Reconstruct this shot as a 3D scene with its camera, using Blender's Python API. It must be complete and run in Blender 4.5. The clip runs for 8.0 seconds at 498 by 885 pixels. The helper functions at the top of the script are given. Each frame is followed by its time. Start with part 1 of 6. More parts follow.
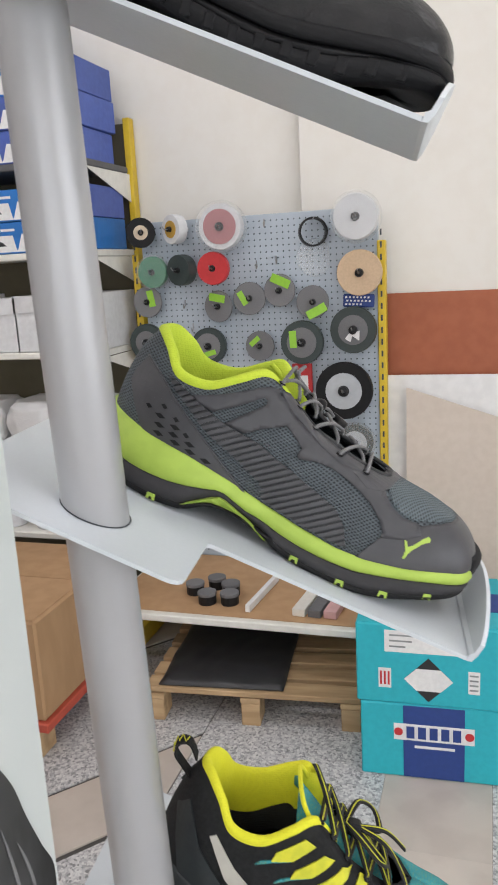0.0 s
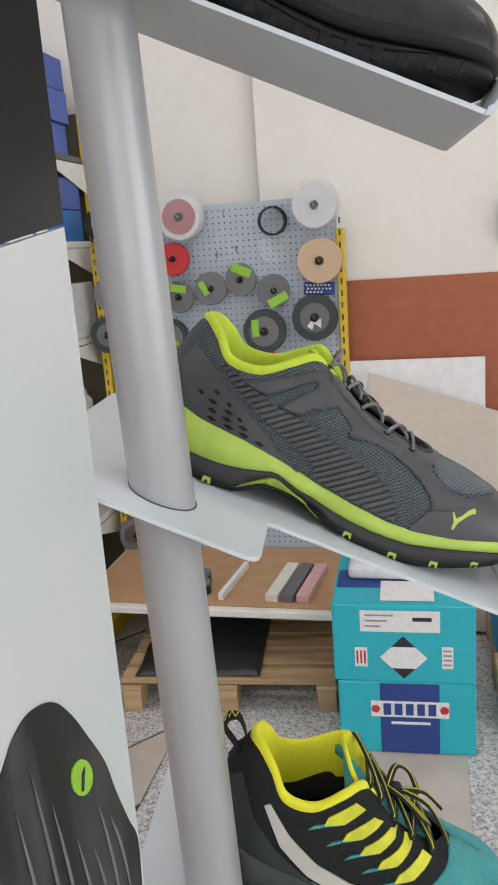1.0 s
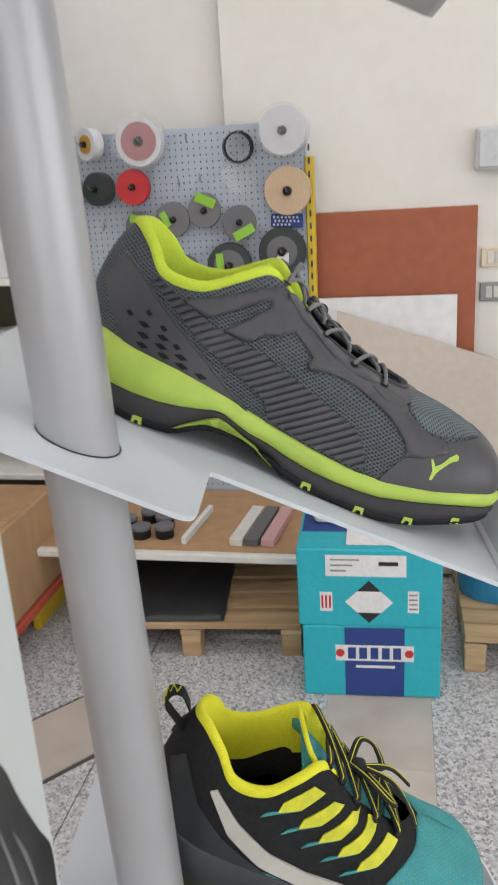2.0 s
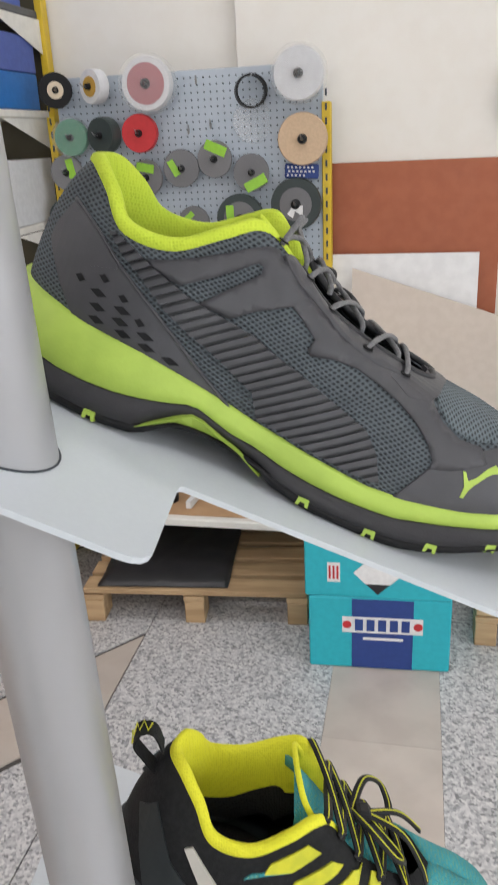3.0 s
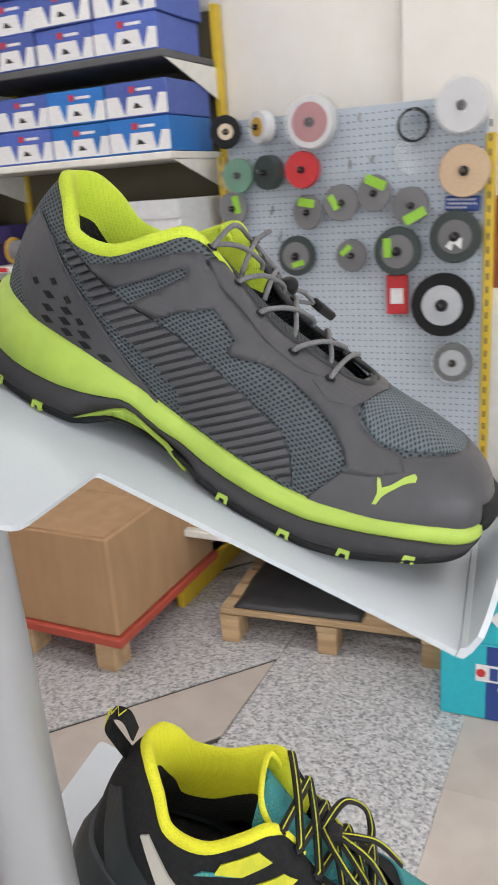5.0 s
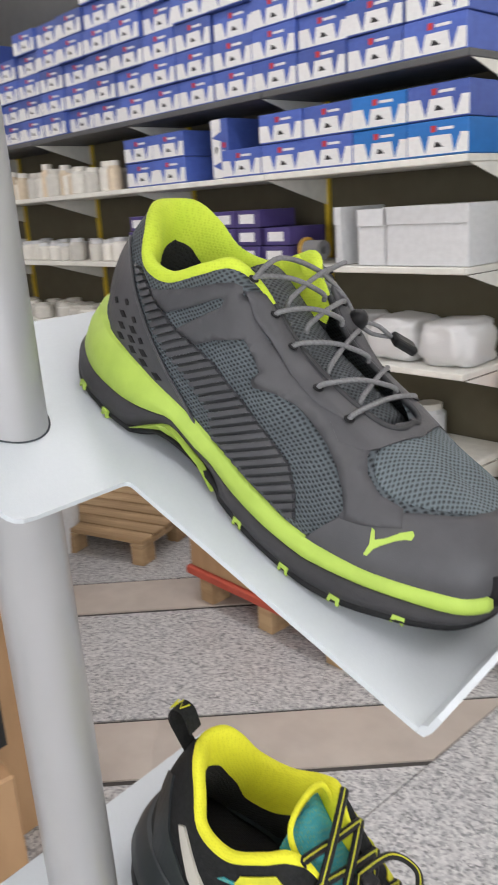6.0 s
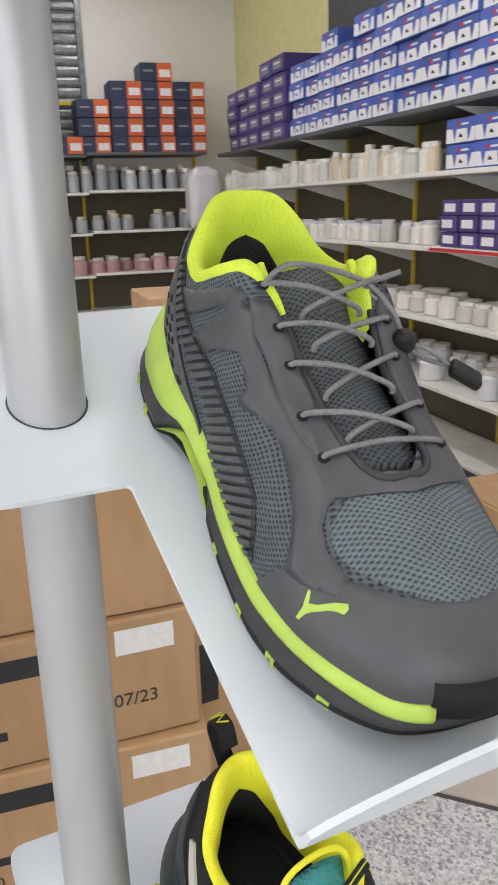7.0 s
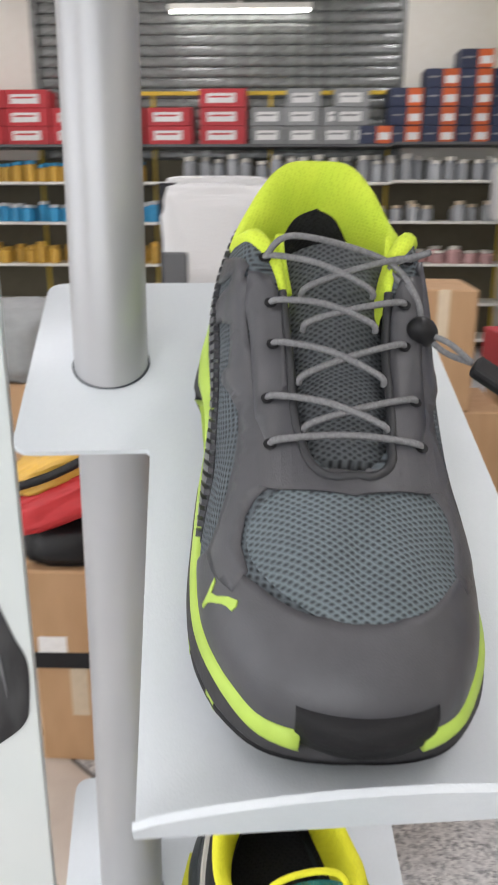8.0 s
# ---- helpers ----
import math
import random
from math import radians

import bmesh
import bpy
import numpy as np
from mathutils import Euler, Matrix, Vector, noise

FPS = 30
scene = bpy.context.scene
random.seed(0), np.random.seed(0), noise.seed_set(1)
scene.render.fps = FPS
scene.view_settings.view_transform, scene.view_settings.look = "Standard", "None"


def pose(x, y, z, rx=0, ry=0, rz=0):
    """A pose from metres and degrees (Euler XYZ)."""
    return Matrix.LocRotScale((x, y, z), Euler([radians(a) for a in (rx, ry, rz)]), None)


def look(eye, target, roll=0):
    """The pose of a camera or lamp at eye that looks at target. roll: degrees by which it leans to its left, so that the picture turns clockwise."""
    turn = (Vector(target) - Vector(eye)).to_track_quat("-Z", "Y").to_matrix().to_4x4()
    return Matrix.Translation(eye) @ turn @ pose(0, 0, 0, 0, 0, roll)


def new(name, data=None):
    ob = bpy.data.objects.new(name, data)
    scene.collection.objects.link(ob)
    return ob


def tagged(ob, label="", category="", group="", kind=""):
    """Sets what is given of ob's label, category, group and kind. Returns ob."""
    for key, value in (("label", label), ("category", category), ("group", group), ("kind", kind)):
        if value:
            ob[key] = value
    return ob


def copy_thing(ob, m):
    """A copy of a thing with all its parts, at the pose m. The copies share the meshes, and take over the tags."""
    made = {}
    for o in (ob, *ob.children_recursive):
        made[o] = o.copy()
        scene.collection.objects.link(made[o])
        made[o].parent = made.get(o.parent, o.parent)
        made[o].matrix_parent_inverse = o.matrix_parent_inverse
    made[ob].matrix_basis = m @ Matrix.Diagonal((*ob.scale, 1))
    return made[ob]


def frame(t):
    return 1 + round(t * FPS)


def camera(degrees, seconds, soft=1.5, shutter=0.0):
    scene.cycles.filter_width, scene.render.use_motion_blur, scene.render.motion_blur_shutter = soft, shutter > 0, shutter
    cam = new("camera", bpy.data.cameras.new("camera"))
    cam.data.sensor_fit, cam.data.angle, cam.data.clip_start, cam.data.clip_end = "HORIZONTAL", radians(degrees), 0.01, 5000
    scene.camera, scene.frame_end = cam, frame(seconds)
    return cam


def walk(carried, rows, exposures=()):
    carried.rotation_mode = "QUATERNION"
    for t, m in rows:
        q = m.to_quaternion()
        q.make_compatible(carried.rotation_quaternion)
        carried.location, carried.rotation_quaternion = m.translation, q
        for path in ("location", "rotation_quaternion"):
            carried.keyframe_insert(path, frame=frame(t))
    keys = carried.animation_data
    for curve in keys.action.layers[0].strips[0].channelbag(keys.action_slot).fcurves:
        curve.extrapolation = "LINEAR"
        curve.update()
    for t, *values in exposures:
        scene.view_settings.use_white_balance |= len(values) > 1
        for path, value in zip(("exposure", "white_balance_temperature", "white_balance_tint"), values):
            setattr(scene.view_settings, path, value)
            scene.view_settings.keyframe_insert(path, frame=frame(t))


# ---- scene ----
cam = camera(35.3, 8.0, soft=1.7, shutter=0.4)
PATH = [
    (0, (-0.024, 0.061, 1.648), (-0.609, 1.922, 1.205), -3.1),
    (0.5, (-0.071, 0.048, 1.651), (-0.598, 1.932, 1.24), -3.7),
    (1, (-0.094, 0.02, 1.652), (-0.549, 1.909, 1.177), -4.1),
    (1.5, (-0.102, 0.029, 1.637), (-0.493, 1.922, 1.127), -4.1),
    (1.7, (-0.099, 0.057, 1.63), (-0.481, 1.943, 1.084), -3.8),
    (2.8, (-0.103, 0.227, 1.61), (-0.495, 2.029, 0.836), -2.7),
    (3, (-0.105, 0.227, 1.61), (-0.511, 2.045, 0.883), -2.8),
    (3.5, (-0.091, 0.236, 1.609), (-0.509, 2.075, 0.944), -3.0),
    (4, (-0.069, 0.235, 1.599), (-0.49, 2.078, 0.947), -3.2),
    (4.5, (-0.032, 0.24, 1.592), (-0.685, 2.022, 0.963), -4.8),
    (4.7, (-0.017, 0.239, 1.588), (-0.719, 2.004, 0.96), -4.9),
    (5.8, (0.132, 0.31, 1.599), (-1.221, 1.662, 1.015), -2.6),
    (6, (0.136, 0.329, 1.598), (-1.301, 1.597, 1.024), -3.5),
    (6.5, (0.163, 0.43, 1.599), (-1.554, 1.293, 1.043), -2.8),
    (7, (0.178, 0.483, 1.599), (-1.636, 1.088, 1.015), -1.7),
    (7.5, (0.171, 0.537, 1.591), (-1.717, 0.932, 1.063), -1.2),
    (8, (0.182, 0.617, 1.587), (-1.725, 0.527, 0.992), 0.1),
]
walk(cam, [(t, look(eye, target, roll)) for t, eye, target, roll in PATH], [(0, -0.12), (0.5, -0.26), (1.5, -0.29), (3, -0.15), (4.5, -0.05), (6, 0.08), (8, 0.10)])

# ---- world and large lights ----
world = bpy.data.worlds.new("world")
scene.world = world
world.use_nodes = True
_bg = world.node_tree.nodes["Background"]
_sky = world.node_tree.nodes.new("ShaderNodeTexSky")
_sky.sky_type, _sky.sun_disc = "NISHITA", False
_sky.sun_elevation, _sky.sun_rotation = radians(40), radians(150)
world.node_tree.links.new(_sky.outputs[0], _bg.inputs[0])
_bg.inputs[1].default_value = 0.06

ROOM_W, ROOM_E, ROOM_S, ROOM_N, ROOM_H = -8.8, 4.2, -4.4, 3.4, 4.0


def area(name, at, target, sx, sy, watts, colour=(1, 1, 1)):
    data = bpy.data.lights.new(name, "AREA")
    data.shape, data.size, data.size_y, data.energy, data.color = "RECTANGLE", sx, sy, watts, colour
    ob = new(name, data)
    ob.matrix_world = look(at, target)
    return ob


# daylight through the shop front behind and beside the camera
area("daylight_south", (0.9, ROOM_S + 0.06, 1.75), (0.9, 3, 1.5), 5.6, 2.3, 46, (0.93, 0.94, 1.0))
area("daylight_east", (ROOM_E - 0.06, -0.6, 1.75), (-3, -0.6, 1.5), 4.4, 2.3, 72, (0.93, 0.945, 1.0))
TUBES = [(x, y) for y in (1.85, -0.5, -2.85) for x in (-7.5, -5.4, -3.3, -1.5, 0.3, 2.1)]
for _x, _y in TUBES:
    area("tube_light", (_x, _y, ROOM_H - 0.125), (_x, _y + 0.0001, 0), 1.2, 0.1, 10.4, (1.0, 0.955, 0.995))

# ---- materials ----
def mat(name, colour, rough=0.6, metal=0.0, second=None, scale=60.0, amount=0.22, bump=0.0, bump_scale=300.0, coat=0.0, spread=0.0, stretch=(1, 1, 1), wear=0.08, wear_scale=3.0):
    """A surface with grain (scale per metre), broad wear, fine relief and, by spread, a shade of its own for each object."""
    m = bpy.data.materials.new(name)
    m.use_nodes = True
    nt = m.node_tree
    bsdf = nt.nodes["Principled BSDF"]
    tc = nt.nodes.new("ShaderNodeTexCoord")
    mp = nt.nodes.new("ShaderNodeMapping")
    mp.inputs["Scale"].default_value = stretch
    nt.links.new(tc.outputs["Object"], mp.inputs["Vector"])
    def tex(sc, detail=3.0):
        n = nt.nodes.new("ShaderNodeTexNoise")
        n.inputs["Scale"].default_value, n.inputs["Detail"].default_value = sc, detail
        nt.links.new(mp.outputs[0], n.inputs["Vector"])
        return n.outputs["Fac"]
    def mix(fac, a, b, blend="MIX"):
        n = nt.nodes.new("ShaderNodeMix")
        n.data_type, n.blend_type = "RGBA", blend
        for k, v in ((0, fac), (6, a), (7, b)):
            if isinstance(v, (int, float, tuple)):
                n.inputs[k].default_value = v
            else:
                nt.links.new(v, n.inputs[k])
        return n.outputs[2]
    def ramp(src, lo, hi):
        n = nt.nodes.new("ShaderNodeMapRange")
        n.inputs[1].default_value, n.inputs[2].default_value = lo, hi
        nt.links.new(src, n.inputs[0])
        return n.outputs[0]
    c1 = (*colour, 1.0)
    c2 = (*(second or [c * (1 - amount * 0.35) for c in colour]), 1.0)
    out = mix(ramp(tex(scale), 0.38, 0.62), c1, c2)
    if wear:
        f = ramp(tex(wear_scale, 2.0), 0.35, 0.7)
        mul = nt.nodes.new("ShaderNodeMath")
        mul.operation = "MULTIPLY"
        mul.inputs[1].default_value = wear
        nt.links.new(f, mul.inputs[0])
        out = mix(mul.outputs[0], out, tuple(c * 0.45 for c in colour) + (1.0,))
    if spread:
        oi = nt.nodes.new("ShaderNodeObjectInfo")
        hsv = nt.nodes.new("ShaderNodeHueSaturation")
        mr = nt.nodes.new("ShaderNodeMapRange")
        mr.inputs[3].default_value, mr.inputs[4].default_value = 1 - spread, 1 + spread
        nt.links.new(oi.outputs["Random"], mr.inputs[0])
        nt.links.new(mr.outputs[0], hsv.inputs["Value"])
        nt.links.new(out, hsv.inputs["Color"])
        out = hsv.outputs[0]
    nt.links.new(out, bsdf.inputs["Base Color"])
    rr = nt.nodes.new("ShaderNodeMapRange")
    rr.inputs[3].default_value, rr.inputs[4].default_value = max(rough - 0.08, 0.02), min(rough + 0.08, 1)
    nt.links.new(tex(scale * 0.5), rr.inputs[0])
    nt.links.new(rr.outputs[0], bsdf.inputs["Roughness"])
    bsdf.inputs["Metallic"].default_value = metal
    bsdf.inputs["Coat Weight"].default_value = coat
    if bump:
        b = nt.nodes.new("ShaderNodeBump")
        b.inputs["Strength"].default_value, b.inputs["Distance"].default_value = min(bump, 1.0), 0.001 * max(1.0, bump)
        nt.links.new(tex(bump_scale, 2.0), b.inputs["Height"])
        nt.links.new(b.outputs[0], bsdf.inputs["Normal"])
    return m


def glow(name, colour, strength):
    m = bpy.data.materials.new(name)
    m.use_nodes = True
    b = m.node_tree.nodes["Principled BSDF"]
    b.inputs["Base Color"].default_value = (*colour, 1)
    b.inputs["Emission Color"].default_value, b.inputs["Emission Strength"].default_value = (*colour, 1), strength
    return m


def clear(name, colour, rough, alpha):
    """Thin wrapping film: partly see-through, glossy."""
    m = bpy.data.materials.new(name)
    m.use_nodes = True
    nt = m.node_tree
    b = nt.nodes["Principled BSDF"]
    b.inputs["Base Color"].default_value, b.inputs["Roughness"].default_value, b.inputs["Alpha"].default_value = (*colour, 1), rough, alpha
    n, p = nt.nodes.new("ShaderNodeTexNoise"), nt.nodes.new("ShaderNodeBump")
    n.inputs["Scale"].default_value, p.inputs["Strength"].default_value, p.inputs["Distance"].default_value = 45.0, 0.5, 0.004
    nt.links.new(n.outputs["Fac"], p.inputs["Height"])
    nt.links.new(p.outputs[0], b.inputs["Normal"])
    return m


def knit(name, colour, dark, scale, stretch=(1, 1.7, 1), rough=0.75, depth=0.8, turn=(0.3, 0.35, 0.2), jitter=0.35, lo=0.15, hi=0.5, flat=False):
    """Woven mesh: rows of small cells with dark pits."""
    m = bpy.data.materials.new(name)
    m.use_nodes = True
    nt = m.node_tree
    b = nt.nodes["Principled BSDF"]
    tc, mp, vo = nt.nodes.new("ShaderNodeTexCoord"), nt.nodes.new("ShaderNodeMapping"), nt.nodes.new("ShaderNodeTexVoronoi")
    mp.inputs["Scale"].default_value, mp.inputs["Rotation"].default_value = stretch, turn
    vo.feature, vo.inputs["Scale"].default_value, vo.inputs["Randomness"].default_value = "F1", scale, jitter
    if flat:
        vo.voronoi_dimensions = "2D"
    warp = nt.nodes.new("ShaderNodeTexNoise")
    warp.inputs["Scale"].default_value = 25
    nt.links.new(tc.outputs["Object"], warp.inputs["Vector"])
    bend = nt.nodes.new("ShaderNodeVectorMath")
    bend.operation = "MULTIPLY_ADD"
    bend.inputs[1].default_value = (0.006, 0.006, 0.006)
    nt.links.new(warp.outputs["Color"], bend.inputs[0])
    nt.links.new(tc.outputs["Object"], bend.inputs[2])
    nt.links.new(bend.outputs[0], mp.inputs[0])
    nt.links.new(mp.outputs[0], vo.inputs["Vector"])
    r = nt.nodes.new("ShaderNodeMapRange")
    r.inputs[1].default_value, r.inputs[2].default_value = lo, hi
    nt.links.new(vo.outputs["Distance"], r.inputs[0])
    mx = nt.nodes.new("ShaderNodeMix")
    mx.data_type = "RGBA"
    mx.inputs[6].default_value, mx.inputs[7].default_value = (*dark, 1), (*colour, 1)
    nt.links.new(r.outputs[0], mx.inputs[0])
    n2 = nt.nodes.new("ShaderNodeTexNoise")
    n2.inputs["Scale"].default_value = 40
    nt.links.new(tc.outputs["Object"], n2.inputs["Vector"])
    m2 = nt.nodes.new("ShaderNodeMix")
    m2.data_type, m2.blend_type, m2.inputs[0].default_value = "RGBA", "OVERLAY", 0.3
    nt.links.new(mx.outputs[2], m2.inputs[6])
    nt.links.new(n2.outputs["Fac"], m2.inputs[7])
    nt.links.new(m2.outputs[2], b.inputs["Base Color"])
    b.inputs["Roughness"].default_value = rough
    bp = nt.nodes.new("ShaderNodeBump")
    bp.inputs["Strength"].default_value, bp.inputs["Distance"].default_value = depth, 0.0012
    nt.links.new(vo.outputs["Distance"], bp.inputs["Height"])
    nt.links.new(bp.outputs[0], b.inputs["Normal"])
    return m


def granite(name):
    m = bpy.data.materials.new(name)
    m.use_nodes = True
    nt = m.node_tree
    b = nt.nodes["Principled BSDF"]
    tc = nt.nodes.new("ShaderNodeTexCoord")
    vo = nt.nodes.new("ShaderNodeTexVoronoi")
    vo.inputs["Scale"].default_value = 130
    nt.links.new(tc.outputs["Object"], vo.inputs["Vector"])
    no = nt.nodes.new("ShaderNodeTexNoise")
    no.inputs["Scale"].default_value, no.inputs["Detail"].default_value = 60, 5
    nt.links.new(tc.outputs["Object"], no.inputs["Vector"])
    sep = nt.nodes.new("ShaderNodeSeparateColor")
    nt.links.new(vo.outputs["Color"], sep.inputs[0])
    ad = nt.nodes.new("ShaderNodeMath")
    ad.operation = "ADD"
    nt.links.new(sep.outputs[0], ad.inputs[0])
    nt.links.new(no.outputs["Fac"], ad.inputs[1])
    cr = nt.nodes.new("ShaderNodeValToRGB")
    cr.color_ramp.elements[0].position, cr.color_ramp.elements[0].color = 0.28, (0.2, 0.2, 0.205, 1)
    cr.color_ramp.elements[1].position, cr.color_ramp.elements[1].color = 0.92, (0.66, 0.655, 0.64, 1)
    e = cr.color_ramp.elements.new(0.55)
    e.color = (0.45, 0.45, 0.455, 1)
    hf = nt.nodes.new("ShaderNodeMath")
    hf.operation, hf.inputs[1].default_value = "MULTIPLY", 0.62
    nt.links.new(ad.outputs[0], hf.inputs[0])
    nt.links.new(hf.outputs[0], cr.inputs[0])
    nt.links.new(cr.outputs[0], b.inputs["Base Color"])
    b.inputs["Roughness"].default_value = 0.38
    return m


M = dict(
    wall=mat("cream_wall_paint", (0.79, 0.765, 0.705), 0.75, second=(0.775, 0.745, 0.68), scale=14, bump=0.15, bump_scale=120, wear=0.05, wear_scale=1.2),
    ceiling=mat("ceiling_paint", (0.78, 0.77, 0.74), 0.85, scale=20),
    yellow_wall=mat("pale_yellow_paint", (0.72, 0.66, 0.33), 0.75, scale=14, wear=0.05),
    granite=granite("speckled_granite"),
    beige_stone=mat("beige_stone", (0.56, 0.50, 0.44), 0.42, second=(0.51, 0.45, 0.395), scale=9, bump=0.1, bump_scale=60, wear=0.2, wear_scale=4, spread=0.05),
    joint=mat("dark_joint", (0.075, 0.07, 0.065), 0.9, scale=40),
    tray=mat("pale_grey_powder_coat", (0.62, 0.66, 0.69), 0.38, second=(0.61, 0.65, 0.68), scale=350, bump=0.12, bump_scale=900, wear=0.05, wear_scale=9),
    post=mat("silver_grey_paint", (0.42, 0.422, 0.43), 0.33, metal=0.2, second=(0.41, 0.412, 0.42), scale=12, wear=0.04, wear_scale=5),
    peg=mat("blue_grey_enamel", (0.46, 0.52, 0.58), 0.45, second=(0.44, 0.50, 0.56), scale=30, wear=0.08),
    hole=mat("hole_dark", (0.06, 0.07, 0.08), 0.9, scale=50),
    yellow=mat("yellow_enamel", (0.72, 0.50, 0.03), 0.45, scale=40, wear=0.12, wear_scale=6),
    shelf=mat("cream_shelf_enamel", (0.80, 0.79, 0.73), 0.42, scale=25, wear=0.1, wear_scale=5),
    shelf_dark=mat("grey_shelf_enamel", (0.10, 0.103, 0.107), 0.5, scale=25, wear=0.1),
    back=mat("olive_back_panel", (0.115, 0.10, 0.062), 0.65, scale=12, wear=0.15),
    orange_board=mat("rust_red_board", (0.37, 0.105, 0.042), 0.5, second=(0.34, 0.092, 0.036), scale=20, bump=0.05, wear=0.1),
    white_board=mat("white_board", (0.80, 0.80, 0.79), 0.5, scale=20, wear=0.05),
    beige_board=mat("beige_board", (0.62, 0.54, 0.46), 0.6, second=(0.59, 0.51, 0.43), scale=30, bump=0.08, wear=0.08),
    wood=mat("raw_pallet_wood", (0.52, 0.36, 0.20), 0.75, second=(0.38, 0.25, 0.13), scale=26, bump=0.5, bump_scale=160, stretch=(0.12, 1, 1), wear=0.2, spread=0.14),
    teal=mat("turquoise_carton", (0.022, 0.44, 0.52), 0.5, second=(0.02, 0.41, 0.49), scale=50, bump=0.05, wear=0.05),
    teal_dark=mat("deep_blue_print", (0.02, 0.055, 0.24), 0.5, scale=50),
    paper=mat("white_paper", (0.78, 0.78, 0.77), 0.6, scale=60, wear=0.04),
    ink=mat("black_ink", (0.02, 0.02, 0.022), 0.6, scale=60),
    red=mat("red_print", (0.55, 0.03, 0.035), 0.5, scale=50),
    carton=mat("brown_corrugated_card", (0.46, 0.285, 0.15), 0.75, second=(0.42, 0.255, 0.13), scale=18, bump=0.15, bump_scale=240, stretch=(1, 1, 0.3), wear=0.1, spread=0.06),
    red_wood=mat("red_painted_wood", (0.5, 0.085, 0.05), 0.6, scale=30, wear=0.2),
    blue_box=mat("blue_carton", (0.065, 0.115, 0.40), 0.5, second=(0.058, 0.10, 0.36), scale=40, spread=0.25),
    blue_bright=mat("bright_blue_carton", (0.02, 0.17, 0.52), 0.5, scale=40, spread=0.1),
    navy_box=mat("navy_carton", (0.022, 0.032, 0.075), 0.5, scale=40, spread=0.2),
    orange_box=mat("orange_carton", (0.62, 0.12, 0.03), 0.5, scale=40, spread=0.12),
    red_box=mat("red_carton", (0.50, 0.03, 0.04), 0.5, scale=40, spread=0.12),
    grey_box=mat("grey_carton", (0.27, 0.28, 0.28), 0.6, scale=40, spread=0.15),
    white_box=mat("white_carton", (0.66, 0.67, 0.68), 0.6, scale=40, spread=0.08),
    purple_box=mat("violet_carton", (0.07, 0.05, 0.19), 0.5, scale=40, spread=0.25),
    black_plastic=mat("black_plastic", (0.014, 0.014, 0.015), 0.42, scale=80, bump=0.1),
    black_rubber=mat("black_rubber", (0.010, 0.010, 0.011), 0.62, scale=120, bump=0.25, bump_scale=700),
    black_sheet=mat("black_film", (0.028, 0.028, 0.03), 0.35, scale=20, bump=1.0, bump_scale=14),
    steel=mat("worn_steel", (0.42, 0.42, 0.42), 0.35, metal=0.9, scale=80),
    shutter=mat("grey_shutter_enamel", (0.19, 0.20, 0.195), 0.27, metal=0.2, scale=20, wear=0.1),
    dark_pane=mat("dark_shuttered_pane", (0.05, 0.052, 0.055), 0.4, scale=20, wear=0.1),
    disc_grey=mat("grey_abrasive", (0.17, 0.17, 0.175), 0.8, scale=250, bump=0.3, spread=0.15),
    disc_dark=mat("dark_green_resin", (0.035, 0.05, 0.048), 0.45, scale=120, bump=0.2, spread=0.2),
    disc_tan=mat("tan_felt", (0.60, 0.44, 0.29), 0.85, scale=120, bump=0.3),
    disc_pink=mat("dusty_pink_abrasive", (0.40, 0.14, 0.15), 0.7, scale=160, bump=0.3),
    lime_tag=mat("lime_tag", (0.30, 0.60, 0.05), 0.5, scale=60),
    green_disc=mat("green_abrasive", (0.03, 0.20, 0.10), 0.6, scale=100),
    film=clear("clear_wrap", (0.9, 0.92, 0.92), 0.15, 0.13),
    film_white=clear("milky_wrap", (0.72, 0.72, 0.72), 0.3, 0.85),
    panel=mat("white_printed_panel", (0.64, 0.65, 0.63), 0.35, second=(0.56, 0.60, 0.585), scale=3.5, wear=0.06, wear_scale=2.0),
    panel_black=mat("black_printed_panel", (0.010, 0.010, 0.011), 0.35, scale=40),
    glove_print=mat("printed_dark_leather", (0.006, 0.006, 0.007), 0.4, second=(0.055, 0.056, 0.058), scale=38, stretch=(1, 1, 0.3), wear=0.5, wear_scale=12),
    clay=mat("off_white_ceramic", (0.68, 0.66, 0.60), 0.5, scale=30, spread=0.18),
    cream_tub=mat("cream_tub", (0.66, 0.55, 0.40), 0.5, scale=30, spread=0.18),
    blue_tub=mat("light_blue_tub", (0.04, 0.30, 0.55), 0.4, scale=30, spread=0.2),
    amber_tub=mat("amber_tub", (0.60, 0.36, 0.06), 0.4, scale=30, spread=0.2),
    pink_tub=mat("pink_white_tub", (0.55, 0.33, 0.32), 0.5, scale=30, spread=0.2),
    glass_tub=mat("grey_bottle", (0.40, 0.42, 0.44), 0.3, scale=30, spread=0.25),
    tube=glow("lit_tube", (1.0, 0.98, 0.95), 9.0),
    window=glow("bright_shop_front", (0.93, 0.97, 1.0), 0.7),
)


# ---- builders ----
def thing(name, label, category, group="", at=None, kind=""):
    ob = new(name)
    ob.empty_display_size = 0.05
    if at is not None:
        ob.matrix_world = at
    return tagged(ob, label, category, group, kind)


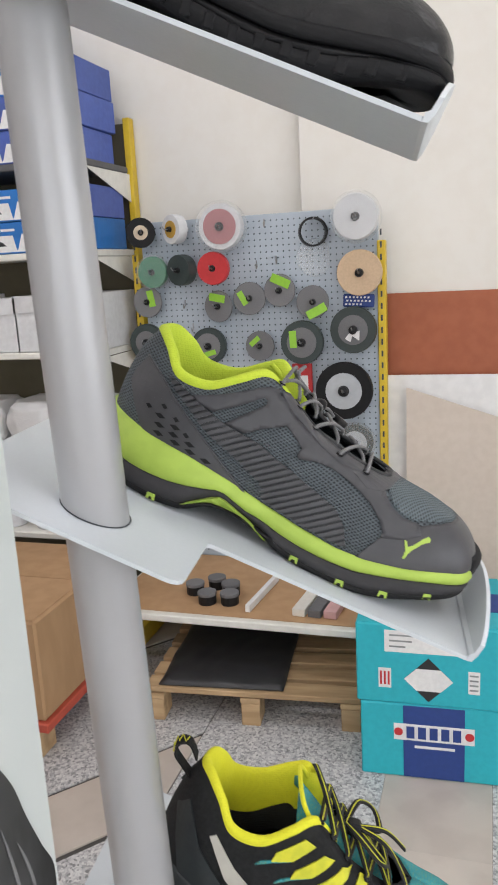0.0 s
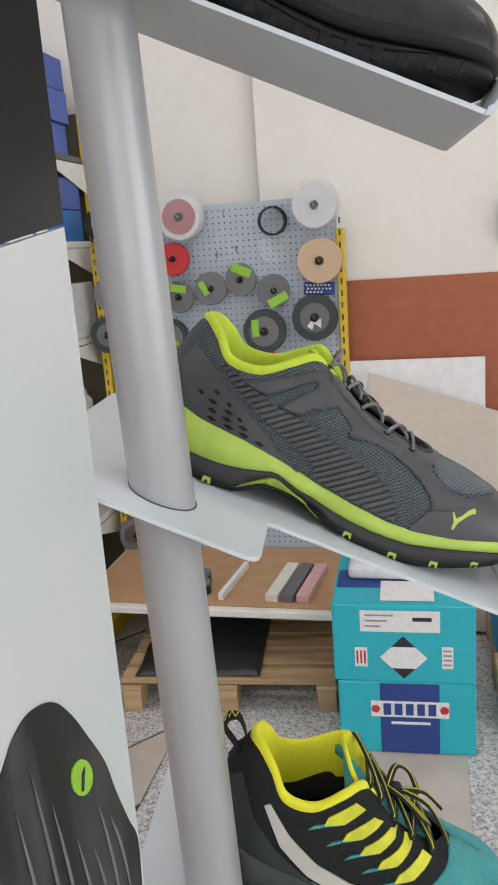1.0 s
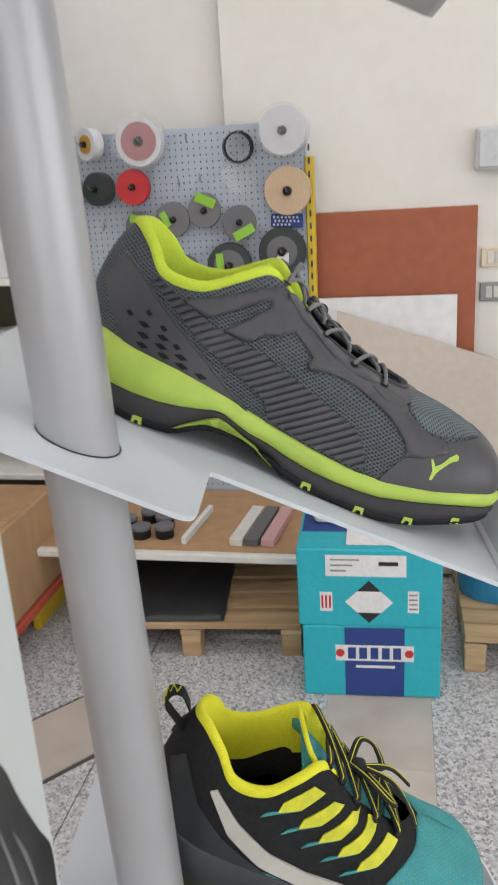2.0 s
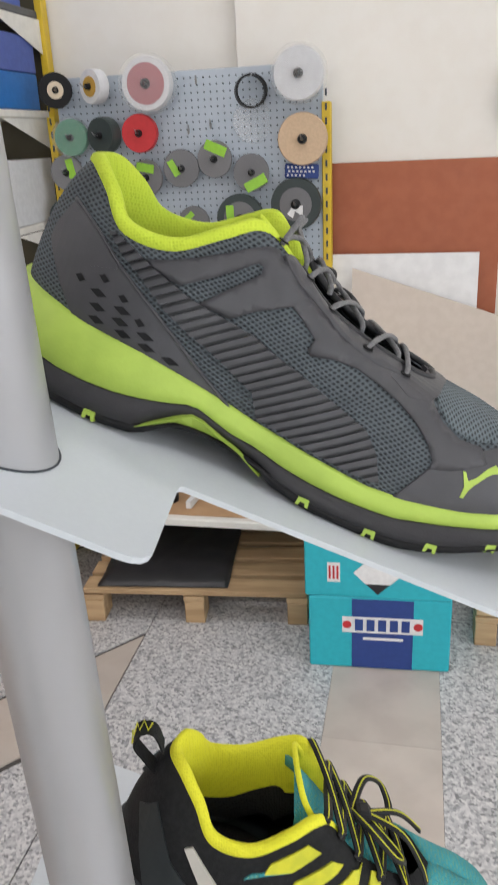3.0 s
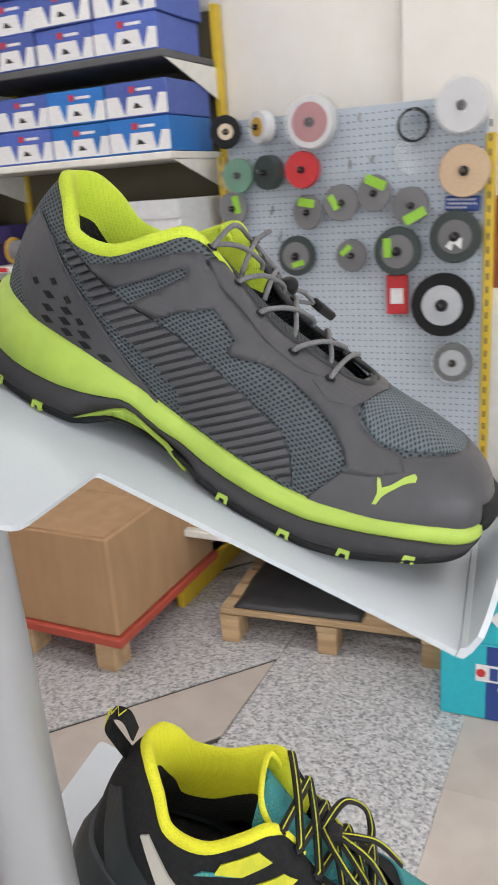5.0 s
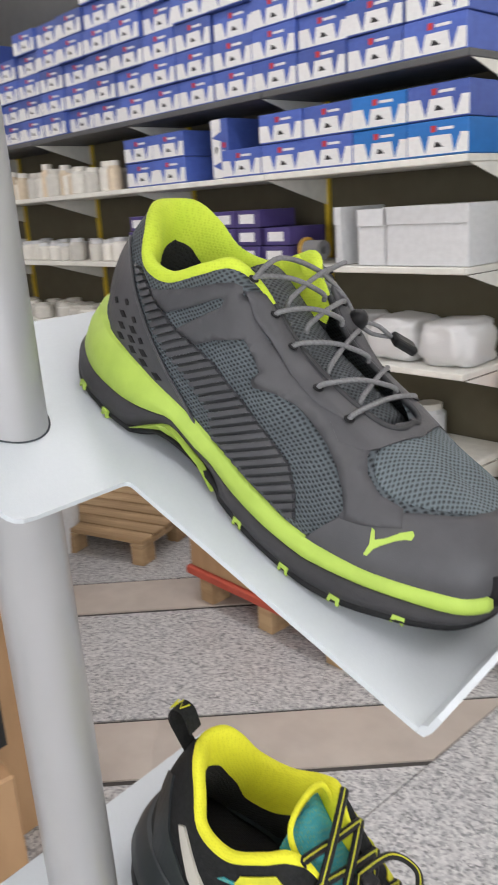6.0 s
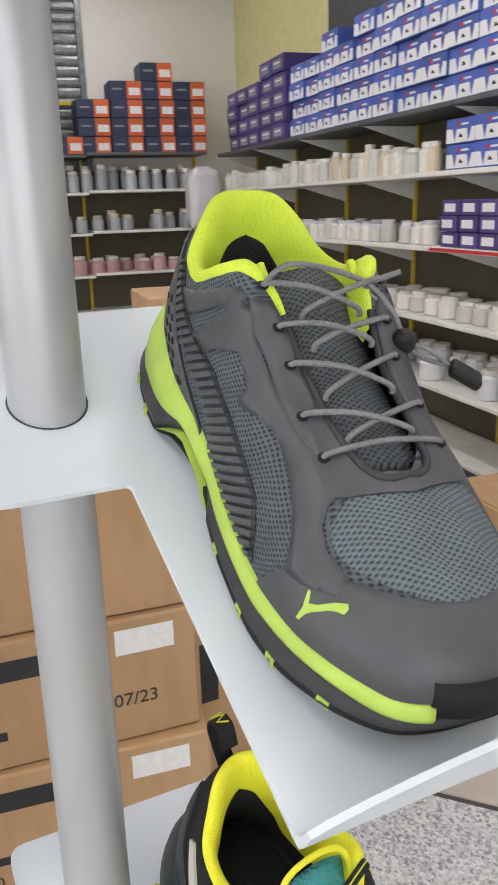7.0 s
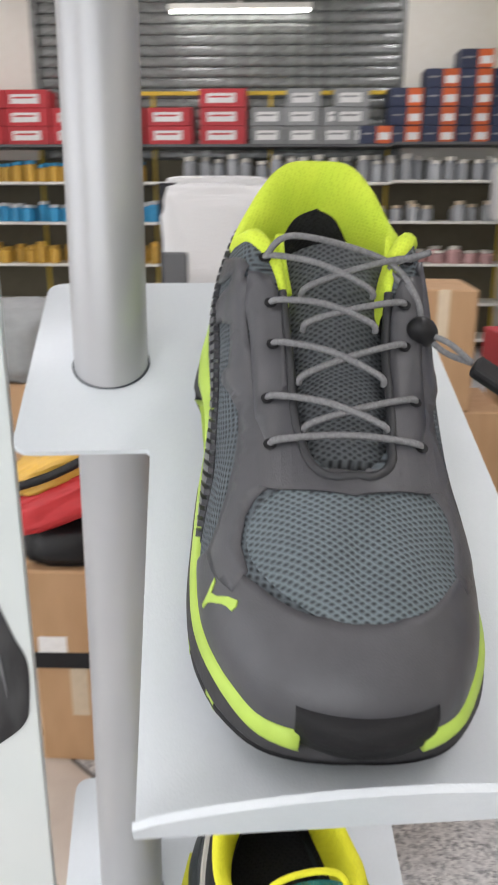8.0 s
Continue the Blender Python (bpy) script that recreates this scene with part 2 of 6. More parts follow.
def part(name, bm, material, parent=None, label="", m=None, smooth=False):
    me = bpy.data.meshes.new(name)
    bm.to_mesh(me)
    bm.free()
    if smooth:
        for p in me.polygons:
            p.use_smooth = True
    for x in (material if isinstance(material, (list, tuple)) else [material]):
        me.materials.append(x)
    ob = new(name, me)
    if parent is not None:
        ob.parent = parent
    if m is not None:
        ob.matrix_basis = m
    return tagged(ob, label) if label else ob


def solo(name, bm, material, label, category, group="", kind="", at=None, smooth=False):
    ob = part(name, bm, material, None, "", at, smooth)
    return tagged(ob, label, category, group, kind)


def block(sx, sy, sz, at=(0, 0, 0), bevel=0.0, seg=1, bm=None, rot=None):
    """A block whose base centre is at `at`."""
    bm = bm or bmesh.new()
    m = Matrix.Translation(Vector(at) + Vector((0, 0, sz / 2)))
    if rot is not None:
        m = m @ rot
    vs = bmesh.ops.create_cube(bm, size=1, matrix=m @ Matrix.Diagonal((sx, sy, sz, 1)))["verts"]
    if bevel:
        es = list({e for v in vs for e in v.link_edges})
        bmesh.ops.bevel(bm, geom=es, offset=bevel, segments=seg, affect="EDGES", profile=0.5)
    return bm


def span(x0, x1, y0, y1, z0, z1, bevel=0.0, bm=None):
    return block(x1 - x0, y1 - y0, z1 - z0, ((x0 + x1) / 2, (y0 + y1) / 2, z0), bevel, 1, bm)


def lathe(profile, n=24, bm=None, axis="Z", at=(0, 0, 0)):
    """Turn a list of (radius, height) round an axis."""
    bm = bm or bmesh.new()
    turn = {"Z": Matrix(), "Y": pose(0, 0, 0, 90), "X": pose(0, 0, 0, 0, 90)}[axis]
    rings = []
    for r, h in profile:
        ring = []
        for k in range(n if r > 1e-6 else 1):
            a = 2 * math.pi * k / n
            ring.append(bm.verts.new(Vector(at) + turn @ Vector((r * math.cos(a), r * math.sin(a), h))))
        rings.append(ring)
    for a, b in zip(rings, rings[1:]):
        for k in range(n):
            q = [a[k % len(a)], a[(k + 1) % len(a)], b[(k + 1) % len(b)], b[k % len(b)]]
            q = list(dict.fromkeys(q))
            if len(q) > 2:
                bm.faces.new(q)
    bmesh.ops.recalc_face_normals(bm, faces=bm.faces)
    return bm


def prism(outline, depth, bm=None, m=None):
    """A flat outline (x, z) given a thickness along +y."""
    bm = bm or bmesh.new()
    m = m or Matrix()
    a = [bm.verts.new(m @ Vector((x, 0, z))) for x, z in outline]
    b = [bm.verts.new(m @ Vector((x, depth, z))) for x, z in outline]
    bm.faces.new(a)
    bm.faces.new(b[::-1])
    n = len(a)
    for k in range(n):
        bm.faces.new((a[k], b[k], b[(k + 1) % n], a[(k + 1) % n]))
    bmesh.ops.recalc_face_normals(bm, faces=bm.faces)
    return bm


def tube(points, radius, n=8, bm=None, closed=False, flat=1.0):
    """A round cord along points."""
    bm = bm or bmesh.new()
    P = [Vector(p) for p in points]
    rings, up = [], Vector((0.03, 0.02, 1)).normalized()
    for i, p in enumerate(P):
        if closed:
            t = P[(i + 1) % len(P)] - P[i - 1]
        else:
            t = P[min(i + 1, len(P) - 1)] - P[max(i - 1, 0)]
        t.normalize()
        side = t.cross(up)
        side = side.normalized() if side.length > 1e-4 else Vector((1, 0, 0))
        nrm = side.cross(t)
        r = radius[i] if isinstance(radius, (list, tuple)) else radius
        rings.append([bm.verts.new(p + (side * math.cos(a) + nrm * math.sin(a) * flat) * r) for a in (2 * math.pi * k / n for k in range(n))])
    m = len(rings)
    for i in range(m if closed else m - 1):
        a, b = rings[i], rings[(i + 1) % m]
        for k in range(n):
            bm.faces.new((a[k], a[(k + 1) % n], b[(k + 1) % n], b[k]))
    if not closed:
        bm.faces.new(rings[0][::-1])
        bm.faces.new(rings[-1])
    bmesh.ops.recalc_face_normals(bm, faces=bm.faces)
    return bm


def smooth_line(points, steps=8, closed=False):
    """Catmull-Rom through points."""
    P = [Vector(p) for p in points]
    n, out = len(P), []
    for i in range(n if closed else n - 1):
        g = (lambda k: P[k % n]) if closed else (lambda k: P[min(max(k, 0), n - 1)])
        a, b, c, d = g(i - 1), g(i), g(i + 1), g(i + 2)
        for s in range(steps):
            t = s / steps
            out.append(0.5 * (2 * b + (c - a) * t + (2 * a - 5 * b + 4 * c - d) * t * t + (3 * b - a - 3 * c + d) * t ** 3))
    if not closed:
        out.append(P[-1])
    return out


# ---- room shell ----
W, E_, S_, N_, H_ = ROOM_W, ROOM_E, ROOM_S, ROOM_N, ROOM_H
solo("ground", span(W - 0.2, E_ + 0.2, S_ - 0.2, N_ + 0.4, -0.2, -0.006), M["joint"], "dark cement bed under the stone floor", "floor", kind="structure")
wall_n = solo("wall_north", span(-0.79, E_ + 0.15, N_, N_ + 0.18, 0, H_, 0.004), M["wall"], "cream painted plaster wall behind the tool board", "wall", kind="structure")
solo("wall_north_set_back", span(W - 0.15, -0.792, N_ + 0.06, N_ + 0.24, 0, H_, 0.004), M["wall"], "cream painted plaster wall behind the shelves", "wall", kind="structure")
bm = bmesh.new()
span(W - 0.18, W, S_, -2.10, 0, H_, bm=bm)
span(W - 0.18, W, 1.80, N_ + 0.06, 0, H_, bm=bm)
span(W - 0.18, W, -2.10, 1.80, 3.8, H_, bm=bm)
solo("wall_west", bm, M["wall"], "cream painted end wall around the roller shutter", "wall", kind="structure")
bm = bmesh.new()
span(W - 0.18, -1.9, S_ - 0.18, S_, 0, H_, bm=bm)
span(3.7, E_, S_ - 0.18, S_, 0, H_, bm=bm)
span(-1.9, 3.7, S_ - 0.18, S_, 0, 0.6, bm=bm)
span(-1.9, 3.7, S_ - 0.18, S_, 2.9, H_, bm=bm)
solo("wall_south", bm, M["wall"], "cream painted wall with a wide shop window", "wall", kind="structure")
bm = bmesh.new()
span(E_, E_ + 0.18, S_, -2.8, 0, H_, bm=bm)
span(E_, E_ + 0.18, 1.6, N_, 0, H_, bm=bm)
span(E_, E_ + 0.18, -2.8, 1.6, 0, 0.6, bm=bm)
span(E_, E_ + 0.18, -2.8, 1.6, 2.9, H_, bm=bm)
solo("wall_east", bm, M["wall"], "cream painted wall with a shop window", "wall", kind="structure")
solo("ceiling", span(W - 0.18, E_ + 0.18, S_ - 0.18, N_ + 0.24, H_, H_ + 0.15), M["ceiling"], "plain white painted ceiling", "ceiling", kind="structure")
# a pale yellow stretch of the shelf wall near the far corner
solo("wall_panel_yellow", span(W, -6.3, N_ + 0.05, N_ + 0.058, 2.2, H_), M["yellow_wall"], "pale yellow painted stretch of wall", "wall", kind="structure")
solo("window_dark", span(-6.3, -2.3, N_ + 0.03, N_ + 0.058, 2.35, H_ - 0.05), M["dark_pane"], "dark shuttered window above the shelves", "window", kind="structure")
for nm, bx in (("window_1", (-1.9, 3.7, S_ - 0.1, S_ - 0.09, 0.6, 2.9)), ("window_2", (E_ + 0.09, E_ + 0.1, -2.8, 1.6, 0.6, 2.9))):
    solo(nm, span(*bx), M["window"], "bright daylit shop window", "window", kind="structure")

# ---- roller shutter in the end wall ----
door = thing("door_1", "dark grey enamelled roller shutter, closed, glossy slats", "roller shutter", kind="structure")
slat = [(0, 0), (0.012, 0.008), (0.018, 0.03), (0.018, 0.07), (0.012, 0.094), (0, 0.102), (-0.006, 0.102), (-0.006, 0)]
proto = None
for k in range(37):
    bm = prism([(-x, z) for x, z in slat], 3.86) if proto is None else None
    if proto is None:
        proto = part("slat", bm, M["shutter"], door)
        proto.matrix_basis = pose(W - 0.06, -2.08, 0.03, 0, 0, 0) @ Matrix.Diagonal((-1, 1, 1, 1))
    else:
        o = new("slat", proto.data)
        o.parent = door
        o.matrix_basis = pose(0, 0, k * 0.103) @ proto.matrix_basis
for y in (-2.10, 1.74):
    part("guide_rail", span(W - 0.1, W + 0.015, y, y + 0.06, 0, 3.8, 0.004), M["shutter"], door)

# ---- tube lamps ----
for x, y in TUBES:
    lamp = thing("ceiling_lamp", "white fluorescent batten with one lit tube on the ceiling", "ceiling lamp", "tube lamps", pose(x, y, H_))
    part("batten", block(1.3, 0.09, 0.05, (0, 0, -0.05), 0.006), M["shelf"], lamp)
    part("tube", lathe([(0, -0.6), (0.013, -0.6), (0.013, 0.6), (0, 0.6)], 12, axis="X", at=(0, 0, -0.078)), M["tube"], lamp)
lamp = thing("ceiling_lamp", "white fluorescent batten with one lit tube before the shutter", "ceiling lamp", "tube lamps", pose(W + 0.12, 0.10, 3.42))
part("batten", block(0.09, 1.46, 0.05, (0, 0, 0), 0.006), M["shelf"], lamp)
part("tube", lathe([(0, -0.7), (0.016, -0.7), (0.016, 0.7), (0, 0.7)], 12, axis="Y", at=(0, 0, -0.02)), M["tube"], lamp)
part("hanger", block(0.02, 0.02, 0.53, (0, 0, 0.05)), M["shelf"], lamp)


# ---- shelving along the north wall ----
def gondola(name, label, x0, x1, yf, yb, levels, top, base=0.12):
    """Shop shelving facing -y: uprights, back panels, shelves with a front lip and end brackets."""
    g = thing(name, label, "shelving", "wall shelving")
    n = max(1, round((x1 - x0) / 1.0))
    w = (x1 - x0) / n
    for k in range(n + 1):
        part("upright", span(x0 + k * w - 0.015, x0 + k * w + 0.015, yb - 0.05, yb, 0, top, 0.003), M["yellow"], g)
    for k in range(n):
        part("back_panel", span(x0 + k * w + 0.017, x0 + (k + 1) * w - 0.017, yb - 0.03, yb - 0.012, 0.0, top - 0.02), M["back"], g)
        part("plinth", span(x0 + k * w + 0.004, x0 + (k + 1) * w - 0.004, yf + 0.03, yf + 0.045, 0, base), M["shelf_dark"], g)
        for z, dark in levels:
            bm = span(x0 + k * w + 0.004, x0 + (k + 1) * w - 0.004, yf, yb - 0.055, z - 0.028, z, 0.004)
            s = part("shelf", bm, M["shelf_dark"] if dark else M["shelf"], g)
            for xx in (x0 + k * w + 0.001, x0 + (k + 1) * w - 0.004):
                bm = prism([(yf + 0.01, z - 0.03), (yb - 0.05, z - 0.15), (yb - 0.05, z - 0.03)], 0.003, None, Matrix.Translation((xx, 0, 0)) @ Matrix(((0, 1, 0, 0), (1, 0, 0, 0), (0, 0, 1, 0), (0, 0, 0, 1))))
                part("bracket", bm, M["shelf"], s)
    return g


RUN_F, RUN_B = 2.98, 3.45
gondola("shelving_unit", "long cream metal shop shelving with yellow uprights along the wall", -8.06, -1.56, RUN_F, RUN_B,
        [(0.14, False), (0.52, False), (0.915, False), (1.33, False), (1.742, False), (2.095, True)], 2.3)
FAR_F = -8.20


# ---- boxes on the shelves ----
def print_box(w, d, h, body, colours, label, group, name="shoe_box"):
    """A printed box, front facing -y: white lower print with slanted sides, picture label, mark."""
    t = thing(name, label, "box", group)
    part("carton", block(w - 0.004, d, h - 0.003, (0, d / 2, 0), 0.003), M[body], t)
    y = -0.0006
    def flat(nm, pts, m, lift=0.0):
        part(nm, prism(pts, 0.0005, m=Matrix.Translation((0, y - lift, 0))), M[m], t)
    style = colours[0]
    if style == "wave":
        flat("white_print", [(-w * 0.49, h * 0.05), (w * 0.49, h * 0.05), (w * 0.49, h * 0.58), (w * 0.37, h * 0.60), (w * 0.285, h * 0.10), (-w * 0.20, h * 0.10), (-w * 0.285, h * 0.60), (-w * 0.49, h * 0.60)], "paper")
        flat("picture_label", [(-w * 0.185, h * 0.09), (w * 0.27, h * 0.09), (w * 0.215, h * 0.57), (-w * 0.13, h * 0.57)], "paper", 0.0002)
        flat("picture_mark", [(-w * 0.05, h * 0.24), (w * 0.10, h * 0.24), (w * 0.03, h * 0.36), (-w * 0.02, h * 0.40)], "ink", 0.0006)
        flat("mark", [(-w * 0.10, h * 0.66), (-w * 0.02, h * 0.66), (-w * 0.01, h * 0.84), (-w * 0.10, h * 0.84)], "red", 0.0002)
        flat("text_bar", [(w * 0.02, h * 0.70), (w * 0.26, h * 0.70), (w * 0.26, h * 0.78), (w * 0.02, h * 0.78)], "paper", 0.0002)
    elif style == "label":
        flat("label", [(-w * 0.34, h * 0.22), (w * 0.28, h * 0.22), (w * 0.28, h * 0.74), (-w * 0.34, h * 0.74)], colours[1])
        flat("text_bar", [(-w * 0.28, h * 0.5), (w * 0.18, h * 0.5), (w * 0.18, h * 0.6), (-w * 0.28, h * 0.6)], colours[2], 0.0002)
    elif style == "half":
        flat("colour_panel", [(w * 0.03, h * 0.03), (w * 0.49, h * 0.03), (w * 0.49, h * 0.97), (w * 0.03, h * 0.97)], colours[1])
        flat("label", [(w * 0.10, h * 0.22), (w * 0.44, h * 0.22), (w * 0.44, h * 0.62), (w * 0.10, h * 0.62)], "paper", 0.0002)
        flat("text_bar", [(-w * 0.4, h * 0.5), (-w * 0.1, h * 0.5), (-w * 0.1, h * 0.6), (-w * 0.4, h * 0.6)], "grey_box", 0.0002)
    return t


rnd = random.Random(4)
BW, BH, BD = 0.278, 0.129, 0.34
blue = print_box(BW, BD, BH, "blue_box", ["wave"], "blue and white printed shoe box stacked on the shelf", "blue shoe boxes")
bright = print_box(BW, BD, BH, "blue_bright", ["wave"], "bright blue and white printed shoe box stacked on the shelf", "blue shoe boxes")
blue.matrix_basis, bright.matrix_basis = pose(-1.705, RUN_F + 0.012, 1.744 + BH), pose(-1.705, RUN_F + 0.01, 1.744)


def set_box(src, x, z, y=RUN_F + 0.012):
    return copy_thing(src, pose(x + rnd.uniform(-0.004, 0.004), y + rnd.choice((0, 0, 0.006, 0.022)) + rnd.uniform(0, 0.012), z, 0, 0, rnd.uniform(-1.4, 1.4)))


for k in range(1, 8):
    x = -1.705 - k * (BW + 0.003)
    if k in (5,):
        o = copy_thing(blue, pose(x + 0.06, RUN_F + 0.03, 1.744 + BW / 2 - 0.0, 0, 90, 0))
        continue
    set_box(bright if k < 2 else blue, x, 1.744)
    if k != 4:
        set_box(bright if k < 2 else blue, x, 1.744 + BH)
# the tall stack on the dark shelf, stepping up and down along its length
heights = [3, 5, 6, 6, 6, 5, 6, 5, 6, 5, 5, 5, 4, 5, 4, 4]
for k, rows in enumerate(heights):
    x = -1.725 - k * (BW + 0.003)
    for r in range(rows):
        if rnd.random() < 0.02 and r == rows - 1:
            continue
        set_box(bright if rnd.random() < 0.12 else blue, x, 2.097 + r * BH)
vio = print_box(0.30, 0.34, BH, "purple_box", ["label", "grey_box", "paper"], "dark violet shoe box stacked on the shelf", "violet shoe boxes")
vio.matrix_basis = pose(-6.34, RUN_F + 0.012, 2.097)
for k in range(5):
    for r in range(5 if k < 2 else 4):
        if k or r:
            set_box(vio, -6.34 - k * 0.31, 2.097 + r * BH)

# violet and white small boxes on the middle shelf
sm = print_box(0.17, 0.25, 0.085, "purple_box", ["label", "paper", "paper"], "small violet box with a white label on the shelf", "small violet boxes", "product_box")
sm.matrix_basis = pose(-2.62, RUN_F + 0.02, 1.332)
for k in range(7):
    for r in range(3):
        if (k or r) and not (r == 2 and k in (0, 3)):
            copy_thing(sm, pose(-2.62 - k * 0.19 + rnd.uniform(-0.006, 0.006), RUN_F + 0.02 + rnd.uniform(0, 0.02), 1.332 + r * 0.086))
# red edge strips under them
solo("price_rail", span(-3.9, -2.45, RUN_F - 0.004, RUN_F, 1.308, 1.326), M["red"], "thin red price rail along the shelf edge", "price rail")

# open white boxes at the near end of the middle shelf
def white_carton(w, d, h, at, rz, label):
    t = thing("white_box", label, "box", "white boxes", pose(*at, 0, 0, rz))
    part("body", block(w, d, h, (0, d / 2, 0), 0.003), M["white_box"], t)
    part("lid_flap", block(w, 0.004, h * 0.3, (0, -0.004, h * 0.7), 0.001), M["white_box"], t)
    return t


white_carton(0.40, 0.36, 0.235, (-1.765, RUN_F + 0.02, 1.332), 0, "large plain white cardboard box on the shelf")
white_carton(0.155, 0.30, 0.23, (-2.03, RUN_F + 0.02, 1.332), 0, "tall plain white cardboard box on the shelf")
white_carton(0.035, 0.30, 0.245, (-2.21, RUN_F + 0.01, 1.332), 0, "thin white cardboard sleeve leaning on the shelf")
roll = thing("tape_roll", "yellow rimmed grey tape reel lying on the shelf", "tape reel", at=pose(-2.42, RUN_F + 0.09, 1.332 + 0.06))
part("reel", lathe([(0.02, -0.05), (0.045, -0.05), (0.045, 0.05), (0.02, 0.05), (0.02, -0.05)], 20, axis="X"), M["disc_grey"], roll)
part("rim", lathe([(0.02, -0.058), (0.06, -0.058), (0.06, -0.05), (0.02, -0.05), (0.02, -0.058)], 20, axis="X"), M["amber_tub"], roll)


def jar(r, h, body, lid, label, group, name="jar"):
    t = thing(name, label, "container", group)
    part("body", lathe([(0, 0), (r * 0.94, 0), (r, 0.006), (r, h * 0.72), (r * 0.75, h * 0.82), (r * 0.72, h * 0.85), (0, h * 0.85)], 14), M[body], t, smooth=False)
    part("lid", lathe([(0, h * 0.83), (r * 0.78, h * 0.83), (r * 0.78, h * 0.98), (r * 0.7, h), (0, h)], 14), M[lid], t)
    return t


def fill(src, x0, x1, y, z, step, rows=1, skip=0.1, swap=False):
    """Stand copies of a thing along a shelf."""
    x, first = x0, True
    while x < x1:
        for r in range(rows):
            if first:
                src.matrix_basis = pose(x, y, z) if not swap else pose(y, x, z)
                first = False
                continue
            if rnd.random() < skip:
                continue
            j = rnd.uniform(-0.012, 0.012)
            yy = y + r * step * 1.05 + rnd.uniform(0, 0.03)
            copy_thing(src, (pose(x + j, yy, z, 0, 0, rnd.uniform(0, 90)) if not swap else pose(y - r * step * 1.05 - rnd.uniform(0, 0.03), x + j, z, 0, 0, rnd.uniform(0, 90))) @ Matrix.Diagonal((1, 1, rnd.uniform(0.8, 1.12), 1)))
        x += step * rnd.uniform(0.98, 1.12)


fill(jar(0.065, 0.16, "clay", "clay", "off-white tub with a lid on the shelf", "white tubs", "tub"), -7.9, -4.05, RUN_F + 0.09, 1.744, 0.15, 2)
fill(jar(0.045, 0.19, "cream_tub", "clay", "cream bottle on the shelf", "cream bottles", "bottle"), -5.3, -4.0, RUN_F + 0.07, 1.744, 0.11, 1, 0.3)
fill(jar(0.055, 0.13, "clay", "white_box", "white jar on the shelf", "white jars"), -7.9, -4.0, RUN_F + 0.08, 1.332, 0.125, 2)
fill(jar(0.07, 0.12, "clay", "clay", "white tub on the low shelf", "low white tubs", "tub"), -7.9, -3.1, RUN_F + 0.1, 0.917, 0.16, 2)
fill(jar(0.075, 0.17, "white_box", "clay", "white canister on the low shelf", "canisters", "canister"), -7.8, -1.75, RUN_F + 0.1, 0.522, 0.2, 2)


# ---- shelving along the west wall, facing the camera at the end ----
def end_gondola(x_f, x_b, y0, y1, levels, top):
    g = thing("shelving_unit", "cream metal shop shelving before the roller shutter", "shelving", "wall shelving")
    n = 5
    w = (y1 - y0) / n
    for k in range(n + 1):
        part("upright", span(x_b, x_b + 0.05, y0 + k * w - 0.015, y0 + k * w + 0.015, 0, top, 0.003), M["yellow"], g)
    part("top_rail", span(x_b + 0.01, x_b + 0.04, -1.3, 1.95, 2.62, 2.66, 0.003), M["yellow"], g)
    for k in range(n):
        part("back_panel", span(x_b + 0.012, x_b + 0.03, y0 + k * w + 0.017, y0 + (k + 1) * w - 0.017, 0, 1.98), M["back"], g)
        drop = 0.02 if k == 4 else 0.0
        for z, dark in levels:
            part("shelf", span(x_b + 0.055, x_f, y0 + k * w + 0.004, y0 + (k + 1) * w - 0.004, z - 0.028 + drop, z + drop, 0.004), M["shelf_dark"] if dark else M["shelf"], g)
    return g


END_B = W + 0.06
end_gondola(FAR_F, END_B, -3.3, 2.9, [(0.14, False), (0.52, False), (0.925, False), (1.35, False), (1.75, False), (2.11, True)], 2.65)


def end_stack(src, y, z, rows, h):
    for r in range(rows):
        copy_thing(src, pose(FAR_F - 0.012 - rnd.uniform(0, 0.015), y + rnd.uniform(-0.006, 0.006), z + r * h, 0, 0, 90 + rnd.uniform(-1.5, 1.5)))


EH = 0.172
red_b = print_box(0.46, 0.33, EH, "red_box", ["label", "paper", "red"], "red shoe box with a white label on the shelf", "red shoe boxes")
red_b.matrix_basis = pose(FAR_F - 0.02, -2.031, 2.112, 0, 0, 90)
gry_b = print_box(0.345, 0.33, EH, "grey_box", ["label", "paper", "grey_box"], "grey shoe box with a pale label on the shelf", "grey shoe boxes")
gry_b.matrix_basis = pose(FAR_F - 0.02, 0.407, 2.112, 0, 0, 90)
org_b = print_box(0.325, 0.33, EH, "navy_box", ["half", "orange_box"], "navy and orange shoe box on the shelf", "navy and orange shoe boxes")
org_b.matrix_basis = pose(FAR_F - 0.02, 1.475, 2.112, 0, 0, 90)
end_stack(red_b, -2.031, 2.112 + EH, 2, EH)
for y, n in ((-2.506, 3), (-1.556, 2), (-1.081, 2), (-0.583, 2), (-0.051, 3)):
    end_stack(red_b, y - 0.0, 2.112, n, EH)
end_stack(gry_b, 0.407, 2.112 + EH, 1, EH)
for y, n in ((0.769, 3), (1.125, 2), (1.249, 3)):
    end_stack(gry_b, y - 0.015, 2.112, n, EH)
end_stack(org_b, 1.758, 2.112, 3, EH)
for y, n in ((2.097, 4), (2.425, 5), (2.753, 4)):
    end_stack(org_b, y, 2.112, n, EH)
fill(jar(0.06, 0.24, "glass_tub", "clay", "grey and white bottle on the far shelf", "far bottles", "bottle"), -0.4, 2.85, FAR_F - 0.08, 1.752, 0.14, 2, 0.15, True)
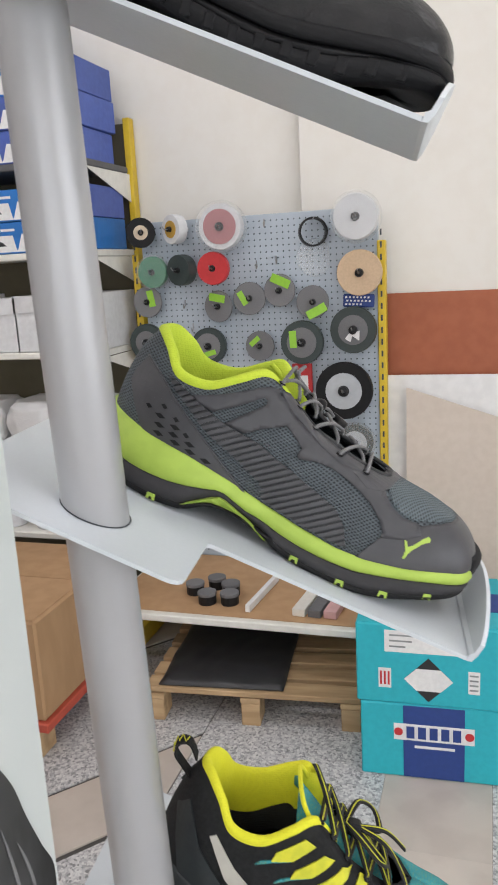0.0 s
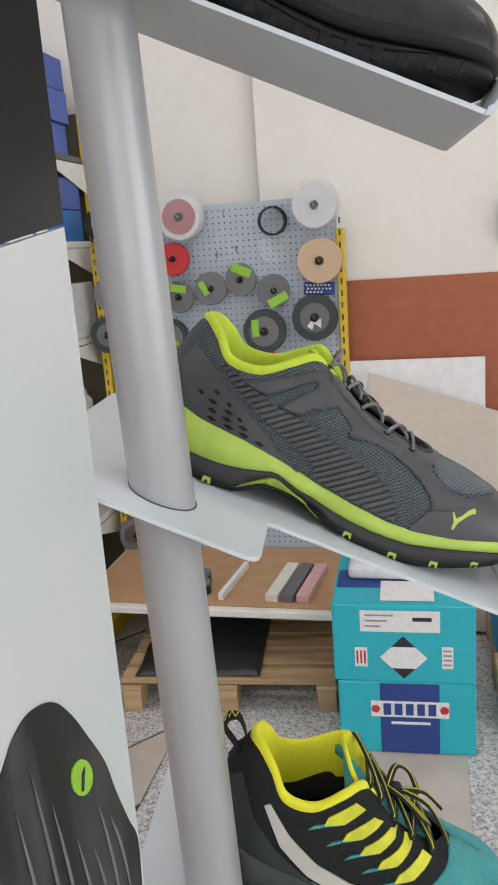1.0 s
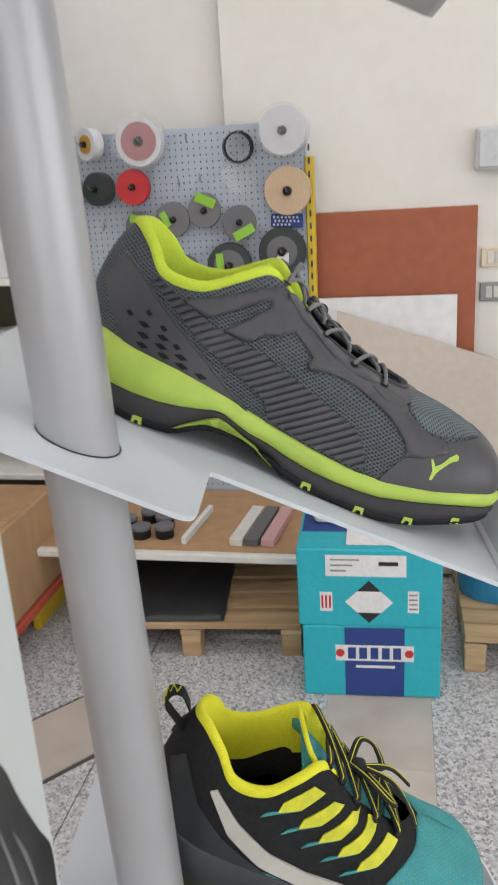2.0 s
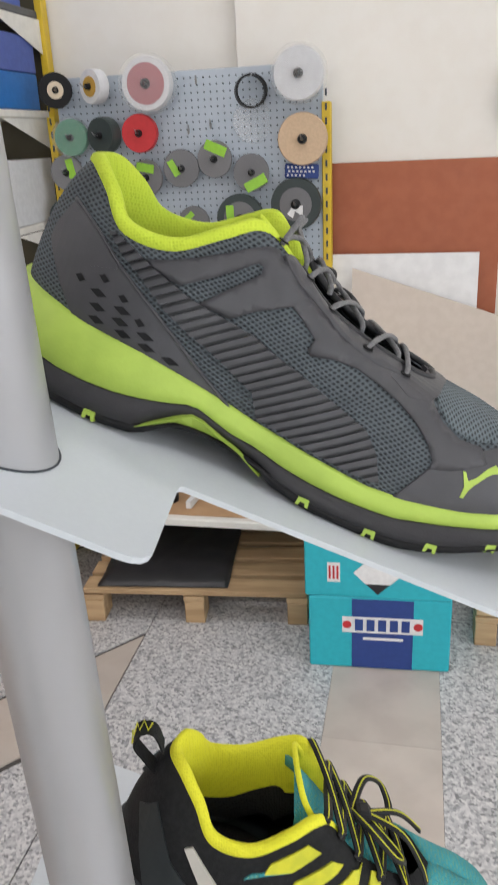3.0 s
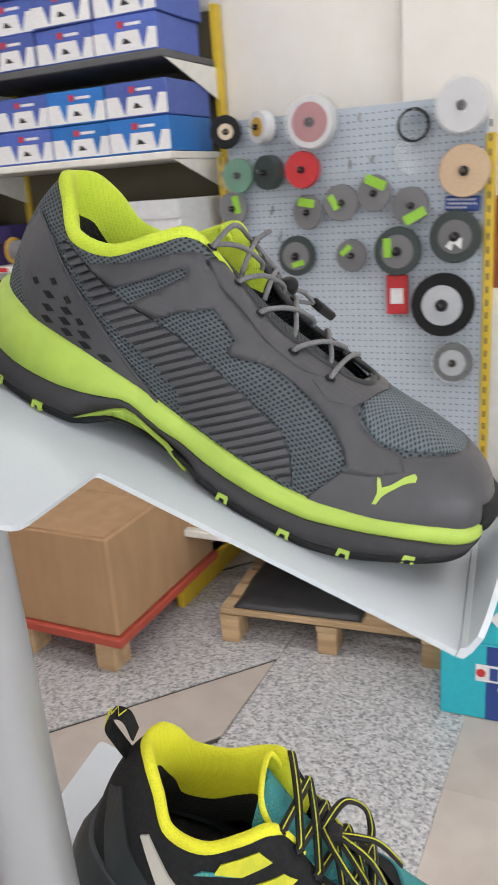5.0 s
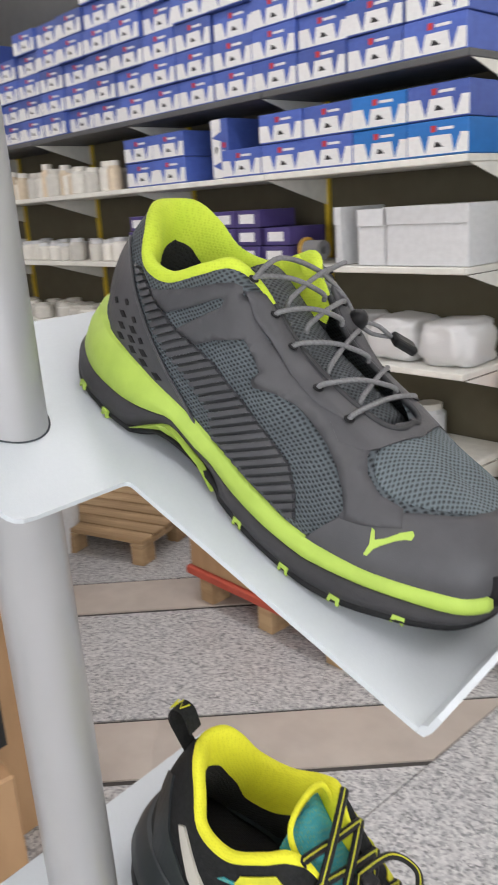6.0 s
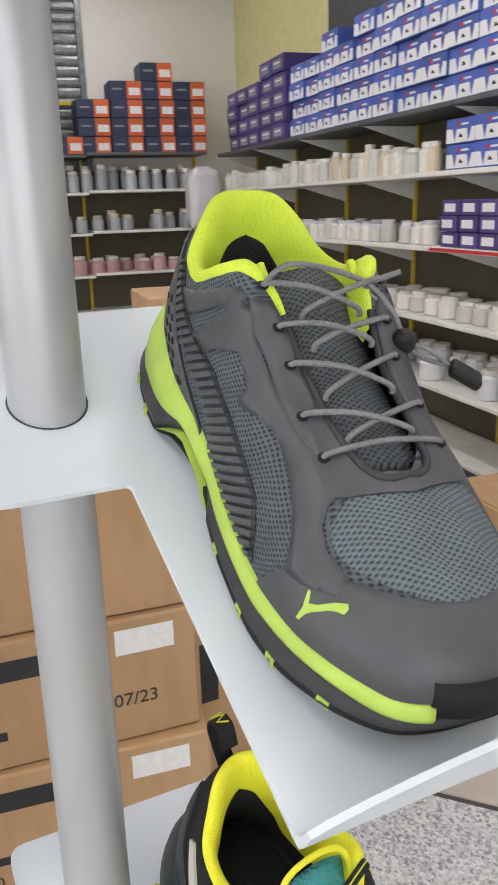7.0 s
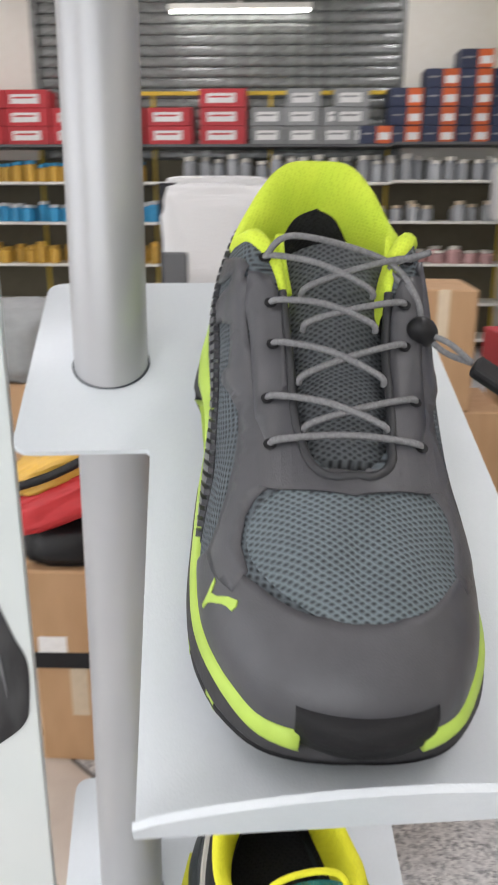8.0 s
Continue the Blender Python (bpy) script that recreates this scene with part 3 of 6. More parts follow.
fill(jar(0.055, 0.2, "amber_tub", "blue_tub", "amber and blue can on the far shelf", "far cans", "can"), -3.2, -0.9, FAR_F - 0.08, 1.752, 0.12, 2, 0.15, True)
fill(jar(0.06, 0.19, "blue_tub", "white_box", "light blue can on the far shelf", "far blue cans", "can"), -3.2, -0.6, FAR_F - 0.08, 1.352, 0.13, 2, 0.1, True)
fill(jar(0.06, 0.2, "glass_tub", "cream_tub", "grey jar on the far shelf", "far jars"), -0.3, 2.85, FAR_F - 0.08, 1.352, 0.15, 2, 0.2, True)
fill(jar(0.06, 0.2, "amber_tub", "amber_tub", "amber can on the far shelf", "far amber cans", "can"), -3.2, -0.6, FAR_F - 0.08, 0.927, 0.13, 2, 0.1, True)
fill(jar(0.075, 0.18, "pink_tub", "clay", "pink and white jar on the far shelf", "far pink jars"), -0.3, 2.85, FAR_F - 0.08, 0.927, 0.16, 2, 0.15, True)


# ---- tool board against the north wall ----
PX0, PX1, PY = -1.505, -0.442, 3.28
DX, DZ = -0.06, -0.088
peg = thing("tool_board_stand", "blue-grey perforated metal board on yellow uprights with a base shelf", "pegboard stand")
bm = span(PX0 + 0.03, PX1 - 0.012, PY, PY + 0.02, 0.34, 1.846, 0.002)
board = part("perforated_panel", bm, M["peg"], peg)
for xx in (PX0, PX1):
    part("upright", span(xx - 0.016, xx + 0.016, PY - 0.012, PY + 0.04, 0, 1.715, 0.003), M["yellow"], peg)
bm = bmesh.new()
for xx in (PX0, PX1):
    for k in range(34):
        z = 0.15 + k * 0.048
        block(0.007, 0.003, 0.024, (xx, PY - 0.0125, z), bm=bm)
tagged(part("slots", bm, M["hole"], peg, "punched slots in the uprights"), kind="stuff")
vs, fs = [], []
for i in range(41):
    for j in range(59):
        x, z = PX0 + 0.05 + i * 0.0245, 0.37 + j * 0.025
        b0 = len(vs)
        for k in range(6):
            a = k * math.pi / 3
            vs.append((x + 0.0035 * math.cos(a), PY - 0.0012, z + 0.0035 * math.sin(a)))
        fs.append(tuple(range(b0, b0 + 6)))
me = bpy.data.meshes.new("perforation")
me.from_pydata(vs, [], fs)
me.materials.append(M["hole"])
ho = new("perforation", me)
ho.parent = peg
tagged(ho, "rows of small dark punched holes", kind="stuff")
part("base_shelf", span(PX0 + 0.018, PX1 + 0.02, 2.63, PY - 0.014, 0.315, 0.345, 0.004), M["shelf"], peg)
part("base_tray", span(PX0 + 0.03, PX1 + 0.005, 2.66, PY - 0.02, 0.346, 0.349), M["carton"], peg)
for xx in (PX0, PX1):
    part("foot", span(xx - 0.016, xx + 0.016, 2.62, PY - 0.014, 0, 0.09, 0.004), M["yellow"], peg)
    part("foot_bracket", prism([(2.68, 0.313), (PY - 0.02, 0.16), (PY - 0.02, 0.313)], 0.004, m=Matrix.Translation((xx, 0, 0)) @ Matrix(((0, 1, 0, 0), (1, 0, 0, 0), (0, 0, 1, 0), (0, 0, 0, 1)))), M["shelf"], peg)


def wheel(name, r, at, m1, label, m2=None, r2=0.0, thick=0.02, tilt=(0, 0), tag=None, hub="black_plastic", film=False):
    """A disc on a hook, facing the room."""
    x, z = at[0] + DX, at[1] + DZ
    y = PY - 0.03 - thick
    t = thing(name, label, "abrasive disc", "discs on the tool board", pose(x, y, z, tilt[0], 0, tilt[1]))
    part("disc", lathe([(0, -thick / 2), (r * 0.97, -thick / 2), (r, -thick * 0.3), (r, thick * 0.3), (r * 0.97, thick / 2), (0, thick / 2)], 32, axis="Y"), M[m1], t)
    f = thick / 2
    if m2:
        part("face", lathe([(0, f), (r2, f), (r2, f + 0.003), (0, f + 0.003)], 28, axis="Y"), M[m2], t)
        f += 0.003
    part("hub", lathe([(0.006, f), (r * 0.2, f), (r * 0.17, f + 0.014), (0.006, f + 0.016)], 16, axis="Y"), M[hub], t)
    if tag is not None:
        a, s, dx, dz = tag
        part("tag", block(s, 0.0015, s * 0.42, (dx, -f - 0.003, dz), rot=pose(0, 0, 0, 0, a, 0)), M["lime_tag"], t)
    part("hook", tube([(0, thick + 0.03, 0), (0, -f - 0.03, 0), (0, -f - 0.04, 0.012)], 0.0025, 6), M["steel"], t)
    if film:
        part("wrapper", lathe([(0, -f - 0.02), (r * 0.9, -f - 0.022), (r * 1.12, -f), (r * 1.16, 0.005), (r * 1.05, thick), (0, thick)], 22, axis="Y"), M["film"], t, "clear plastic wrap")
    return t


G = "small grey sanding disc with a lime tag on a hook"
wheel("sanding_disc", 0.066, (-1.386, 1.600), "disc_grey", G, tag=(80, 0.07, 0.02, 0.0), thick=0.016)
wheel("sanding_disc", 0.066, (-1.063, 1.570), "disc_grey", G, tag=(10, 0.075, 0.0, 0.02), thick=0.016, tilt=(0, -12))
wheel("sanding_disc", 0.068, (-0.925, 1.598), "disc_grey", G, tag=(62, 0.06, -0.028, -0.01), thick=0.016, tilt=(0, 8))
wheel("sanding_disc", 0.067, (-0.794, 1.626), "disc_grey", G, tag=(24, 0.085, 0.008, 0.02), thick=0.016, tilt=(0, -6))
wheel("sanding_disc", 0.067, (-0.657, 1.574), "disc_grey", G, tag=(-26, 0.085, 0.016, -0.055), thick=0.016, tilt=(0, 5))
wheel("sanding_disc", 0.062, (-0.889, 1.400), "disc_grey", G, tag=(-40, 0.05, -0.02, 0.01), thick=0.016)
wheel("cup_wheel", 0.078, (-1.111, 1.406), "disc_dark", "dark green polishing wheel with a grey face on a hook", "disc_grey", 0.055, 0.03, tag=(-15, 0.05, 0.01, -0.04))
wheel("cup_wheel", 0.09, (-0.703, 1.412), "disc_dark", "dark green polishing wheel with a grey face on a hook", "disc_grey", 0.062, 0.03, tag=(88, 0.07, -0.035, 0.0))
wheel("cup_wheel", 0.094, (-0.490, 1.458), "disc_dark", "dark resin wheel with a torn white label on a hook", "disc_grey", 0.06, 0.03)
wheel("cup_wheel", 0.08, (-1.395, 1.428), "disc_dark", "dark green polishing wheel on a hook", "disc_grey", 0.05, 0.03)
wheel("ring_wheel", 0.118, (-0.533, 1.211), "black_rubber", "large black rubber ring wheel with a pale green core", "glass_tub", 0.075, 0.035)
wheel("cup_wheel", 0.075, (-0.493, 0.992), "disc_dark", "dark wheel wrapped in clear plastic on a hook", "glass_tub", 0.05, 0.03, film=True)
wheel("felt_disc", 0.09, (-0.461, 1.682), "disc_tan", "tan felt polishing disc on a hook", thick=0.03)
wheel("sponge_roll", 0.088, (-0.467, 1.895), "white_box", "white sponge wheel in a plastic bag with a black brush hub", thick=0.05, film=True)
wheel("sponge_roll", 0.092, (-1.019, 1.892), "white_box", "dusty pink abrasive wheel with a white rim in clear plastic", "disc_pink", 0.070, thick=0.05, film=True)
wheel("tape_roll", 0.062, (-1.382, 1.890), "black_rubber", "black tape roll with a pale label on a hook", "cream_tub", 0.03, 0.045, tilt=(0, 25))
wheel("tape_roll", 0.06, (-1.226, 1.895), "white_box", "white tape roll with coloured rings on a hook", "amber_tub", 0.035, 0.045, tilt=(0, -30))
wheel("reel", 0.066, (-1.344, 1.725), "green_disc", "green abrasive disc in a clear bag on a hook", thick=0.03, film=True)
wheel("reel", 0.064, (-1.205, 1.728), "disc_dark", "dark green abrasive reel on a hook", thick=0.05, tilt=(0, -22))
wheel("reel", 0.068, (-1.069, 1.728), "red", "red plastic reel on a hook", thick=0.035)
wheel("reel", 0.075, (-1.395, 0.95), "red", "red plastic disc low on the board", thick=0.03)
wheel("cup_wheel", 0.095, (-1.36, 0.72), "disc_dark", "dark wheel with a glossy face low on the board", "steel", 0.05, 0.03)
wheel("cup_wheel", 0.09, (-1.36, 0.5), "disc_grey", "grey steel wheel low on the board", "steel", 0.06, 0.03)
# strap loop in a clear bag
strap = thing("strap_coil", "coil of black strap with a white band in a clear bag", "strap", at=pose(-0.648 + DX, PY - 0.04, 1.85 + DZ, 0, 0, 20))
part("coil", lathe([(0.05, -0.02), (0.058, -0.02), (0.058, 0.02), (0.05, 0.02), (0.05, -0.02)], 26, axis="Y"), M["black_plastic"], strap)
part("white_band", lathe([(0.0505, -0.026), (0.057, -0.026), (0.057, -0.021), (0.0505, -0.021), (0.0505, -0.026)], 26, axis="Y"), M["paper"], strap)
part("bag", lathe([(0, -0.012), (0.07, -0.012), (0.078, 0.0), (0.07, 0.012), (0, 0.012)], 20, axis="Y", at=(0.01, 0.03, -0.1)), M["film"], strap)
part("hook", tube([(0, 0.05, 0.05), (0, -0.03, 0.052)], 0.0025, 6), M["steel"], strap)
# torn label, blue sachet, red pack, bare hooks
lab = solo("paper_label", prism([(-0.03, -0.03), (-0.008, -0.045), (0.0, -0.02), (0.028, -0.04), (0.03, 0.0), (0.008, -0.005), (-0.012, -0.008)], 0.001), M["paper"], "torn white paper label on a dark wheel", "label", at=pose(-0.492 + DX, PY - 0.085, 1.455 + DZ))
sachet = thing("blue_sachet", "blue and white chequered sachet pack on the board", "pack", at=pose(-0.474 + DX, PY - 0.02, 1.545 + DZ, 0, 3, 0))
part("pouch", block(0.125, 0.018, 0.052, (0, 0, 0), 0.004), M["teal_dark"], sachet)
bm = bmesh.new()
for i in range(7):
    for j in range(3):
        if i < 5 or j:
            block(0.008, 0.001, 0.007, (-0.05 + i * 0.015 + (j % 2) * 0.005, -0.0096, 0.008 + j * 0.014), bm=bm)
part("checked_print", bm, M["paper"], sachet)
pk = thing("red_pack", "red and white blister pack on the board", "pack", at=pose(-0.716 + DX, PY - 0.025, 1.17 + DZ))
part("card", block(0.085, 0.012, 0.15, (0, 0, 0), 0.003), M["red"], pk)
part("window_print", block(0.05, 0.003, 0.06, (0.0, -0.007, 0.04), 0.001), M["paper"], pk)
for hx, hz in ((-0.86, 1.895), (-0.90, 1.73), (-0.815, 1.745), (-1.23, 1.58), (-1.2, 1.48)):
    solo("hook", tube([(0, 0.04, 0.02), (0, 0, 0.018), (0.012, -0.03, 0.0), (0.015, -0.055, -0.012), (0.015, -0.06, 0.006)], 0.0028, 6), M["steel"], "bare steel hook on the board", "hook", "bare hooks", at=pose(hx + DX, PY - 0.004, hz + DZ))
# small stone blocks and jars on the base shelf
for k, (x, y, h) in enumerate(((-1.10, 2.98, 0.05), (-1.02, 2.90, 0.05), (-0.95, 2.99, 0.055), (-0.93, 2.91, 0.05), (-1.03, 3.05, 0.05))):
    c = thing("tin", "small black tin on the base shelf", "tin", "tins on the base shelf", pose(x + DX, y - 0.14, 0.35))
    part("body", lathe([(0, 0), (0.035, 0), (0.036, 0.004), (0.036, h - 0.014), (0, h - 0.014)], 18), M["black_plastic"], c)
    part("lid", lathe([(0, h - 0.014), (0.038, h - 0.014), (0.038, h - 0.002), (0.034, h), (0, h)], 18), M["disc_grey"], c)
for x, w, m in ((-0.62, 0.05, "clay"), (-0.56, 0.05, "disc_grey"), (-0.5, 0.05, "pink_tub"), (-0.82, 0.02, "paper")):
    solo("stone_sample", block(w, 0.32, 0.03, (0, 0, 0), 0.002), M[m], "stone sample bar lying on the base shelf", "stone sample", "stone samples", at=pose(x + DX, 2.86, 0.35, 0, 0, -6))


# ---- pallets, cartons, boards ----
def pallet(at, w, d, label, mat_key="wood", boards=7, rz=0.0):
    t = thing("pallet", label, "pallet", "pallets", pose(*at, 0, 0, rz))
    for k in range(3):
        y = -d / 2 + 0.03 + k * (d - 0.06) / 2
        pass
    n = 0
    for k in range(3):
        x = -w / 2 + 0.035 + k * (w - 0.07) / 2
        for j in range(3):
            y = -d / 2 + 0.05 + j * (d - 0.1) / 2
            part("block", block(0.07, 0.1, 0.088, (x, y, 0), 0.003), M[mat_key], t)
        part("stringer", block(0.075, d, 0.02, (x, 0, 0.089), 0.002), M[mat_key], t)
    for k in range(boards):
        y = -d / 2 + 0.045 + k * (d - 0.09) / (boards - 1)
        bm = block(w, 0.088, 0.022, (0, 0, 0), 0.003)
        for v in bm.verts:
            v.co.z += 0.004 * math.sin(9 * v.co.x + k)
        part("deck_board", bm, M[mat_key], t, m=pose(0, y, 0.1125, 0, 0, rnd.uniform(-0.4, 0.4)))
    return t


pallet((-0.88, 2.895, 0), 0.80, 0.80, "raw softwood pallet on the floor under the tool board", rz=5.8)
# black film bag lying on the pallet
bm = bmesh.new()
nx, ny = 22, 18
grid = {}
for i in range(nx + 1):
    for j in range(ny + 1):
        u, v = i / nx * 2 - 1, j / ny * 2 - 1
        edge = min(1, 4 * (1 - max(abs(u), abs(v))))
        zz = 0.004 + 0.022 * edge ** 0.6 * (0.7 + 0.3 * noise.noise(Vector((u * 2.2, v * 2.2, 1.3)))) + 0.006 * noise.noise(Vector((u * 6, v * 6, 4)))
        grid[i, j] = (bm.verts.new((u * 0.235 + 0.008 * noise.noise(Vector((0, v * 2, 3))), v * 0.30, zz)), bm.verts.new((u * 0.235, v * 0.30, 0)))
for i in range(nx):
    for j in range(ny):
        bm.faces.new([grid[a][0] for a in ((i, j), (i + 1, j), (i + 1, j + 1), (i, j + 1))])
        bm.faces.new([grid[a][1] for a in ((i, j), (i, j + 1), (i + 1, j + 1), (i + 1, j))])
for i in range(nx):
    for j in (0, ny):
        bm.faces.new([grid[i, j][0], grid[i, j][1], grid[i + 1, j][1], grid[i + 1, j][0]])
for j in range(ny):
    for i in (0, nx):
        bm.faces.new([grid[i, j][0], grid[i, j + 1][0], grid[i, j + 1][1], grid[i, j][1]])
bmesh.ops.recalc_face_normals(bm, faces=bm.faces)
solo("plastic_sack", bm, M["black_sheet"], "flat shiny black plastic sack lying on the pallet", "sack", at=pose(-0.985, 2.80, 0.1375, 0, 0, 6), smooth=True)


# two turquoise cartons, one on the other
def turquoise(at, rz, w, d, h, upper):
    t = thing("turquoise_carton", "turquoise cardboard carton with label and diamond sign, stacked" if upper else "turquoise cardboard carton with a dark blue band on the floor", "carton", "turquoise cartons", pose(*at, 0, 0, rz))
    part("carton", block(w, d, h, (0, d / 2, 0), 0.005), M["teal"], t)
    def flat(nm, x0, x1, z0, z1, key, y=-0.0012, parent=t):
        return part(nm, span(x0, x1, y, y + 0.001, z0, z1), M[key], parent)
    if upper:
        # top flaps, tape and label
        part("top_flap", span(-w / 2 + 0.006, w / 2 - 0.006, 0.004, d / 2 - 0.002, h, h + 0.004), M["teal"], t)
        part("top_flap", span(-w / 2 + 0.006, w / 2 - 0.006, d / 2 + 0.002, d - 0.004, h, h + 0.004), M["teal"], t)
        part("top_band", span(-w / 2 + 0.01, w / 2 - 0.01, 0.12, 0.26, h + 0.0045, h + 0.0055), M["teal_dark"], t)
        part("top_label", span(-0.07, 0.10, 0.02, 0.17, h + 0.006, h + 0.007), M["paper"], t)
        flat("label", -0.135, 0.115, h * 0.66, h * 0.93, "paper")
        for k in range(3):
            flat("text_bar", -0.12, -0.03 - 0.02 * k, h * (0.86 - 0.07 * k), h * (0.88 - 0.07 * k), "grey_box", -0.002)
        flat("text_bar", 0.03, 0.09, h * 0.80, h * 0.85, "ink", -0.002)
        s = 0.075
        m = pose(0, -0.0012, h * 0.33)
        part("diamond_sign", prism([(-s, 0), (0, -s), (s, 0), (0, s)], 0.001, m=m @ pose(0, 0, 0)), M["ink"], t)
        part("diamond_field", prism([(-s, 0), (-s * 0.5, -s * 0.5), (s * 0.5, -s * 0.5), (s, 0), (s * 0.5, s * 0.5), (-s * 0.5, s * 0.5)], 0.001, m=m @ pose(0, -0.0012, 0)), M["paper"], t)
        flat("small_label", -0.155, -0.115, h * 0.2, h * 0.45, "paper")
        for k in range(3):
            flat("text_bar", -0.15 + k * 0.012, -0.144 + k * 0.012, h * 0.24, h * 0.41, "red", -0.002)
        flat("small_label", 0.12, 0.155, h * 0.2, h * 0.48, "paper")
        for k in range(4):
            flat("text_bar", 0.124, 0.15, h * (0.24 + 0.06 * k), h * (0.26 + 0.06 * k), "grey_box", -0.002)
    else:
        flat("blue_band", -0.085, 0.105, 0.004, h - 0.004, "teal_dark")
        sgn = flat("name_plate", -0.115, 0.135, h * 0.52, h * 0.74, "paper", -0.0022)
        for xx in (-0.1, 0.12):
            part("red_dot", lathe([(0, 0), (0.014, 0), (0.014, 0.001), (0, 0.001)], 16, axis="Y", at=(xx, -0.0022, h * 0.63)), M["red"], t)
        for k in range(5):
            flat("blue_bar", -0.075 + k * 0.036, -0.05 + k * 0.036, h * 0.55, h * 0.71, "teal_dark", -0.0034)
        flat("text_bar", -0.05, 0.075, h * 0.42, h * 0.455, "paper", -0.0022)
    return t


turquoise((-0.186, 2.331, 0), 2.9, 0.440, 0.40, 0.262, False)
turquoise((-0.192, 2.33, 0.262), 2.0, 0.450, 0.40, 0.272, True)
bag = thing("white_parcel", "white paper parcel lying on the cartons", "parcel", at=pose(-0.2, 2.60, 0.54))
part("wrapping", block(0.36, 0.2, 0.05, (0, 0, 0), 0.018, 3), M["white_box"], bag)
# blue drum and pallet beyond the cartons
drum = thing("blue_tub", "bright blue plastic tub on a pallet", "tub", at=pose(0.25, 2.86, 0.1355))
part("body", lathe([(0, 0), (0.13, 0), (0.15, 0.2), (0.155, 0.2), (0.155, 0.215), (0, 0.215)], 28), M["blue_tub"], drum, smooth=False)
part("lid", lathe([(0, 0.215), (0.15, 0.215), (0.15, 0.235), (0, 0.235)], 28), M["blue_tub"], drum)
pallet((0.52, 2.86, 0), 0.80, 0.72, "raw softwood pallet by the wall", rz=0)


# boards leaning on the wall beside the tool board
def board(name, x0, x1, z0, z1, y, lean, key, label, cut=0.0):
    h = z1 - z0
    t = solo(name, prism([(x0, 0), (x1, 0), (x1, h - cut), (x0, h)], 0.012), M[key], label, "board", "leaning boards", at=pose(0, y, z0, lean, 0, 0))
    return t


board("rust_board", -0.433, 0.195, 0.02, 1.503, 3.30, -3.2, "orange_board", "tall rust-red board leaning on the wall")
board("white_sheet", -0.43, 0.122, 0.02, 1.172, 3.245, -3.4, "white_board", "white sheet leaning on a rust-red board")
board("beige_sheet", -0.345, 0.56, 0.02, 1.13, 3.17, -4.0, "beige_board", "beige board leaning on a white sheet, with a slanted top", 0.30)

# wall fittings
eb = thing("junction_box", "pale grey electrical box on the wall", "junction box", at=pose(0.262, N_ - 0.06, 1.625))
part("case", block(0.17, 0.06, 0.155, (0, 0.03, 0), 0.012, 2), M["white_box"], eb)
part("cover", block(0.15, 0.008, 0.135, (0, -0.004, 0.01), 0.004), M["white_box"], eb)
for z, key in ((1.262, "cream_tub"), (1.128, "grey_box")):
    sw = thing("switch_plate", "wall switch plate with three modules", "switch", "switch plates", pose(0.278, N_ - 0.012, z))
    part("plate", block(0.13, 0.012, 0.075, (0, 0.006, 0), 0.004), M[key], sw)
    for k in range(3):
        part("rocker", block(0.024, 0.006, 0.045, (-0.03 + 0.03 * k, -0.002, 0.015), 0.002), M["clay"], sw)

# big brown carton with a red sledge base
big = thing("brown_carton", "large brown cardboard carton on a red wooden base", "carton", at=pose(-1.9, 2.49, 0.0))
part("body", block(0.88, 0.70, 0.37, (0, 0, 0.155), 0.008), M["carton"], big)
part("base_board", block(0.91, 0.73, 0.035, (0, 0, 0.12), 0.004), M["red_wood"], big)
for x in (-0.36, 0, 0.36):
    for y in (-0.29, 0.29):
        part("leg", block(0.08, 0.1, 0.12, (x, y, 0), 0.003), M["wood"], big)
for k in range(2):
    part("top_flap", span(-0.43, 0.43, -0.345 + k * 0.346, -0.002 + k * 0.346, 0.525, 0.53), M["carton"], big)
pallet((-3.3, 2.35, 0), 0.9, 0.7, "raw softwood pallet lying on the floor by the shelves", rz=20)


# ---- stack of brown shoe cartons behind the display ----
def words(name, text, size, parent, m):
    """Printed words on a face that looks along +x."""
    cu = bpy.data.curves.new(name, "FONT")
    cu.body, cu.size, cu.extrude = text, size, 0.0002
    ob = new("print_tmp", cu)
    me = bpy.data.meshes.new_from_object(ob.evaluated_get(bpy.context.evaluated_depsgraph_get()))
    bpy.data.objects.remove(ob)
    me.materials.clear()
    me.materials.append(M["ink"])
    o = new(name, me)
    o.parent = parent
    o.matrix_basis = m @ pose(0, 0, 0, 90, 0, 90)
    return o


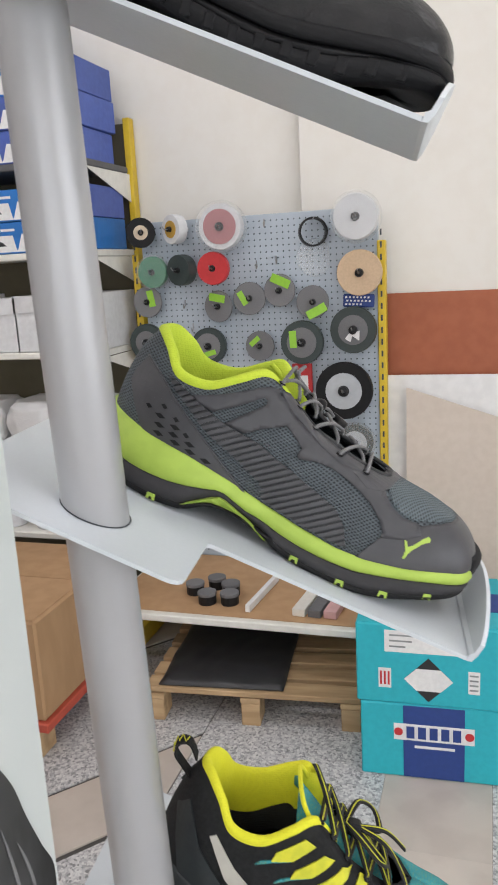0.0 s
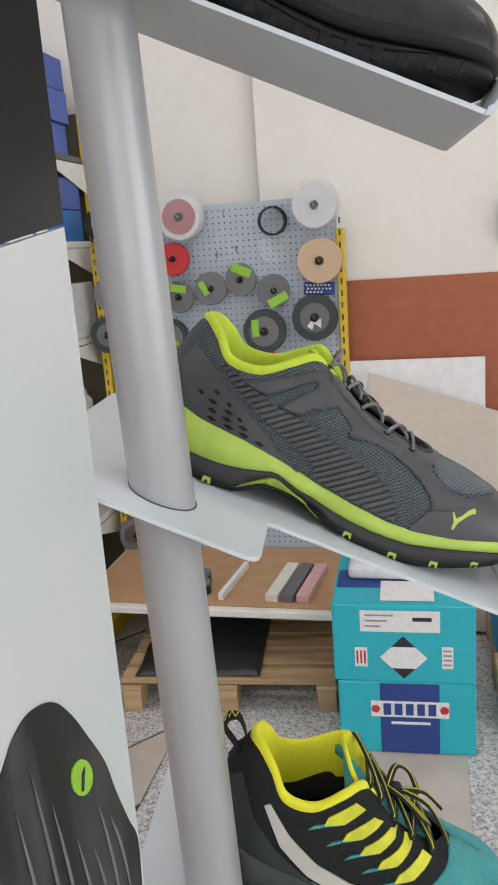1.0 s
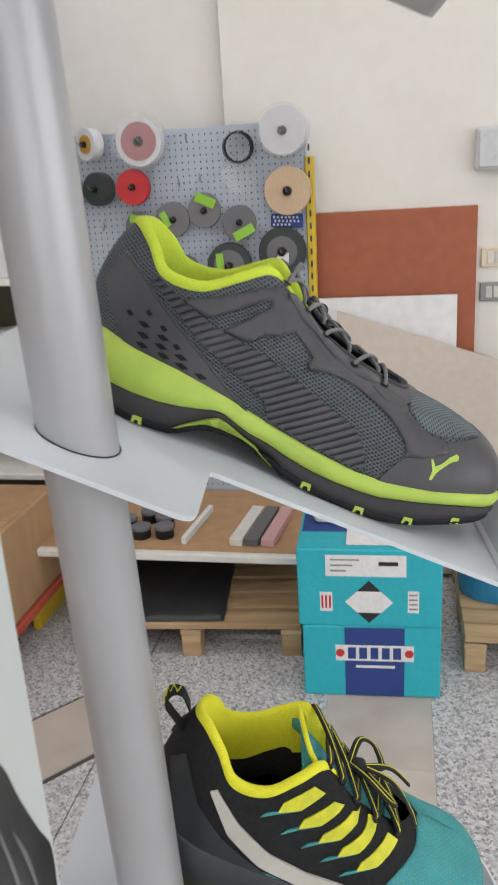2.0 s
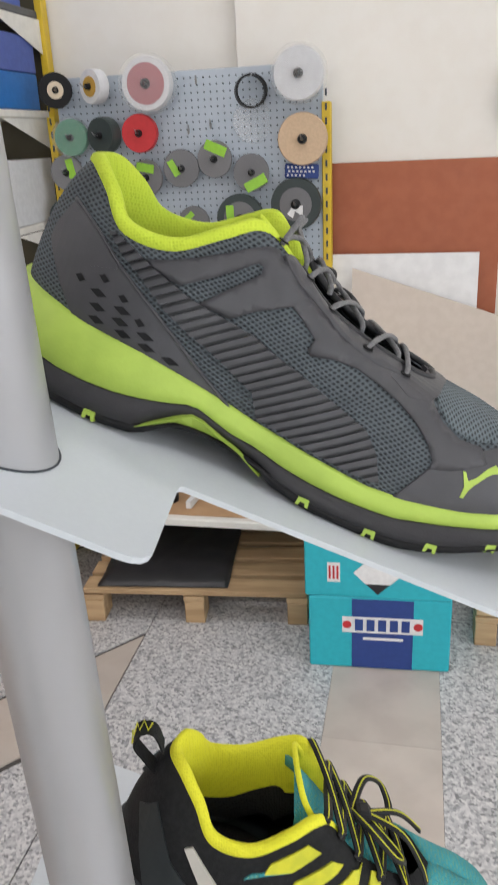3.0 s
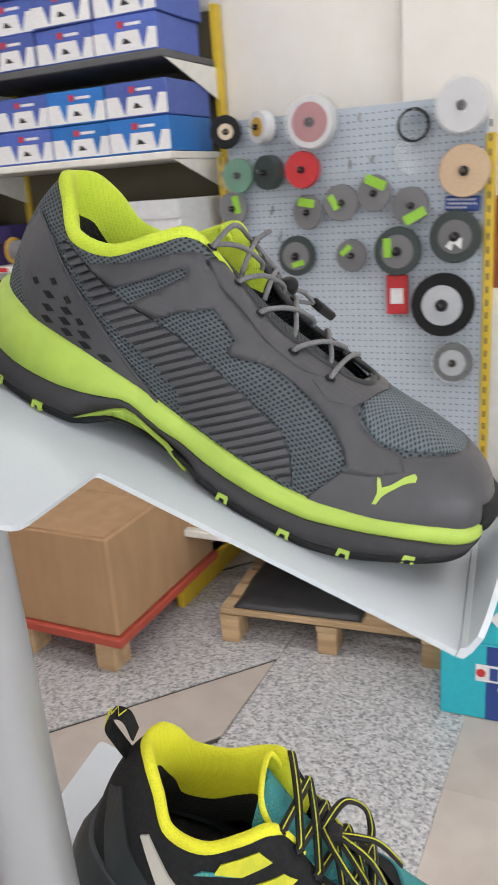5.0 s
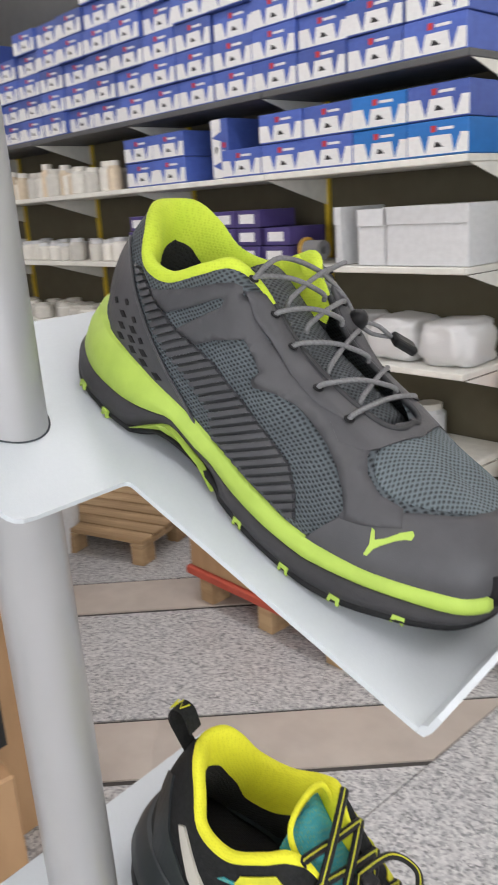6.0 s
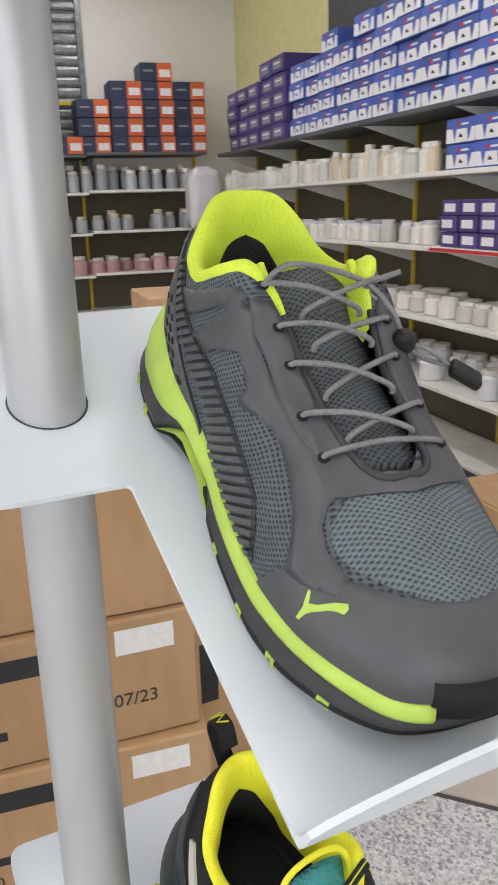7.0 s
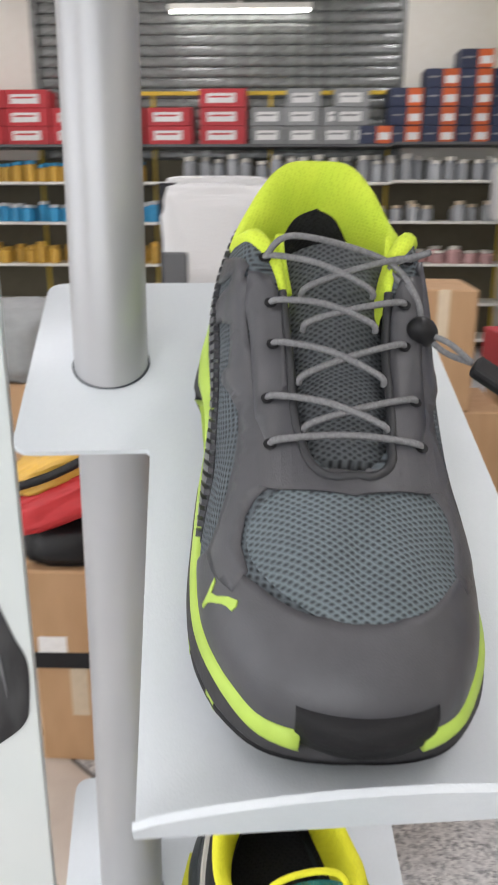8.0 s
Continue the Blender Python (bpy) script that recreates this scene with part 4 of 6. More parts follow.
def brown(at, w, d, h, rz, label, seed, plain=False):
    """Front (with print) faces +x."""
    r = random.Random(seed)
    t = thing("brown_carton", label, "carton", "stacked brown cartons", pose(*at, 0, 0, rz))
    part("body", block(d, w, h, (-d / 2, 0, 0), 0.006), M["carton"], t)
    def flat(nm, y0, y1, z0, z1, key, lift=0.0):
        part(nm, span(0.0005 + lift, 0.0012 + lift, y0, y1, z0, z1), M[key], t)
    flat("tape", -0.02, 0.03, h * 0.93, h, "cream_tub")
    if plain:
        flat("small_label", w * 0.02, w * 0.10, h * 0.02, h * 0.12, "ink")
        return t
    flat("text_bar", -w * 0.40, -w * 0.02, h * 0.70, h * 0.86, "ink")
    words("date", "07/23", 0.045, t, pose(0.0014, w * 0.20, h * 0.30))
    words("quantity", "Qty: 10", 0.036, t, pose(0.0014, -w * 0.40, h * 0.06))
    words("size", "Size: 42", 0.036, t, pose(0.0014, -w * 0.40, h * 0.40))
    flat("text_bar", -w * 0.40, -w * (0.16 - 0.04 * r.random()), h * 0.24, h * 0.31, "ink")
    flat("text_bar", -w * 0.40, -w * 0.26, h * 0.55, h * 0.63, "ink")
    part("print_mark", lathe([(0.02, 0.0005), (0.032, 0.0005), (0.032, 0.0012), (0.02, 0.0012), (0.02, 0.0005)], 20, axis="X", at=(0, -w * 0.45 + 0.0, h * 0.7)), M["ink"], t)
    flat("white_label", w * 0.22, w * 0.42, h * 0.72, h * 0.92, "paper")
    part("side_label", span(-0.12, -0.04, w / 2 + 0.0005, w / 2 + 0.0012, h * 0.3, h * 0.9), M["ink"], t)
    return t


CX = -1.34
brown((CX, 0.53, 0.0), 0.66, 0.45, 0.125, 1, "flat brown cardboard carton at the foot of a stack", 1)
brown((CX + 0.01, 0.535, 0.127), 0.67, 0.45, 0.305, -1, "brown cardboard shoe carton in a stack", 2)
brown((CX - 0.01, 0.525, 0.434), 0.66, 0.45, 0.306, 1, "brown cardboard shoe carton with printed bars in a stack", 3)
brown((CX - 0.03, 0.535, 0.742), 0.66, 0.42, 0.315, 0, "plain brown cardboard carton on top of a stack", 4, True)
tall = thing("brown_carton", "tall brown cardboard carton standing behind the stack", "carton", "stacked brown cartons", pose(-1.62, 1.02, 0, 0, 0, 8))
part("body", block(0.4, 0.24, 0.86, (-0.2, 0, 0), 0.006), M["carton"], tall)
part("side_label", span(0.0005, 0.0015, -0.10, -0.05, 0.30, 0.48), M["ink"], tall)


def soft(sx, sy, sz, at, seed):
    bm = bmesh.new()
    bmesh.ops.create_icosphere(bm, subdivisions=4, radius=1)
    for v in bm.verts:
        n = noise.noise(v.co * 2.3 + Vector((seed, 0, 0))) * 0.12 + noise.noise(v.co * 6 + Vector((seed, 2, 0))) * 0.05
        p = Vector([math.copysign(abs(c) ** 0.55, c) for c in v.co])
        p *= 1 + n
        v.co = Vector((p.x * sx / 2, p.y * sy / 2, max(p.z, -0.9) * sz / 2)) + Vector(at)
    return bm


def crumpled(sx, sy, sz, seed, square=0.32):
    """A bag with creased flat sides and a folded top."""
    bm = bmesh.new()
    bmesh.ops.create_icosphere(bm, subdivisions=5, radius=1)
    for v in bm.verts:
        p = Vector([math.copysign(abs(c) ** square, c) for c in v.co])
        crease = 0.10 * abs(noise.noise(p * 2.1 + Vector((seed, 0, 0)))) + 0.05 * abs(noise.noise(p * 5.5 + Vector((0, seed, 0))))
        v.co = Vector((p.x * sx / 2, p.y * sy / 2, p.z * sz / 2)) * (1.04 - crease)
    low = min(v.co.z for v in bm.verts)
    for v in bm.verts:
        v.co.z -= low
    return bm


# ---- more goods behind the display ----
second = thing("brown_carton", "brown cardboard carton beside the stack", "carton", "stacked brown cartons", pose(-1.72, 0.04, 0.0, 0, 0, -1))
part("body", block(0.4, 0.24, 0.32, (-0.2, 0, 0), 0.006), M["carton"], second)
part("tape", span(0.0005, 0.0012, -0.02, 0.03, 0.16, 0.32), M["cream_tub"], second)
second2 = thing("brown_carton", "brown cardboard carton with a white label beside the stack", "carton", "stacked brown cartons", pose(-1.71, 0.03, 0.322, 0, 0, 1))
part("body", block(0.4, 0.24, 0.30, (-0.2, 0, 0), 0.006), M["carton"], second2)
part("label", span(0.0005, 0.0012, -0.09, -0.01, 0.03, 0.1), M["paper"], second2)
part("strap", span(0.0005, 0.0014, -0.12, 0.12, 0.0, 0.05), M["black_plastic"], second2)
pile = thing("work_jacket", "folded red, yellow and black work jacket on a carton", "jacket", at=pose(-1.88, 0.03, 0.622))
part("black_fold", soft(0.32, 0.28, 0.13, (0, 0, 0.058), 1), M["black_plastic"], pile, smooth=True)
part("red_fold", crumpled(0.30, 0.34, 0.13, 2, 0.5), M["red"], pile, m=pose(0.02, 0.02, 0.125, 22, 0, 0), smooth=True)
part("yellow_fold", crumpled(0.26, 0.24, 0.10, 3, 0.55), M["amber_tub"], pile, m=pose(0.03, -0.02, 0.225, 24, 0, 8), smooth=True)
part("black_band", tube(smooth_line([(0.165, -0.13, 0.235), (0.172, -0.02, 0.275), (0.165, 0.10, 0.335)], 6), 0.012, 8), M["black_plastic"], pile, smooth=True)
part("black_cuff", crumpled(0.20, 0.10, 0.09, 6, 0.6), M["black_plastic"], pile, m=pose(0.05, -0.13, 0.15, 20), smooth=True)

# white bag on a dark stand in the aisle
rack = thing("rack_stand", "black metal stand in the aisle", "stand", at=pose(-3.1, 0.32, 0))
part("column", block(0.08, 0.08, 1.17, (0, 0, 0), 0.004), M["black_plastic"], rack)
part("foot_plate", block(0.4, 0.4, 0.015, (0, 0, 0), 0.004), M["black_plastic"], rack)
part("top_plate", block(0.36, 0.44, 0.015, (0, 0, 1.17), 0.003), M["black_plastic"], rack)
bag = thing("white_bag", "crumpled white plastic bag with a folded top on a dark stand", "bag", at=pose(-3.1, 0.33, 1.186))
part("body", crumpled(0.26, 0.44, 0.46, 5), M["film_white"], bag, smooth=True)
part("folded_top", crumpled(0.20, 0.40, 0.05, 8, 0.4), M["film_white"], bag, m=pose(0.0, 0.01, 0.435, 0, 0, 4), smooth=True)
part("upright_plate", block(0.02, 0.07, 0.46, (0.1, -0.175, 1.185), 0.003), M["black_plastic"], rack)
part("side_clip", block(0.03, 0.10, 0.20, (0.13, -0.145, 1.185), 0.006), M["shelf_dark"], rack)
gw = solo("grey_sack", soft(0.34, 0.4, 0.3, (0, 0, 0.135), 9), M["grey_box"], "grey plastic sack on cartons", "sack", at=pose(-2.75, -0.42, 0.93), smooth=True)
for k, (z, h) in enumerate(((0, 0.45), (0.452, 0.475))):
    c = thing("brown_carton", "brown cardboard carton in the aisle", "carton", "aisle cartons", pose(-2.6, -0.42, z, 0, 0, 3 * k))
    part("body", block(0.42, 0.5, h, (-0.21, 0, 0), 0.006), M["carton"], c)
for k, (y, z, h, w) in enumerate(((1.22, 0, 0.42, 0.42), (1.22, 0.422, 0.42, 0.42), (1.17, 0.844, 0.44, 0.24), (1.62, 0, 0.46, 0.36), (1.64, 0.462, 0.46, 0.34))):
    c = thing("brown_carton", "brown cardboard carton by the shelves", "carton", "aisle cartons", pose(-2.62 - 0.3 * (k > 2), y, z, 0, 0, 4 - 3 * k))
    part("body", block(0.4, w, h, (-0.2, 0, 0), 0.006), M["carton"], c)
    part("tape", span(0.0005, 0.0012, -0.02, 0.02, h * 0.6, h), M["cream_tub"], c)
tinp = thing("red_box_stack", "red and white box on the cartons", "box", at=pose(-2.95, 1.64, 0.924, 0, 0, 6))
part("carton", block(0.3, 0.28, 0.14, (-0.15, 0, 0), 0.004), M["red_box"], tinp)
part("label", span(0.0005, 0.0012, -0.1, 0.08, 0.02, 0.08), M["paper"], tinp)
bucket = thing("white_bucket", "white plastic bucket stacked by the shelves", "bucket", "white buckets", pose(-3.3, 2.0, 0.0))
part("body", lathe([(0, 0), (0.13, 0), (0.155, 0.34), (0.162, 0.34), (0.162, 0.36), (0, 0.36)], 28), M["white_box"], bucket)
part("lid", lathe([(0, 0.36), (0.165, 0.36), (0.165, 0.378), (0.14, 0.382), (0, 0.382)], 28), M["white_box"], bucket)
copy_thing(bucket, pose(-3.3, 2.0, 0.383, 0, 0, 30))
# clear-wrapped goods in the far corner of the shelves
solo("wrapped_parcel", soft(0.3, 0.34, 0.62, (0, 0, 0.3), 11), M["film_white"], "parcel in crumpled clear wrap hanging at the shelf corner", "parcel", at=pose(-7.95, 2.78, 1.353), smooth=True)
# wrapped stock on the low shelves near the board
for k in range(5):
    solo("wrapped_pack", soft(0.26, 0.3, 0.2, (0, 0, 0.09), 20 + k), M["film_white"], "white pack in crumpled plastic on the shelf", "pack", "wrapped packs", at=pose(-1.72 - 0.27 * k, RUN_F + 0.2, 0.917), smooth=True)


# ---- shoe display: leaning posts and tilted trays ----
def slope_frame(shift=(0, 0, 0)):
    """The slope on which a shoe is set; x down to the toe, y across, z up off it."""
    return Matrix.Translation(Vector((-0.218, 0.545, 1.457)) + Vector(shift)) @ pose(0, 0, 0, 0, 0, 7) @ pose(0, 0, 0, 0, 23, 0)


def tray_frame(shift=(0, 0, 0)):
    """Origin near the inner corner of the tray's tab; x down the slope to the toe, y across, z off the sheet."""
    return slope_frame(shift) @ pose(0, 0, 0.0059, 0, 1.55, 0)


POST_R = 0.022
POST_A, POST_B = Vector((-0.2857, 0.5134, 1.75)), Vector((-0.2600, 0.5106, 1.0))
post_dir = (POST_A - POST_B).normalized()
def post_at(z):
    return POST_B + post_dir * ((z - POST_B.z) / post_dir.z)


stand = thing("shoe_display_stand", "silver-grey steel display post leaning back, holding tilted trays", "display stand", at=Matrix.Translation(post_at(0)))
bm = bmesh.new()
rings = lathe([(0, 0), (POST_R, 0), (POST_R, 2.25), (POST_R - 0.002, 2.255), (0, 2.255)], 48)
tilt = Vector((0, 0, 1)).rotation_difference(post_dir).to_matrix().to_4x4()
part("post", rings, M["post"], stand, m=tilt, smooth=False)
stand.children[0].data.polygons.foreach_set("use_smooth", [len(p.vertices) == 4 for p in stand.children[0].data.polygons])
part("base_plate", block(0.22, 0.22, 0.012, (0.0, 0.0, 0), 0.003), M["post"], stand)


def tray(shift, width, near=0.0, label="pale grey sheet-metal shoe tray tilted forward, with a curved front lip"):
    t = thing("shoe_tray", label, "shoe tray", "shoe trays", tray_frame(shift))
    th = 0.003
    def round_corner(p, a, b, r, n=4):
        p, a, b = Vector(p), Vector(a), Vector(b)
        s, e = p + (a - p).normalized() * r, p + (b - p).normalized() * r
        return [tuple((1 - k / n) ** 2 * s + 2 * (k / n) * (1 - k / n) * p + (k / n) ** 2 * e) for k in range(n + 1)]
    pts = [(-0.165, width), (-0.165, -0.073), (0.006, -0.073), (0.006, near), (0.2, near), (0.2, width)]
    rad = [0.006, 0.012, 0.012, 0.004, 0.0015, 0.0015]
    out = []
    for k, p in enumerate(pts):
        out += round_corner(p, pts[k - 1], pts[(k + 1) % len(pts)], rad[k])
    bm = bmesh.new()
    top = [bm.verts.new((x, y, 0)) for x, y in out]
    low = [bm.verts.new((x, y, -th)) for x, y in out]
    bm.faces.new(top)
    bm.faces.new(low[::-1])
    for k in range(len(out)):
        bm.faces.new((top[k], low[k], low[(k + 1) % len(out)], top[(k + 1) % len(out)]))
    bmesh.ops.recalc_face_normals(bm, faces=bm.faces)
    part("sheet", bm, M["tray"], t)
    # front lip, bent up, its top edge a shallow arc
    bm = bmesh.new()
    n, rows = 24, []
    for k in range(n + 1):
        y = near + (width - near) * k / n
        h = 0.012 + 0.022 * math.sin(math.pi * k / n) ** 0.7
        prof = [(0.2, 0.0), (0.2035, 0.0008), (0.2055, 0.003), (0.2055 + h * 0.10, h), (0.2025 + h * 0.10, h), (0.2025, 0.0042), (0.2, 0.0022)]
        prof = [(a, b - th * (1 if i < 2 else 0)) for i, (a, b) in enumerate(prof)]
        rows.append([bm.verts.new((a, y, b)) for a, b in prof])
    for a, b in zip(rows, rows[1:]):
        for k in range(len(a)):
            bm.faces.new((a[k], a[(k + 1) % len(a)], b[(k + 1) % len(b)], b[k]))
    bm.faces.new(rows[0])
    bm.faces.new(rows[-1][::-1])
    bmesh.ops.recalc_face_normals(bm, faces=bm.faces)
    part("front_lip", bm, M["tray"], t)
    # thin dark ring laid on the uncut sheet as the shaded clearance round the post
    q = tray_frame(shift).inverted()
    # the ring follows the post where it passes the sheet
    p0 = q @ post_at(1.3)
    p1 = q @ post_at(1.9)
    k = -p0.z / (p1.z - p0.z)
    c = p0 + (p1 - p0) * k
    bm = lathe([(POST_R - 0.0005, 0.0002), (POST_R + 0.0011, 0.0002), (POST_R + 0.0011, 0.0007), (POST_R - 0.0005, 0.0007), (POST_R - 0.0005, 0.0002)], 36, at=(0, 0, 0))
    for v in bm.verts:
        v.co = Vector((v.co.x * 1.09 + c.x, v.co.y + c.y, v.co.z))
    part("hole_rim", bm, M["hole"], t)
    return t


tray((0, 0, 0), 0.177)
UPPER = (-0.025, -0.0436, 0.342)
tray(UPPER, 0.177)
tray((0.0184, -0.002, -0.395), 0.177)


# printed panel beside the post, facing along the room: black above, white below, a dark glove picture at its foot
panel = thing("display_panel", "white printed panel with a black top and a dark glove picture", "display panel")
PA, PE = Vector((-0.2924, 0.4404, 1.672)), Vector((0.0, 0.0016, -0.613))
PSIDE = Vector((math.cos(radians(265)), math.sin(radians(265)), 0))
PN = PSIDE.cross(PE).normalized()
PN = PN if PN.x > 0 else -PN


def on_panel(k, s, lift=0.0):
    return PA + PE * k + PSIDE * s + PN * lift


def panel_sheet(nm, outline, key, lift, th, label=""):
    bm = bmesh.new()
    f = [bm.verts.new(on_panel(k, s, lift)) for k, s in outline]
    g = [bm.verts.new(on_panel(k, s, lift - th)) for k, s in outline]
    bm.faces.new(f)
    bm.faces.new(g[::-1])
    for i in range(len(f)):
        bm.faces.new((f[i], g[i], g[(i + 1) % len(f)], f[(i + 1) % len(f)]))
    bmesh.ops.recalc_face_normals(bm, faces=bm.faces)
    return part(nm, bm, M[key], panel, label)


panel_sheet("upper_print", [(-0.85, 0), (-0.003, 0), (0.110, 0.42), (-0.85, 0.42)], "panel_black", 0, 0.005)
panel_sheet("sheet", [(0, 0), (2.72, 0), (2.72, 0.42), (0.113, 0.42)], "panel", 0, 0.005)
glove = [(0.4254, 0.1246), (0.4079, 0.1124), (0.400, 0.0962), (0.4105, 0.0757), (0.437, 0.061), (0.4737, 0.0475), (0.5224, 0.0315), (0.5652, 0.0235), (0.6162, 0.0122), (0.6518, 0.0035), (0.7053, 0.005), (0.7335, 0.0097), (0.7604, 0.0265), (0.80, 0.06), (0.86, 0.12), (0.80, 0.19), (0.6, 0.20), (0.48, 0.165)]
glove = [(p.x, p.y) for p in smooth_line([(k, s, 0) for k, s in glove], 5, True)]
panel_sheet("glove_print", glove, "glove_print", 0.0012, 0.001, "printed dark leather glove")
for k, (s0, top, low) in enumerate(((0.022, 0.585, 0.700), (0.034, 0.555, 0.735), (0.045, 0.590, 0.745), (0.060, 0.560, 0.770), (0.078, 0.500, 0.760), (0.092, 0.450, 0.745), (0.108, 0.470, 0.790), (0.128, 0.505, 0.800))):
    line = smooth_line([(top, s0 + 0.012, 0), (top * 0.6 + low * 0.4, s0 + 0.004, 0), (low, s0 - 0.002, 0)], 5)
    fold = [(p.x, p.y + 0.0012 * math.sin(math.pi * i / 10)) for i, p in enumerate(line)] + [(p.x, p.y - 0.0014 * math.sin(math.pi * i / 10)) for i, p in reversed(list(enumerate(line)))][1:-1]
    panel_sheet("printed_fold", fold, "disc_grey", 0.002, 0.0006)
ring = [2 * math.pi * i / 28 for i in range(28)]
panel_sheet("printed_badge", [(0.508 + 0.0171 * math.cos(a) + 0.0120 * math.sin(a), 0.0592 + 0.0025 * math.cos(a) - 0.0105 * math.sin(a)) for a in ring], "lime_tag", 0.0024, 0.001)
panel_sheet("badge_mark", [(0.499, 0.0565), (0.5035, 0.0600), (0.519, 0.0625), (0.5205, 0.0605)], "ink", 0.0032, 0.0006)


# ---- shoes ----
from mathutils.bvhtree import BVHTree
from mathutils.geometry import delaunay_2d_cdt

# along the side from heel (first) to toe (last): feather edge X Y Z, top edge X Y Z, straightness of the wall
SIDE = [
    ((-0.002, 0.000, 0.055), (0.0155, 0.000, 0.1280), 0.55),
    ((0.004, -0.026, 0.054), (0.0225, -0.018, 0.1285), 0.60),
    ((0.027, -0.045, 0.051), (0.0345, -0.0300, 0.1205), 0.65),
    ((0.056, -0.052, 0.047), (0.0490, -0.0405, 0.1072), 0.70),
    ((0.088, -0.056, 0.041), (0.0740, -0.0450, 0.1073), 0.65),
    ((0.120, -0.0535, 0.037), (0.0960, -0.0425, 0.1205), 0.55),
    ((0.145, -0.0540, 0.0325), (0.1108, -0.0360, 0.1275), 0.45),
    ((0.167, -0.0560, 0.0295), (0.1265, -0.0262, 0.1175), 0.35),
    ((0.192, -0.0572, 0.0285), (0.1570, -0.0215, 0.0955), 0.25),
    ((0.222, -0.0575, 0.0290), (0.2000, -0.0185, 0.0820), 0.16),
    ((0.252, -0.0540, 0.0310), (0.2220, 0.0, 0.0785), 0.10),
    ((0.277, -0.0440, 0.0345), (0.2400, 0.0, 0.0750), 0.08),
    ((0.294, -0.029, 0.038), (0.252, 0.0, 0.0710), 0.08),
    ((0.300, 0.000, 0.040), (0.257, 0.0, 0.0690), 0.08),
]


def key_mix(s):
    """Smooth values of SIDE at s in 0..1."""
    n = len(SIDE) - 1
    f = min(max(s, 0), 1) * n
    i = min(int(f), n - 1)
    t = f - i
    def row(k):
        if k < 0:
            a, b, m = SIDE[-k]
            return (a[0], -a[1], a[2], b[0], -b[1], b[2], m)
        if k > n:
            a, b, m = SIDE[2 * n - k]
            return (a[0], -a[1], a[2], b[0], -b[1], b[2], m)
        a, b, m = SIDE[k]
        return (*a, *b, m)
    a, b, c, d = row(i - 1), row(i), row(i + 1), row(i + 2)
    return [0.5 * (2 * q + (r - p) * t + (2 * p - 5 * q + 4 * r - w) * t * t + (3 * q - p - 3 * r + w) * t ** 3) for p, q, r, w in zip(a, b, c, d)]


def skin(s, q, far=False):
    """A point of the upper: s heel to toe, q feather edge to top edge."""
    fx, fy, fz, tx, ty, tz, m = key_mix(s)
    if s in (0, 1):
        fy = ty = 0.0
    a = q * math.pi / 2
    h = (1 - math.cos(a)) * (1 - m) + q * m
    v = math.sin(a) * (1 - m) + q * m
    belly = 0.0035 * math.sin(math.pi * q) * (1 - s)
    r = math.hypot(fx - 0.11, fy)
    x = fx + (tx - fx) * h + belly * (fx - 0.11) / max(r, 0.01)
    y = fy + (ty - fy) * h + belly * fy / max(r, 0.01)
    return Vector((x, -y * (0.86 + 0.04 * min(1.0, s * 2)) if far else y, fz + (tz - fz) * v))


TONGUE = lambda x: float(np.interp(x, [0.098, 0.124, 0.152, 0.18, 0.205], [0.1310, 0.1135, 0.0960, 0.0860, 0.0775]))
def upper_mesh(ns=78, nq=16):
    bm = bmesh.new()
    rows = {}
    for far in (False, True):
        for i in range(ns + 1):
            for j in range(nq + 1):
                s, q = i / ns, j / nq
                if far and (i in (0, ns) or (j == nq and s >= 10 / 13 - 1e-6)):
                    rows[far, i, j] = rows[False, i, j]
                else:
                    rows[far, i, j] = bm.verts.new(skin(s, q, far))
        for i in range(ns):
            for j in range(nq):
                f = list(dict.fromkeys([rows[far, i, j], rows[far, i + 1, j], rows[far, i + 1, j + 1], rows[far, i, j + 1]]))
                if len(f) > 2:
                    try:
                        bm.faces.new(f if not far else f[::-1])
                    except ValueError:
                        pass
    bmesh.ops.recalc_face_normals(bm, faces=bm.faces)
    return bm


_base = upper_mesh()
TREE = BVHTree.FromBMesh(_base)
_base.free()


def cast(a, b, mode):
    if mode == "side":
        hit = TREE.ray_cast(Vector((a, -0.3, b)), Vector((0, 1, 0)))
    elif mode == "far":
        hit = TREE.ray_cast(Vector((a, 0.3, b)), Vector((0, -1, 0)))
    else:
        hit = TREE.ray_cast(Vector((a, b, 0.4)), Vector((0, 0, -1)))
    if hit[0] is None:
        near = TREE.find_nearest(Vector({"side": (a, -0.06, b), "far": (a, 0.06, b), "top": (a, b, 0.12)}[mode]))
        p, n = near[0], near[1]
    else:
        p, n = hit[0], hit[1]
    want = {"side": Vector((0, -1, 0.3)), "far": Vector((0, 1, 0.3)), "top": Vector((0.1, 0, 1))}[mode]
    return p, (n if n.dot(want) > 0 else -n)


